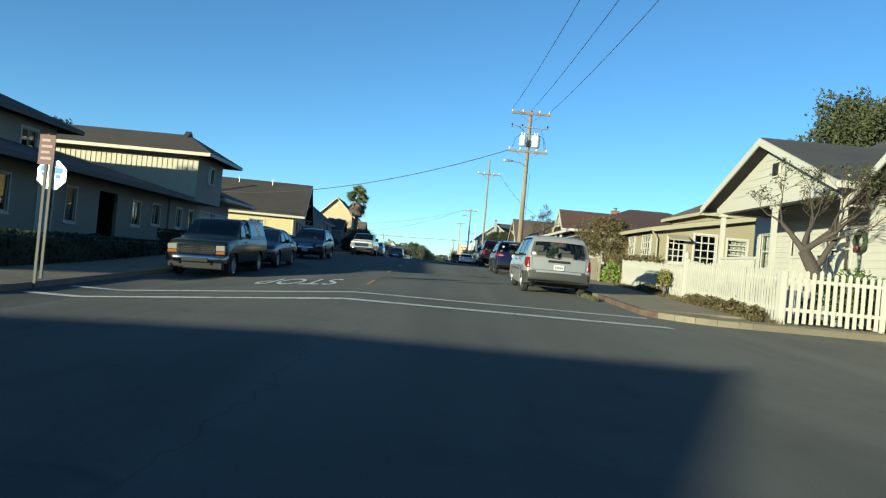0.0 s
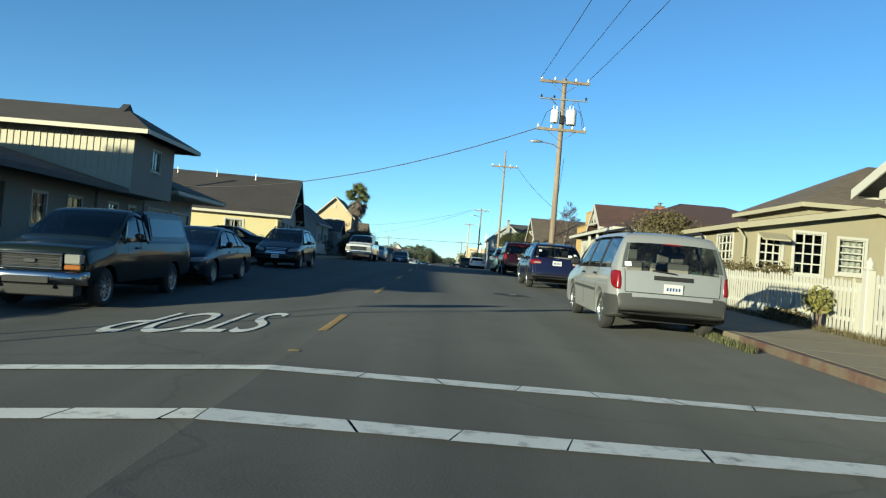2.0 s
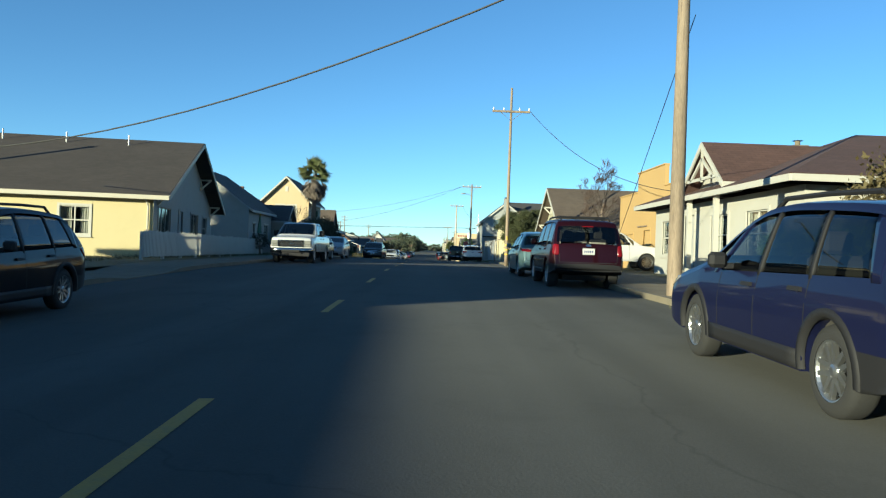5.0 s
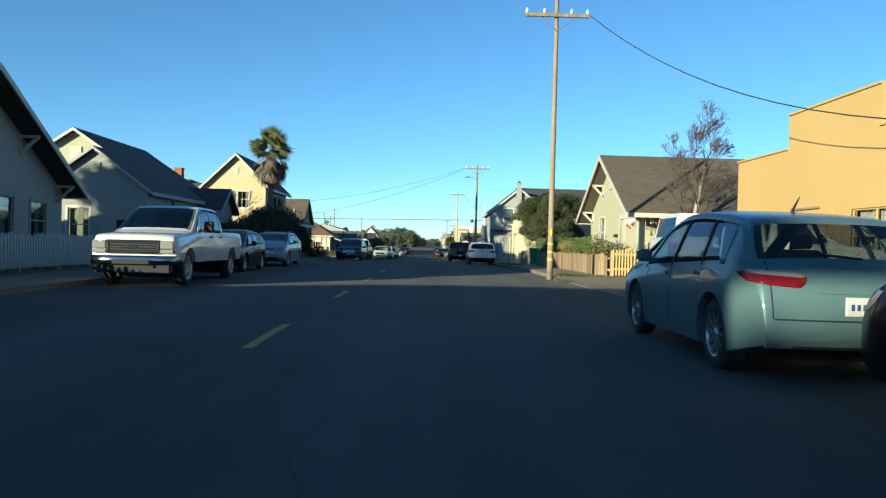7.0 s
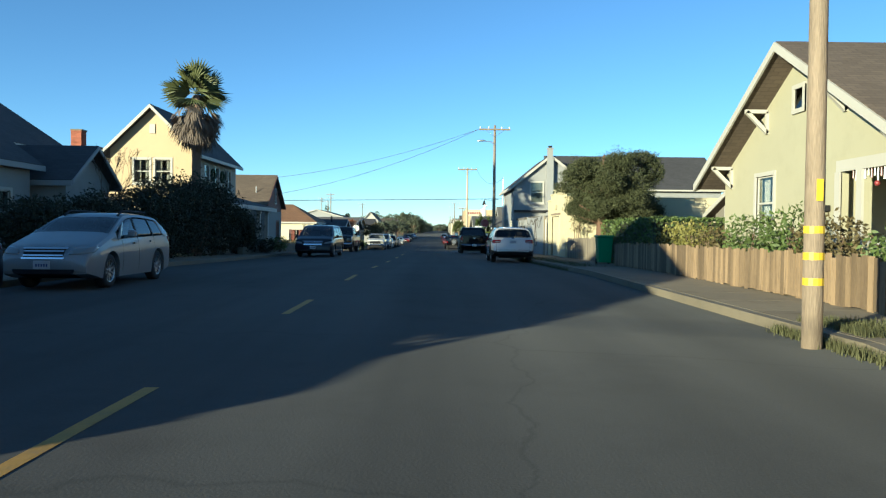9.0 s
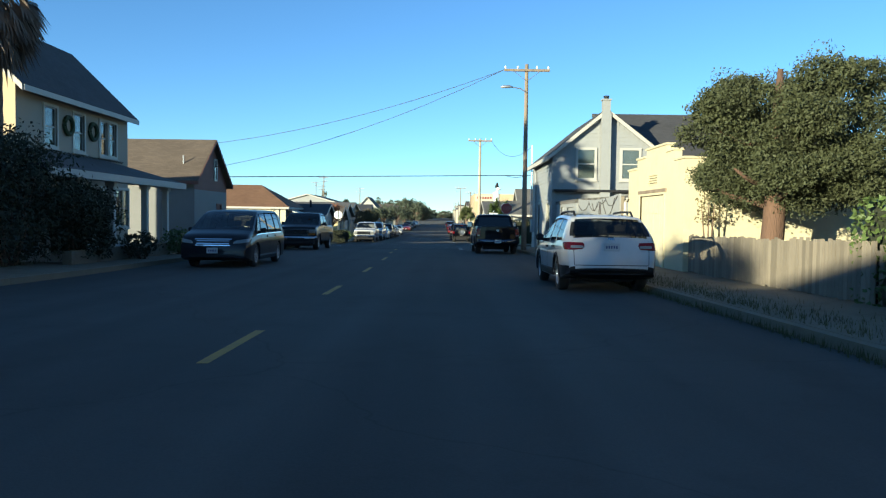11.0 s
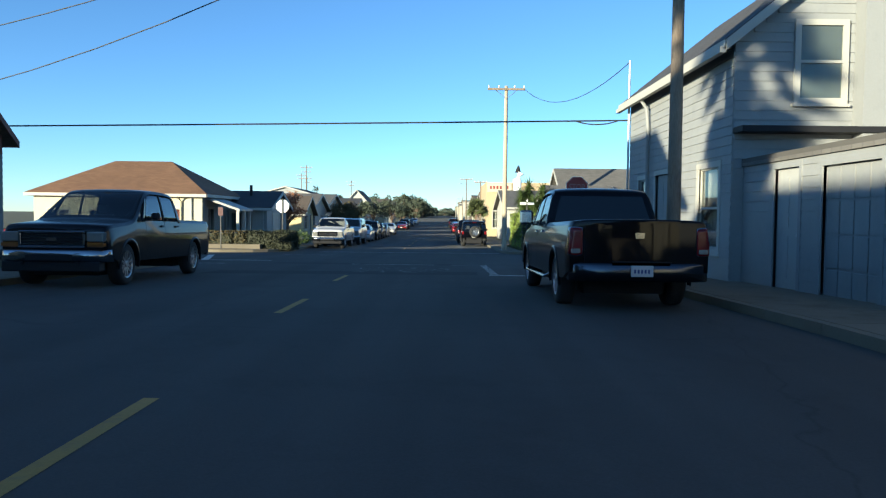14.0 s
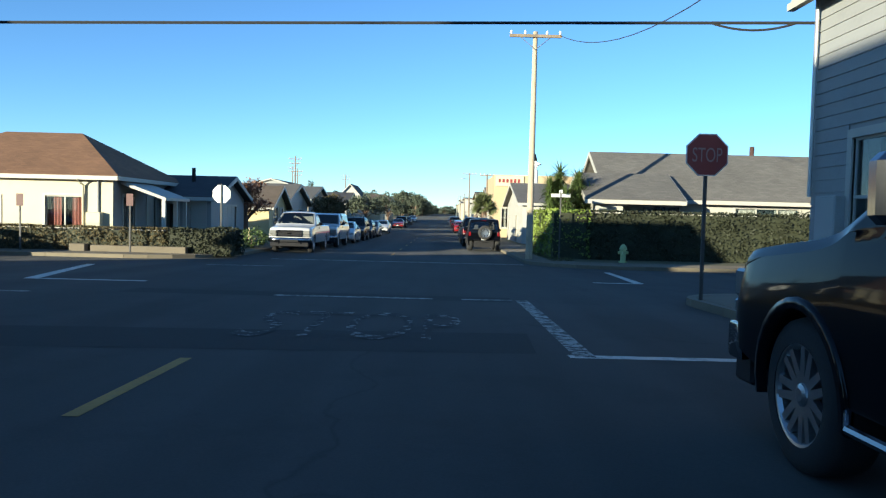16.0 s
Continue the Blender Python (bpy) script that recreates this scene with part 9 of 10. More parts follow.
def shrub(label, x, y, blobs, material, n=2500, size=0.07, seed=1, stem=True, lump=0.5, shell=0.55):
    zb = gx(x, y) + 0.1
    t = thing("shrub", label, "shrub", pose(x, y, zb))
    rng = random.Random(seed)
    if stem:
        bm = bmesh.new()
        for b in blobs:
            for k in range(3):
                tx, ty = x + b[0] + rng.uniform(-0.5, 0.5) * b[3], y + b[1] + rng.uniform(-0.5, 0.5) * b[4]
                tube(bm, [(x + rng.uniform(-0.1, 0.1) + b[0] * 0.3, y + rng.uniform(-0.1, 0.1) + b[1] * 0.3, zb - 0.1), ((x + tx) / 2 + b[0] * 0.3, (y + ty) / 2 + b[1] * 0.3, zb + b[2] * 0.5), (tx, ty, zb + b[2] + b[5] * 0.3)], [0.035, 0.025, 0.01], 5)
        wpart("stem", bm, "bark", t)
    leaf_mesh("foliage", [(x + b[0], y + b[1], zb + b[2], *b[3:]) for b in blobs], n, size, material, t, seed, shell=shell, lump=lump)
    return t


def branches(bm, tips, p, d, length, r, depth, rng, wind, spread, seglen=3, thin=None):
    """Limbs that fork, bending with the wind; the ends are kept in tips."""
    pts, rad = [p], [r]
    q, v = Vector(p), Vector(d).normalized()
    for i in range(seglen):
        v = (v + Vector((rng.uniform(-1, 1), rng.uniform(-1, 1), rng.uniform(-0.6, 0.8))) * 0.22 + wind * (0.12 * (4 - depth) / 3 + 0.03)).normalized()
        q = q + v * length / seglen
        pts.append(q.copy())
        rad.append(max(0.006, r * (1 - 0.45 * (i + 1) / seglen)))
    target = bm if depth > 1 or thin is None else thin
    tube(target, pts, rad, 7 if r > 0.06 else (4 if r > 0.012 else 3), cap=False)
    if depth == 0:
        tips.append((q, v))
        return
    n = rng.choice((2, 3)) if depth > 2 else rng.choice((3, 4))
    for k in range(n):
        o = Vector((rng.uniform(-1, 1), rng.uniform(-1, 1), rng.uniform(-0.5, 1))).normalized()
        at = pts[-1] if k < 2 else pts[rng.randint(1, seglen)]
        branches(bm, tips, at, (v + o * spread).normalized(), length * rng.uniform(0.62, 0.85), rad[-1] * rng.uniform(0.65, 0.85), depth - 1, rng, wind, spread, seglen, thin)


def bare_tree(label, x, y, trunk_pts, r, limbs, depth, length, wind, seed, spread=0.75, bark="bark", twig="twig", limb=None, lr=0.62):
    zb = g(y) + 0.05
    t = thing("tree", label, "tree", pose(x, y, zb))
    rng = random.Random(seed)
    bm, th = bmesh.new(), bmesh.new()
    lm = bmesh.new() if limb else bm
    pts = [Vector((x + a, y + b, zb + c)) for a, b, c in trunk_pts]
    tube(bm, pts, [r * (1.25 - 0.55 * i / (len(pts) - 1)) * (1.3 if i == 0 else 1) for i in range(len(pts))], 10)
    tips = []
    for d, f in limbs:
        i = min(len(pts) - 1, max(1, round(f * (len(pts) - 1))))
        branches(lm, tips, pts[i], d, length, r * lr * (1.1 - 0.4 * f), depth, rng, Vector(wind), spread, 3, th)
    wpart("trunk", bm, bark, t, "", True)
    if limb:
        wpart("limb", lm, limb, t, "", True)
    tagged(wpart("twig_spray", th, twig, t), kind="stuff")
    return t, tips


def pickets(name, label, p0, p1, h, w, gap, material, top="point", thick=0.02, rails=True, posts=2.4, h2=None):
    """A fence of single boards between two places in plan, with rails and posts."""
    a, b = Vector((*p0, 0)), Vector((*p1, 0))
    d = b - a
    ln = d.length
    d.normalize()
    n = Vector((d.y, -d.x, 0))
    f = thing(name, label, "fence", pose(p0[0], p0[1], g(p0[1]) + 0.12))
    rng = random.Random(int(ln * 100))
    s = 0.0
    while s < ln - w:
        y = a.y + d.y * s
        z0 = g(y) + 0.14 + rng.uniform(-0.01, 0.03)
        hh = (h if h2 is None else h + (h2 - h) * s / ln) + rng.uniform(-0.03, 0.03)
        q0, q1 = a + d * s, a + d * (s + w)
        tilt = rng.uniform(-0.008, 0.008)
        e = d * tilt
        pts = [q0 + Vector((0, 0, z0)), q1 + Vector((0, 0, z0)), q1 + e + Vector((0, 0, z0 + hh - (w * 0.5 if top == "point" else 0)))]
        if top == "point":
            pts.append((q0 + q1) / 2 + e + Vector((0, 0, z0 + hh)))
        pts.append(q0 + e + Vector((0, 0, z0 + hh - (w * 0.5 if top == "point" else 0))))
        bm = prism(bmesh.new(), pts, n * thick)
        wpart("picket" if top == "point" else "board", bm, material, f)
        s += w + gap
    if rails:
        k = max(1, int(ln / 4))
        for fr in (0.22, 0.78):
            for i in range(k):
                s0, s1 = ln * i / k, ln * (i + 1) / k
                bm = bmesh.new()
                za, zb = g(a.y + d.y * s0) + 0.14 + h * fr, g(a.y + d.y * s1) + 0.14 + h * fr
                q0, q1 = a + d * s0, a + d * s1
                prism(bm, [q0 + Vector((0, 0, za)), q1 + Vector((0, 0, zb)), q1 + Vector((0, 0, zb + 0.08)), q0 + Vector((0, 0, za + 0.08))], -n * 0.035)
                wpart("rail", bm, material, f)
    k = max(1, round(ln / posts))
    for i in range(k + 1):
        q = a + d * ln * i / k - n * 0.06
        z = g(q.y) + 0.05
        wpart("post", box(q.x - 0.05, q.x + 0.05, q.y - 0.05, q.y + 0.05, z, z + h + 0.05), material, f)
    return f


# fences
pickets("picket_fence", "white picket fence along the pavement", (7.72, 39.5), (7.72, 31.7), 1.05, 0.085, 0.075, "white")
pickets("picket_fence", "white picket fence of the corner garden", (7.72, 31.0), (7.65, 24.35), 1.2, 0.085, 0.075, "white")
pickets("picket_fence", "white picket fence along the side street", (7.65, 24.3), (19, 24.0), 1.2, 0.085, 0.075, "white")
gp = thing("gate_post", "white gate post with a finial", "post", pose(7.75, 31.35, g(31.35) + 0.12))
wpart("shaft", box(7.67, 7.85, 31.26, 31.44, g(31) + 0.1, g(31) + 1.42, 0.012), "white", gp)
wpart("finial", tube(bmesh.new(), [(7.76, 31.35, g(31) + 1.42), (7.76, 31.35, g(31) + 1.47), (7.76, 31.35, g(31) + 1.55), (7.76, 31.35, g(31) + 1.66)], [0.12, 0.07, 0.09, 0.01], 10), "white", gp)
pickets("board_fence", "weathered grey board fence beside an ivy hedge", (7.1, 48.9), (7.1, 41.5), 1.0, 0.14, 0.006, "greywood", top="flat")
pickets("board_fence", "low brown board fence with uneven tops", (6.15, 99.5), (6.05, 84.1), 0.72, 0.13, 0.008, "brownwood", top="flat")
pickets("board_fence", "short brown fence panel at the corner", (6.05, 84.0), (6.5, 83.5), 0.75, 0.13, 0.008, "brownwood", top="flat")
pickets("picket_fence", "fresh yellow picket fence by the driveway", (6.55, 83.45), (11.6, 83.35), 0.95, 0.058, 0.05, "yellowwood")
pickets("board_fence", "pale weathered board fence under the cypress", (6.8, 112.3), (6.75, 103.5), 0.95, 0.12, 0.01, "greywood", top="flat")
pickets("picket_fence", "white picket fence before the pale bungalow", (-10.3, 64.5), (-11.6, 89.0), 0.95, 0.11, 0.05, "white")

# the gnarled tree of the corner garden
gt, tips = bare_tree("gnarled wind-bent tree with a twiggy crown", 8.75, 25.6, [(0, 0, -0.1), (0.15, -0.05, 0.45), (0.45, -0.1, 0.9), (0.25, 0.1, 1.35), (0.05, 0.25, 1.8)], 0.2,
                     [((-0.5, 0.5, 0.8), 1.0), ((0.1, 0.4, 0.9), 1.0), ((0.5, -0.1, 0.85), 0.75), ((0.9, -0.2, 0.6), 1.0), ((0.6, -0.6, 0.7), 0.9)], 4, 0.85, (0.6, -0.45, 0.03), 12, spread=0.75, bark="birchbark")
bl = [(q.x, q.y, q.z, 0.16, 0.16, 0.1) for q, v in tips if q.z > 2.9]
if bl:
    leaf_mesh("foliage", bl, 2600, 0.04, "leaf_cypress", gt, 5, shell=0.2)
# bare birch by the yellow fence
bt, tips = bare_tree("bare birch with fine wind-blown twigs", 10.1, 85.3, [(0, 0, 0), (0.02, 0, 1.0), (0.0, 0.05, 2.0), (0.1, 0.0, 2.8), (0.2, -0.05, 3.6), (0.35, -0.1, 4.3)], 0.1,
                     [((0.5, 0.3, 1.1), 0.45), ((-0.5, -0.2, 1.1), 0.5), ((0.4, -0.5, 1.1), 0.55), ((-0.35, 0.4, 1.2), 0.65), ((0.6, 0.1, 1.0), 0.7), ((-0.25, -0.3, 1.2), 0.85), ((0.5, 0.2, 1.1), 0.9), ((0.3, 0, 1.2), 1.0), ((-0.1, 0.2, 1.2), 1.0), ((-0.6, 0.2, 0.9), 0.3), ((0.6, -0.2, 0.8), 0.3), ((0.2, -0.6, 0.9), 0.4), ((-0.4, -0.4, 0.7), 0.6), ((0.7, 0.0, 0.7), 0.6), ((-0.6, 0.0, 0.8), 0.75)], 5, 0.74, (0.45, -0.15, -0.06), 21, spread=0.6, bark="palebark", limb="birchbark", lr=0.42)

# cypress beside the cream garage
cy = thing("tree", "broad dark cypress with a reddish trunk", "tree", pose(7.95, 109.9, g(110)))
cb = bmesh.new()
zc = g(110)
tube(cb, [(7.95, 109.9, zc - 0.1), (7.93, 109.9, zc + 1.0), (7.98, 109.85, zc + 2.2), (8.0, 109.9, zc + 3.6), (8.05, 110.0, zc + 5.0)], [0.33, 0.26, 0.24, 0.18, 0.06], 12)
for a, zz in ((0.3, 1.7), (1.4, 2.0), (2.6, 1.8), (3.6, 2.2), (4.6, 1.9), (5.6, 2.4), (0.9, 3.0), (3.1, 3.1), (5.0, 3.2)):
    tube(cb, [(7.95, 109.9, zc + zz), (7.95 + math.cos(a) * 0.9, 109.9 + math.sin(a) * 0.9, zc + zz + 0.25), (7.95 + math.cos(a) * 1.3, 109.9 + math.sin(a) * 1.3, zc + zz + 0.45)], [0.1, 0.06, 0.02], 6)
wpart("trunk", cb, "redbark", cy, "", True)
rng = random.Random(31)
blobs = [(8.5, 110.0, zc + 3.4, 2.15, 2.15, 1.6), (8.5, 110.0, zc + 2.7, 1.9, 1.9, 1.0)]
for k in range(34):
    a, u = rng.uniform(0, 6.28), rng.uniform(-0.75, 1)
    rr = 2.35 * math.sqrt(max(0.05, 1 - (u * 0.85) ** 2))
    blobs.append((8.55 + math.cos(a) * rr * 0.85, 110.0 + math.sin(a) * rr * 0.85, zc + 3.3 + u * 1.6, rng.uniform(0.45, 0.85), rng.uniform(0.45, 0.85), rng.uniform(0.3, 0.55)))
leaf_mesh("crown", blobs, 180000, 0.043, "leaf_cypress", cy, 7, shell=0.5, lump=0.5)

# hedges and shrubs
hedge("dense clipped green garden hedge", 6.75, 9.2, 97.2, 104.2, 1.65, "leaf_hedge", 9000, 0.06, 3)
hedge("bright ivy hedge over a board fence", 6.7, 7.7, 49.2, 54.2, 1.45, "leaf_bright", 5200, 0.06, 4)
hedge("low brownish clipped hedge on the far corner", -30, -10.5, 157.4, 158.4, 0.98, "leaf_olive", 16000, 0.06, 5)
# hedge end: darker leaves stand for the shade over it
hedge("low clipped hedge end coloured dark for its shade beside a signpost", -10.45, -7.9, 157.2, 158.6, 0.98, "leaf_dark", 4200, 0.06, 6)
# tall hedge lies in shade, which is put into its dark leaf colour
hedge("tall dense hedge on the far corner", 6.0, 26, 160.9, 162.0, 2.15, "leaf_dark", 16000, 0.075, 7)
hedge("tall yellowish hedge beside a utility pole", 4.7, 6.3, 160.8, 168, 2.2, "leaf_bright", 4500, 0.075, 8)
hedge("dark low hedge before the apartments", -11.4, -10.4, 24.0, 36.0, 0.95, "leaf_dark", 5200, 0.06, 9)
hedge("dark low hedge by the apartment path", -11.4, -10.4, 37.6, 45.0, 0.95, "leaf_dark", 3600, 0.06, 10)
shrub("olive-brown rounded shrub over a fence", 9.7, 52.0, [(0, 0, 2.3, 1.9, 1.6, 1.1), (1.2, -0.5, 2.0, 1.3, 1.1, 0.95), (-1.1, 0.3, 1.9, 1.0, 0.9, 0.85), (0.1, 0.1, 3.1, 1.1, 0.9, 0.5)], "leaf_olive", 12000, 0.07, 11)
shrub("dark rosemary bush beside a porch", 9.6, 24.9, [(0, 0, 0.75, 0.8, 0.5, 0.6), (0.9, -0.1, 0.65, 0.7, 0.5, 0.5), (1.7, 0, 0.6, 0.6, 0.5, 0.5)], "leaf_hedge", 4200, 0.06, 12)
shrub("small yellow-green shrub by a white fence", 7.45, 32.6, [(0, 0, 0.6, 0.25, 0.4, 0.3)], "leaf_yellow", 500, 0.06, 13)
shrub("small bright shrub at the fence end", 7.4, 39.8, [(0, 0, 0.5, 0.4, 0.6, 0.5), (0, 0.7, 0.4, 0.4, 0.5, 0.4)], "leaf_bright", 1300, 0.06, 14)
for i, (y, h_) in enumerate(((25.2, 0.3), (26.4, 0.38), (27.8, 0.35), (29.0, 0.28), (33.6, 0.32), (34.4, 0.25))):
    shrub("low brown-green border plant by a fence", 7.35, y, [(0, 0, 0.14, 0.3, 0.55, h_ * 0.6)], "leaf_olive", 750, 0.05, 20 + i, stem=False)
for i, y in enumerate((37.0, 38.8, 40.6, 42.3, 43.9)):
    shrub("straggling vine above a white fence", 8.35, y, [(0, 0, 0.9, 0.4, 0.9, 0.5)], "leaf_olive", 1300, 0.055, 30 + i)
for i, (x, y, z, c) in enumerate(((7.1, 87.6, 0.9, "leaf_olive"), (7.1, 89.2, 1.05, "leaf_hedge"), (7.0, 90.8, 0.95, "leaf_hedge"), (7.0, 92.6, 0.7, "leaf_olive"), (7.0, 94.4, 0.85, "leaf_yellow"), (7.1, 96.0, 0.85, "leaf_yellow"), (7.2, 85.6, 0.7, "leaf_hedge"), (8.0, 85.0, 0.6, "leaf_hedge"))):
    shrub("garden shrub behind a brown fence", x, y, [(0, 0, z, 0.55, 0.75, 0.55), (0.2, 0.3, z * 0.7, 0.5, 0.6, 0.4)], c, 1500, 0.055, 40 + i)
for i, (x, y, z, r) in enumerate(((-10.2, 101.6, 1.6, 1.4), (-10.6, 105.0, 2.0, 1.7), (-10.4, 108.2, 2.2, 1.7), (-10.6, 111.4, 2.1, 1.5), (-10.3, 98.2, 1.3, 1.3), (-10.4, 95.0, 1.1, 1.2), (-9.9, 113.4, 1.4, 1.1))):
    shrub("dark overgrown evergreen shrub in a front garden", x, y, [(0, 0, z * 0.9, r, r * 1.15, z * 0.75), (0.2, -0.9, z * 1.15, r * 0.7, r * 0.8, z * 0.5), (-0.2, 0.9, z * 1.1, r * 0.75, r * 0.8, z * 0.5), (0.1, 0.1, z * 0.45, r * 0.9, r, z * 0.45)], "leaf_dark", 9500, 0.065, 50 + i, lump=0.5)
rt_, tips = bare_tree("leafless pinkish shrubby tree by a chimney", -12.0, 102.6, [(0, 0, 0), (0.05, 0, 0.8), (0.1, 0.1, 1.6)], 0.09, [((-0.5, -0.3, 1), 1), ((0.5, 0.3, 1), 1), ((0.1, -0.6, 1), 0.7), ((-0.3, 0.6, 1), 0.8)], 4, 0.95, (0.1, 0, 0.1), 5, spread=0.55)
shrub("grey leafy rose bush by a bungalow", -11.2, 86.5, [(0, 0, 0.9, 0.6, 0.8, 0.5)], "leaf_dark", 900, 0.06, 61)
shrub("round bush in front of a porch", -9.0, 119.0, [(0, 0, 0.5, 0.5, 0.6, 0.45)], "leaf_hedge", 900, 0.06, 62)
shrub("dark bush by a garden wall", -9.0, 115.6, [(0, 0, 0.45, 0.5, 0.9, 0.4)], "leaf_dark", 1000, 0.06, 63)
shrub("wispy vine on a cream wall", 7.2, 112.0, [(0, 0, 1.7, 0.35, 0.25, 0.45)], "leaf_olive", 260, 0.05, 64)
shrub("low green bush on the far corner", -8.9, 164.0, [(0, 0, 0.5, 0.9, 1.2, 0.5)], "leaf_hedge", 1200, 0.07, 65)


def leafy_tree(label, x, y, h, r, material, seed, n=5000, size=0.12, trunk=0.16, gap=0.4):
    zb = g(y)
    t = thing("tree", label, "tree", pose(x, y, zb))
    rng = random.Random(seed)
    bm = bmesh.new()
    tube(bm, [(x, y, zb - 0.75), (x + 0.05, y, zb + h * 0.3), (x, y, zb + h * 0.6)], [trunk * 1.2, trunk, trunk * 0.6], 8)
    blobs = []
    for k in range(15):
        a, u = rng.uniform(0, 6.28), rng.uniform(-0.6, 1)
        rr = r * math.sqrt(max(0.05, 1 - u * u * 0.8)) * rng.uniform(0.4, 0.85)
        c = Vector((x + math.cos(a) * rr, y + math.sin(a) * rr, zb + h * 0.66 + u * h * 0.27))
        blobs.append((*c, r * rng.uniform(0.28, 0.45), r * rng.uniform(0.28, 0.45), r * rng.uniform(0.2, 0.32)))
        tube(bm, [(x, y, zb + h * rng.uniform(0.25, 0.5)), ((x + c.x) / 2, (y + c.y) / 2, c.z - 0.2 * h * 0.5), c], [trunk * 0.4, trunk * 0.28, 0.02], 5)
    wpart("trunk", bm, "bark", t, "", True)
    leaf_mesh("crown", blobs, n, size, material, t, seed, shell=gap, lump=0.5)
    return t


def grove_tree(label, x, y, h, r, seed):
    """A broad far-off tree whose crown comes nearly down to the ground."""
    zb = g(y) - 0.6
    t = thing("tree", label, "tree", pose(x, y, zb))
    rng = random.Random(seed)
    bm = bmesh.new()
    tube(bm, [(x, y, zb), (x + 0.1, y, zb + h * 0.4), (x, y, zb + h * 0.75)], [0.3, 0.22, 0.1], 6)
    blobs = []
    for k in range(13):
        a, u = rng.uniform(0, 6.28), rng.uniform(0, 1)
        rr = r * (1 - 0.55 * u * u) * rng.uniform(0.2, 0.85)
        c = (x + math.cos(a) * rr, y + math.sin(a) * rr, zb + h * (0.16 + 0.74 * u))
        blobs.append((*c, r * rng.uniform(0.32, 0.5), r * rng.uniform(0.32, 0.5), h * rng.uniform(0.09, 0.16)))
        tube(bm, [(x, y, zb + h * 0.2), c], [0.12, 0.03], 4)
    wpart("trunk", bm, "bark", t, "", True)
    leaf_mesh("crown", blobs, 1500, 0.36, "leaf_far", t, seed, shell=0.5, lump=0.5)
    return t


leafy_tree("half-bare autumn tree with russet leaves", -11.3, 172.0, 3.9, 1.6, "leaf_red", 71, 3000, 0.085)
leafy_tree("round olive-grey bush tree down the street", -10.0, 195.0, 3.7, 1.9, "leaf_olive", 72, 6000, 0.1)
leafy_tree("large evergreen behind the corner house", 24.4, 48.0, 12.0, 5.4, "leaf_cypress", 73, 34000, 0.13, 0.3)
# out of view, added to throw shade on the white station wagon
leafy_tree("unseen evergreen added behind the yellow bungalow for its shade", -34.5, 69.5, 9.6, 3.6, "leaf_dark", 77, 16000, 0.16, 0.3)
# never in view, added to block the sun from the teal hatchback
leafy_tree("unseen evergreen added behind the apartments for its shade", -32.0, 25.2, 9.3, 3.4, "leaf_dark", 78, 14000, 0.16, 0.3)
leafy_tree("dark street tree far down the road", -9.8, 226, 4.6, 2.4, "leaf_far", 74, 3000, 0.16)
leafy_tree("dark tree by the far houses", -9.6, 262, 5.0, 2.8, "leaf_far", 75, 3000, 0.18)
for i in range(64):
    rng = random.Random(200 + i)
    x, y = -52 + i * 0.8 + rng.uniform(-2, 2), 424 + rng.uniform(-40, 60)
    if -6 < x < 2.5:
        x -= 9
    grove_tree("dark tree at the end of the road", x, y, rng.uniform(4.5, 9.0) + (4.0 if i % 17 == 9 else 0.0), rng.uniform(2.4, 4.4), 300 + i)["group"] = "trees at the end of the road"
for i in range(16):
    rng = random.Random(600 + i)
    grove_tree("far low tree beyond the street's end", -12 + i * 2.2 + rng.uniform(-1, 1), 640 + rng.uniform(-15, 25), rng.uniform(4.0, 7.5), rng.uniform(3.0, 5.0), 400 + i)["group"] = "trees at the end of the road"


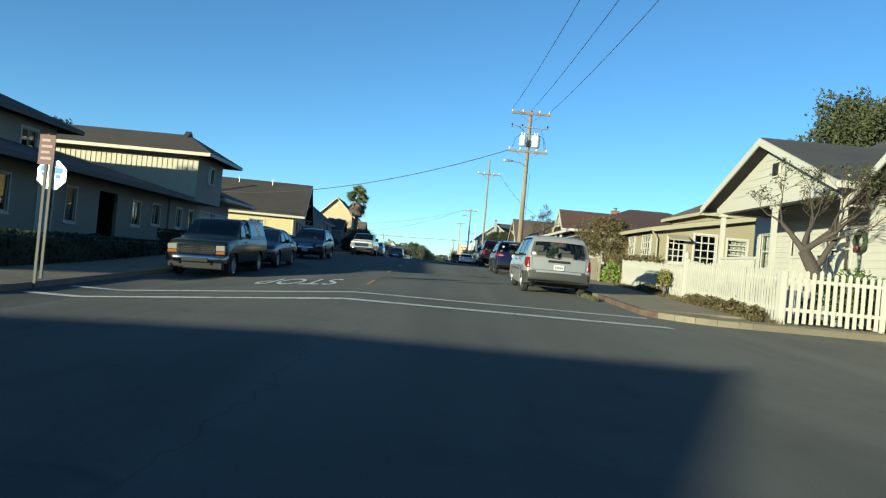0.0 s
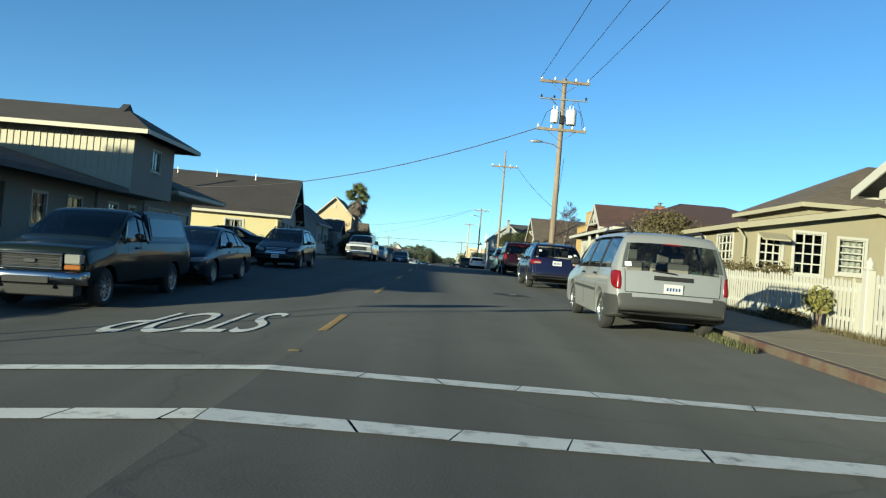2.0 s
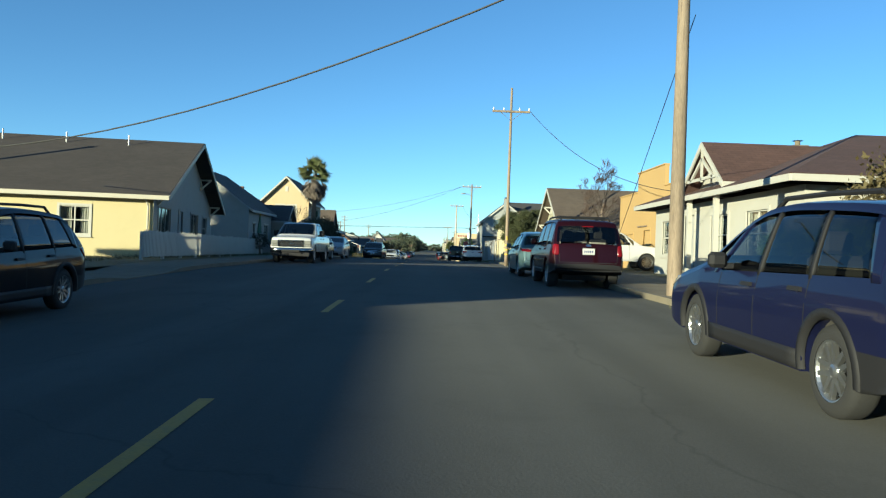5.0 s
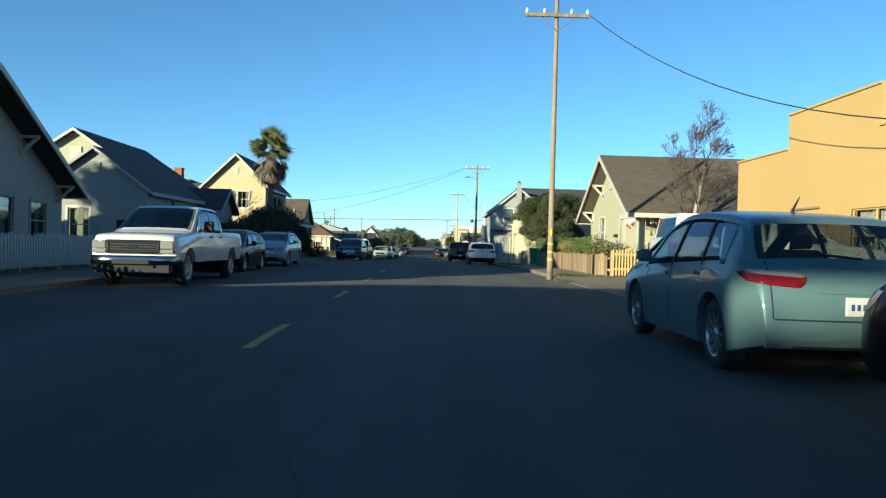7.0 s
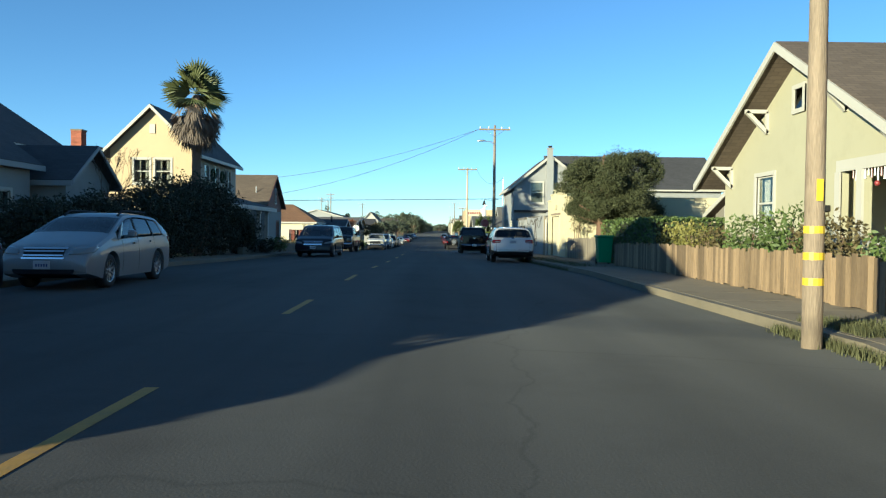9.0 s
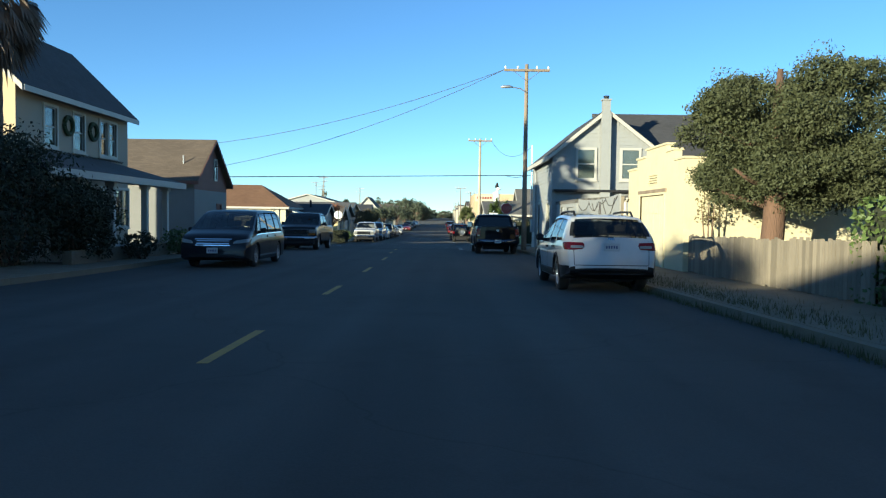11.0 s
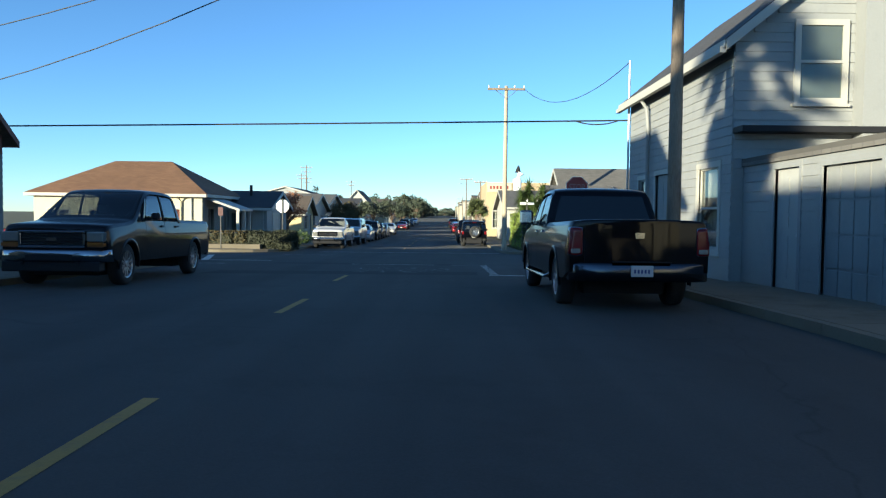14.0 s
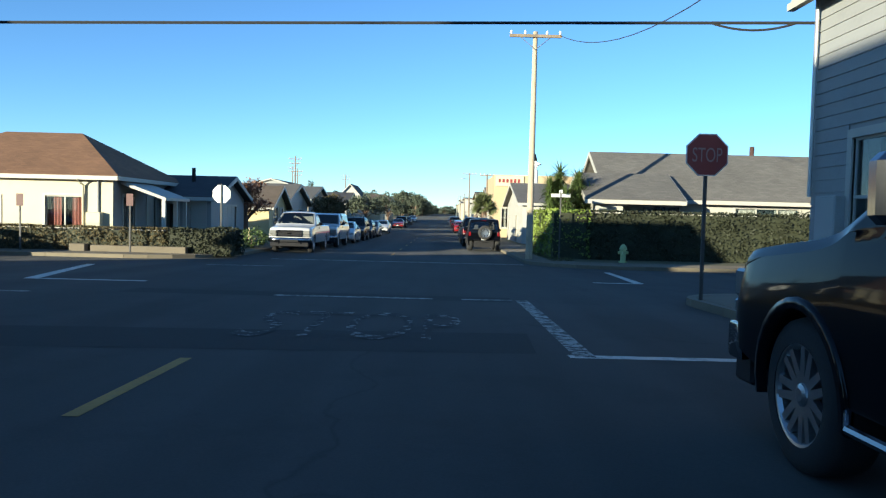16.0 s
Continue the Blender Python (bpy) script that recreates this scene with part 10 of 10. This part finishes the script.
def palm(label, x, y, h, crown, seed, n=36, dead=60):
    """A fan palm: rough trunk, stiff fans on long stalks, a bell of hanging dead fans."""
    zb = g(y)
    t = thing("palm_tree", label, "palm tree", pose(x, y, zb))
    rng = random.Random(seed)
    bm = bmesh.new()
    k = 30
    tube(bm, [(x, y, zb - 0.1 + h * i / k) for i in range(k + 1)], [0.25 - 0.06 * i / k + (0.014 if i % 2 else 0) for i in range(k + 1)], 12)
    wpart("trunk", bm, "bark", t)
    top = Vector((x, y, zb + h))

    def fan(bm_, base, d, stalk, rad, spread, droop, segs):
        d = Vector(d).normalized()
        side = d.cross(Vector((0, 0, 1)))
        side = side.normalized() if side.length > 0.05 else Vector((1, 0, 0))
        side = Matrix.Rotation(rng.uniform(-1.1, 1.1), 3, d) @ side
        nor = side.cross(d)
        hub = Vector(base) + d * stalk + Vector((0, 0, -droop * 0.3))
        tube(bm_, [base, Vector(base) + d * stalk * 0.55 + Vector((0, 0, -droop * 0.05)), hub], [0.022, 0.016, 0.012], 3, cap=False)
        for i in range(segs):
            a = (i / (segs - 1) - 0.5) * spread
            r_ = rad * (0.72 + 0.28 * math.cos(a * 0.7)) * rng.uniform(0.88, 1.08)
            e = (d * math.cos(a) + side * math.sin(a)).normalized()
            w = (side * math.cos(a) - d * math.sin(a)) * rad * spread / segs * 0.34
            mid = hub + e * r_ * 0.6 + nor * (0.05 * abs(a)) + Vector((0, 0, -droop * 0.16))
            tip = hub + e * r_ + Vector((0, 0, -droop * rng.uniform(0.4, 0.75)))
            v = [bm_.verts.new(q) for q in (hub, mid - w, tip, mid + w)]
            bm_.faces.new(v)

    fm = bmesh.new()
    for i in range(n):
        u = (i + 0.5) / n
        a, el = i * 2.399 + rng.uniform(-0.3, 0.3), radians(-30 + 114 * u ** 0.85) + rng.uniform(-0.1, 0.1)
        fan(fm, top, (math.cos(a) * math.cos(el), math.sin(a) * math.cos(el), math.sin(el)), crown * rng.uniform(0.1, 0.42), crown * rng.uniform(0.46, 0.58), 1.9, 0.16 * math.cos(el), 13)
    wpart("crown", fm, "frond", t, "stiff green palm fans")
    if dead:
        dm = bmesh.new()
        for i in range(dead):
            a, zz = i * 2.399 + rng.uniform(-0.3, 0.3), rng.uniform(0.0, 1.0)
            el = radians(-36 - 34 * zz) + rng.uniform(-0.15, 0.15)
            fan(dm, top - Vector((0, 0, 0.1 + 0.9 * zz)), (math.cos(a) * math.cos(el), math.sin(a) * math.cos(el), math.sin(el)), crown * rng.uniform(0.3, 0.48), crown * rng.uniform(0.34, 0.46), 1.3, 0.55, 9)
        wpart("dead_skirt", dm, "frond_dead", t, "skirt of dead brown fans")
    return t


palm("tall fan palm with a skirt of dead fronds", -12.03, 113.2, 8.25, 2.15, 81, n=34, dead=110)
palm("short bushy date palm by the shop", 3.9, 199.5, 3.1, 1.7, 82, n=44, dead=36)
for i, (x, y, h_) in enumerate(((4.9, 163.6, 3.3), (5.4, 164.2, 3.9), (5.6, 163.0, 2.9), (6.2, 163.7, 3.6), (6.8, 164.1, 3.0))):
    yt = thing("yucca", "spiky green yucca over a hedge", "plant", pose(x, y, g(y)))
    rng = random.Random(90 + i)
    wpart("stem", tube(bmesh.new(), [(x, y, g(y)), (x + 0.1, y, g(y) + h_)], [0.14, 0.09], 8), "bark", yt)
    sm = bmesh.new()
    for k in range(620):
        d = Vector((rng.gauss(0, 1), rng.gauss(0, 1), rng.gauss(0.25, 0.8))).normalized()
        c = Vector((x + 0.1, y, g(y) + h_ + rng.uniform(-1.3, 0.2)))
        s_ = d.cross(Vector((0, 0, 1)))
        s_ = s_.normalized() * 0.045 if s_.length > 0.01 else Vector((0.03, 0, 0))
        e = c + d * rng.uniform(0.6, 0.95) + Vector((0, 0, -0.12))
        sm.faces.new([sm.verts.new(c - s_), sm.verts.new(c + s_), sm.verts.new(e)])
    wpart("foliage", sm, "leaf_hedge", yt, "narrow pointed leaves")


def tufts(name, label, n, place, hmax, material, seed):
    """Blades of grass, n of them, at places drawn by place(random)."""
    rng = random.Random(seed)
    v, f = [], []
    for i in range(n):
        x, y = place(rng)
        z = g(y) + (0.12 if not KL < x < KR else 0.0)
        h_, a = hmax * rng.uniform(0.35, 1), rng.uniform(0, 6.28)
        dx, dy = math.cos(a) * 0.008, math.sin(a) * 0.008
        k = len(v)
        v += [(x - dx, y - dy, z - 0.02), (x + dx, y + dy, z - 0.02), (x + rng.uniform(-0.4, 0.4) * h_, y + rng.uniform(-0.4, 0.4) * h_, z + h_)]
        f.append((k, k + 1, k + 2))
    me = bpy.data.meshes.new(name)
    me.from_pydata(v, [], f)
    me.materials.append(M[material])
    return tagged(new(name, me), label, "grass", kind="stuff")


tufts("grass", "green weeds along the kerb edge", 6500, lambda r: (KR - abs(r.gauss(0, 0.07)), r.choice((r.uniform(28, 31), r.uniform(33, 52), r.uniform(80, 83.5), r.uniform(98, 118)))), 0.14, "grass", 1)
tufts("grass", "short rough grass behind the kerb", 9000, lambda r: (KR + 0.2 + abs(r.gauss(0, 0.5)), r.choice((r.uniform(36, 52), r.uniform(36, 52), r.uniform(98, 112), r.uniform(82, 83.5)))), 0.12, "grass", 2)
tufts("grass", "rough grass by the far corner", 3500, lambda r: (r.uniform(4.4, 5.4), r.uniform(158.5, 168)), 0.16, "grass", 3)
tufts("grass", "rough grass along the left pavement", 9000, lambda r: (KL - 2.2 - abs(r.gauss(0, 0.8)), r.uniform(20, 142)), 0.14, "grass", 4)
tufts("grass", "dry border grass below the white fence", 4500, lambda r: (r.uniform(7.0, 7.7), r.uniform(24.2, 39)), 0.16, "leaf_olive", 5)


# ---------- poles, wires, signs ----------
def utility_pole(label, x, y, top, arms, lean=(0, 0), lamp=None, cans=False, tape=False, r=0.16, wood="pole"):
    zb = g(y)
    t = thing("utility_pole", label, "utility pole", pose(x, y, zb), "utility poles along the street")
    bm = bmesh.new()
    n = 14
    tube(bm, [(x + lean[0] * i / n, y + lean[1] * i / n, zb - 0.3 + (top - zb + 0.3) * i / n) for i in range(n + 1)], [r - (r * 0.38) * i / n for i in range(n + 1)], 14)
    wpart("pole", bm, wood, t, "", True)
    for z, w, th, kind in arms:
        cx = x + lean[0] * (z - zb) / (top - zb)
        am = box(cx - w / 2, cx + w / 2, y - 0.17, y - 0.07, z - th / 2, z + th / 2, 0.01)
        arm = wpart("crossarm", am, "pole" if kind == "wood" else "metal", t)
        for sx in ((-0.47, -0.2, 0.22, 0.47) if kind == "wood" else (-0.47, -0.2, 0.47)):
            im = tube(bmesh.new(), [(cx + sx * w, y - 0.12, z + th / 2), (cx + sx * w, y - 0.12, z + th / 2 + 0.05), (cx + sx * w, y - 0.12, z + th / 2 + 0.09), (cx + sx * w, y - 0.12, z + th / 2 + 0.16)], [0.02, 0.05, 0.055, 0.025], 8)
            wpart("insulator", im, "can" if kind == "wood" else "dark", arm)
        bmr = bmesh.new()
        for s in (-1, 1):
            tube(bmr, [(cx + s * w * 0.28, y - 0.12, z - th / 2), (cx, y - 0.12, z - 0.55)], 0.014, 4)
        wpart("brace", bmr, "metal", arm)
    if cans:
        for dx, dy, rr, hh, z in ((-0.36, -0.1, 0.2, 0.62, 8.15), (0.42, -0.12, 0.26, 0.7, 8.1)):
            cm = bmesh.new()
            tube(cm, [(x + dx, y + dy, z), (x + dx, y + dy, z + hh * 0.9), (x + dx, y + dy, z + hh)], [rr, rr, rr * 0.9], 16)
            can = wpart("transformer", cm, "can", t, "pale grey transformer drum", True)
            can.data.set_sharp_from_angle(angle=radians(40))
            for k in (-1, 1):
                wpart("bushing", tube(bmesh.new(), [(x + dx + k * 0.08, y + dy, z + hh), (x + dx + k * 0.08, y + dy, z + hh + 0.22)], [0.04, 0.025], 8), "can", can)
        wpart("cutout_box", box(x - 0.1, x + 0.12, y - 0.32, y - 0.16, 8.1, 8.5, 0.02), "dark", t)
        lm = bmesh.new()
        for a, b, c_ in (((x - 1.0, 7.95), (x - 0.8, 8.6), (x - 0.4, 8.9)), ((x + 1.0, 7.95), (x + 0.85, 8.7), (x + 0.45, 8.95)), ((x + 1.1, 7.95), (x + 0.95, 8.5), (x + 0.7, 9.2)), ((x - 0.3, 9.0), (x - 0.6, 9.3), (x - 0.9, 9.35))):
            tube(lm, [(a[0], y - 0.12, a[1]), (b[0], y - 0.2, b[1]), (c_[0], y - 0.12, c_[1])], 0.012, 4)
        wpart("jumper_wire", lm, "black", t)
    if lamp:
        z, rch = lamp
        cx = x + lean[0] * (z - zb) / (top - zb)
        wpart("lamp_arm", tube(bmesh.new(), [(cx, y - 0.1, z - 0.25), (cx - rch * 0.4, y - 0.15, z - 0.05), (cx - rch, y - 0.2, z)], 0.028, 8), "metal", t)
        lm = bmesh.new()
        tube(lm, [(cx - rch + 0.05, y - 0.2, z + 0.01), (cx - rch - 0.12, y - 0.2, z + 0.03), (cx - rch - 0.42, y - 0.2, z + 0.02), (cx - rch - 0.58, y - 0.2, z)], [0.035, 0.07, 0.075, 0.03], 10)
        wpart("lamp_head", lm, "metal", t, "grey street lamp head", True)
    if tape:
        for z in (1.34, 1.6, 1.87):
            tm = bmesh.new()
            lathe_pts = [(x, y, z), (x, y, z + 0.075)]
            tube(tm, lathe_pts, r * 0.99, 14)
            wpart("marker_band", tm, "tape", t, "yellow marker band")
        wpart("tag", box(x - 0.03, x + 0.03, y - r - 0.01, y - r + 0.02, 2.2, 2.42), "tape", t, "yellow tag")
    return t


utility_pole("tall wooden pole with transformers and a lamp", 4.72, 53.5, 10.35, [(10.15, 2.4, 0.13, "wood"), (9.3, 2.3, 0.06, "steel"), (7.82, 2.4, 0.13, "wood")], lamp=(7.15, 0.9), cans=True)
utility_pole("tall weathered wooden pole with yellow bands", 4.1, 82.2, 11.1, [(9.7, 2.2, 0.12, "wood")], tape=True, r=0.105)
utility_pole("brown wooden pole beside a grey house", 4.48, 131.0, 9.75, [(9.42, 2.3, 0.12, "wood")], lamp=(8.55, 0.75), r=0.14)
utility_pole("pale wooden pole on the far corner", 3.62, 159.6, 8.95, [(8.75, 2.1, 0.12, "wood")], r=0.15, wood="pole_pale")
utility_pole("far wooden pole by the shops", 4.5, 258, 8.6, [(8.4, 2.3, 0.14, "wood")], lamp=(7.6, 0.8))
for i, y in enumerate((215, 310, 360, 405)):
    utility_pole("distant slim street pole", 5.0 + i * 0.2, y, 7.0 + g(y), [] if i % 2 else [(6.8 + g(y), 1.6, 0.12, "wood")], r=0.13)
utility_pole("wooden pole behind the first crossing", 4.72, -6.0, 9.6, [(9.4, 2.4, 0.13, "wood")])
for x, y, h_ in ((-26, 262, 11), (-30, 285, 10), (-34, 300, 11.5), (-22, 300, 10)):
    utility_pole("thin pole behind the far roofs", x, y, h_, [(h_ - 0.5, 2.2, 0.12, "wood"), (h_ - 1.3, 1.8, 0.1, "wood")])
for xa, xb in ((3.55, 3.55), (4.7, 4.7), (5.85, 5.85)):
    wire("power_line", (xb, -6.1, 9.55), (xa, 53.4, 10.32), 0.9, 0.012, "sagging overhead power line")
wire("service_cable", (3.6, 53.4, 7.85), (-18.5, 66.5, 4.55), 1.0, 0.024, "heavy sagging service cable across the street")
wire("service_cable", (5.2, 82.1, 9.75), (10.6, 69.0, 4.2), 1.15, 0.016, "sagging service cable to the ochre building")
wire("service_cable", (3.35, 130.9, 9.45), (-13.2, 136.6, 6.05), 0.5, 0.014, "service cable to a gabled house")
wire("service_cable", (3.35, 130.9, 9.45), (-24, 141.0, 4.3), 1.7, 0.014, "long sagging service cable")
wire("telephone_cable", (-40, 142.2, 4.1), (6.08, 140.97, 4.72), 0.06, 0.026, "thick cable straight across the street")
wire("service_cable", (4.6, 159.5, 8.8), (6.0, 140.9, 6.55), 1.0, 0.014, "sagging cable to a service mast")
wire("loop_cable", (4.3, 141.0, 4.69), (5.7, 140.98, 4.71), 0.12, 0.02, "short slack loop of cable")
wire("guy_wire", (5.0, 53.6, 6.5), (6.2, 66.0, g(66) + 0.1), 0.0, 0.01, "thin slanting steel guy wire")


def octagon(r):
    return [(r * math.cos(math.pi / 8 + math.pi / 4 * k), r * math.sin(math.pi / 8 + math.pi / 4 * k)) for k in range(8)]


def sign_post(label, x, y, top, category="traffic sign"):
    t = thing("traffic_sign", label, category, pose(x, y, gx(x, y)))
    wpart("post", box(x - 0.028, x + 0.028, y - 0.02, y + 0.02, gx(x, y), top), "post_steel", t, "steel sign post")
    return t


# stop sign that faces the camera
st = sign_post("red octagonal stop sign on a steel post", 4.47, 141.4, 2.9)
bm = bmesh.new()
prism(bm, [(4.47 + a, 141.36, 2.58 + b) for a, b in octagon(0.385)], (0, 0.006, 0))
wpart("rim", bm, "sign_white", st, "white sign edge")
bm = bmesh.new()
prism(bm, [(4.47 + a, 141.35, 2.58 + b) for a, b in octagon(0.362)], (0, 0.006, 0))
face = wpart("face", bm, "sign_red", st, "dull red sign face")
lt = letters("lettering", "STOP", 0.5, 0.24, pose(4.47, 141.345, 2.58, 90, 0, 0), "sign_pink", st)
lt.matrix_parent_inverse = st.matrix_basis.inverted()
# stop signs seen from behind
for x, y, zc_, r_, label in ((-8.37, 23.25, 1.72, 0.33, "back of a stop sign with blue stickers"), (-8.75, 158.6, 2.05, 0.38, "pale back of a stop sign by a hedge")):
    s_ = sign_post(label, x, y, zc_ + r_ + 0.02)
    bm = bmesh.new()
    prism(bm, [(x + a, y + 0.03, zc_ + b) for a, b in octagon(r_)], (0, 0.006, 0))
    wpart("back", bm, "alu", s_, "bare aluminium sign back")
    if r_ < 0.35:
        for dx, dz in ((-0.25, 0.06), (0.05, 0.03)):
            st_ = wpart("sticker", box(x + dx, x + dx + 0.19, y + 0.02, y + 0.028, zc_ + dz - 0.12, zc_ + dz + 0.15), "sign_white", s_, "white and blue sticker")
            wpart("printed_bar", box(x + dx + 0.02, x + dx + 0.17, y + 0.014, y + 0.019, zc_ + dz + 0.0, zc_ + dz + 0.12), "sign_blue", st_)
            wpart("printed_bar", box(x + dx + 0.04, x + dx + 0.13, y + 0.014, y + 0.019, zc_ + dz - 0.1, zc_ + dz - 0.02), "sign_blue", st_)
s_ = sign_post("dark red notice plate on a slim post", -8.07, 22.45, 2.47)
pl_ = wpart("plate", box(-8.23, -7.91, 22.415, 22.425, 1.85, 2.45, 0.003), "sign_brown", s_, "dark red notice plate")
for k in range(4):
    wpart("notice_bar", box(-8.18, -7.96 - 0.05 * (k % 2), 22.408, 22.413, 1.95 + k * 0.12, 2.0 + k * 0.12), "sign_pink", pl_)
for x, y, z in ((-11.7, 157.0, 1.95), (-15.6, 156.6, 1.85)):
    s_ = sign_post("small dark parking sign on a post", x, y, z)
    wpart("plate", box(x - 0.13, x + 0.13, y - 0.035, y - 0.025, z - 0.45, z), "sign_brown", s_, "dark sign plate")
s_ = sign_post("street name sign on a slim post", 4.95, 160.2, 2.55)
wpart("name_plate", box(4.55, 5.35, 160.19, 160.21, 2.3, 2.44), "alu", s_, "pale street name plate")
wpart("name_plate", box(4.94, 4.96, 159.8, 160.6, 2.46, 2.6), "alu", s_, "pale street name plate across")
# hydrant
hx, hy = 7.25, 158.6
hz = g(hy) + 0.13
hd = thing("fire_hydrant", "pale green fire hydrant on the pavement", "hydrant", pose(hx, hy, hz))
bm = bmesh.new()
tube(bm, [(hx, hy, hz), (hx, hy, hz + 0.06), (hx, hy, hz + 0.061), (hx, hy, hz + 0.5), (hx, hy, hz + 0.51), (hx, hy, hz + 0.56), (hx, hy, hz + 0.68), (hx, hy, hz + 0.74)], [0.17, 0.17, 0.11, 0.11, 0.15, 0.15, 0.1, 0.03], 14)
wpart("barrel", bm, "hydrant", hd, "", True).data.set_sharp_from_angle(angle=radians(35))
for d in ((-1, 0), (1, 0), (0, -1)):
    wpart("outlet", tube(bmesh.new(), [(hx, hy, hz + 0.4), (hx + d[0] * 0.2, hy + d[1] * 0.2, hz + 0.4)], 0.065, 10), "hydrant", hd)
# wheelie bin
bn = thing("wheelie_bin", "green plastic wheelie bin by a fence", "bin", pose(6.25, 101.6, g(101.6) + 0.13))
zz = g(101.6) + 0.13
bm = bmesh.new()
v0 = [(5.97, 101.33), (6.5, 101.33), (6.5, 101.85), (5.97, 101.85)]
lo = [bm.verts.new((6.235 + (x - 6.235) * 0.8, 101.6 + (y - 101.6) * 0.8, zz + 0.06)) for x, y in v0]
hi = [bm.verts.new((x, y, zz + 0.95)) for x, y in v0]
bm.faces.new(lo)
for i in range(4):
    bm.faces.new((lo[i], lo[(i + 1) % 4], hi[(i + 1) % 4], hi[i]))
bm.faces.new(hi)
wpart("body", bm, "bin_green", bn)
wpart("lid", box(5.93, 6.54, 101.29, 101.9, zz + 0.95, zz + 1.03, 0.02), "bin_green", bn)
for x in (6.0, 6.44):
    wpart("wheel", tube(bmesh.new(), [(x, 101.85, zz + 0.1), (x + 0.05, 101.85, zz + 0.1)], 0.1, 12), "dark", bn)
wpart("handle", box(6.0, 6.47, 101.9, 101.94, zz + 0.9, zz + 0.94), "bin_green", bn)
# low planter wall by the far hedge, wooden stand by the far pole, vent shape over the yuccas in place of a lift bucket
pw = thing("planter_wall", "low pale concrete planter wall", "wall", pose(-11, 157, g(157)))
wpart("block", box(-13.2, -9.6, 157.0, 157.3, g(157) + 0.05, g(157) + 0.38, 0.02), "concrete", pw)
wpart("block", box(-14.0, -13.4, 157.0, 157.3, g(157) + 0.05, g(157) + 0.42, 0.02), "concrete", pw)
# vent-shaped stand-in for an aerial lift bucket
rv = thing("roof_vent", "white lift bucket with a dark top, built in the shape of a vent", "vent", pose(7.4, 191, 3.2))
wpart("duct", tube(bmesh.new(), [(7.4, 191, 2.6), (7.4, 191, 5.2), (7.7, 191, 5.9)], [0.35, 0.42, 0.4], 8), "sign_white", rv)
wpart("cap", tube(bmesh.new(), [(7.45, 191, 5.9), (7.5, 191, 6.6)], [0.3, 0.08], 8), "dark", rv)
row_house(5.9, 15, 184, 197, 2.4, 4.0, "x", "white", "roof_grey", "white house behind yuccas")

# green tree-shaped board on the pale house's front
ct = thing("wall_decoration", "green tree-shaped board with a yellow star on a house front", "decoration", pose(-13.38, 95.75, 2.3))
for k in range(4):
    w, z, xk = 0.78 - k * 0.16, 2.3 + k * 0.31, -13.38 + k * 0.006
    wpart("tier", prism(bmesh.new(), [(xk, 95.75 - w, z), (xk, 95.75 + w, z), (xk, 95.75 + w * 0.35, z + 0.42), (xk, 95.75 - w * 0.35, z + 0.42)], (0.04, 0, 0)), "board_green", ct)
wpart("star", prism(bmesh.new(), [(-13.35, 95.75 + 0.13 * (1 if k % 2 == 0 else 0.42) * math.sin(k * math.pi / 5), 3.7 + 0.13 * (1 if k % 2 == 0 else 0.42) * math.cos(k * math.pi / 5)) for k in range(10)], (0.05, 0, 0)), "tape", ct, "yellow star")
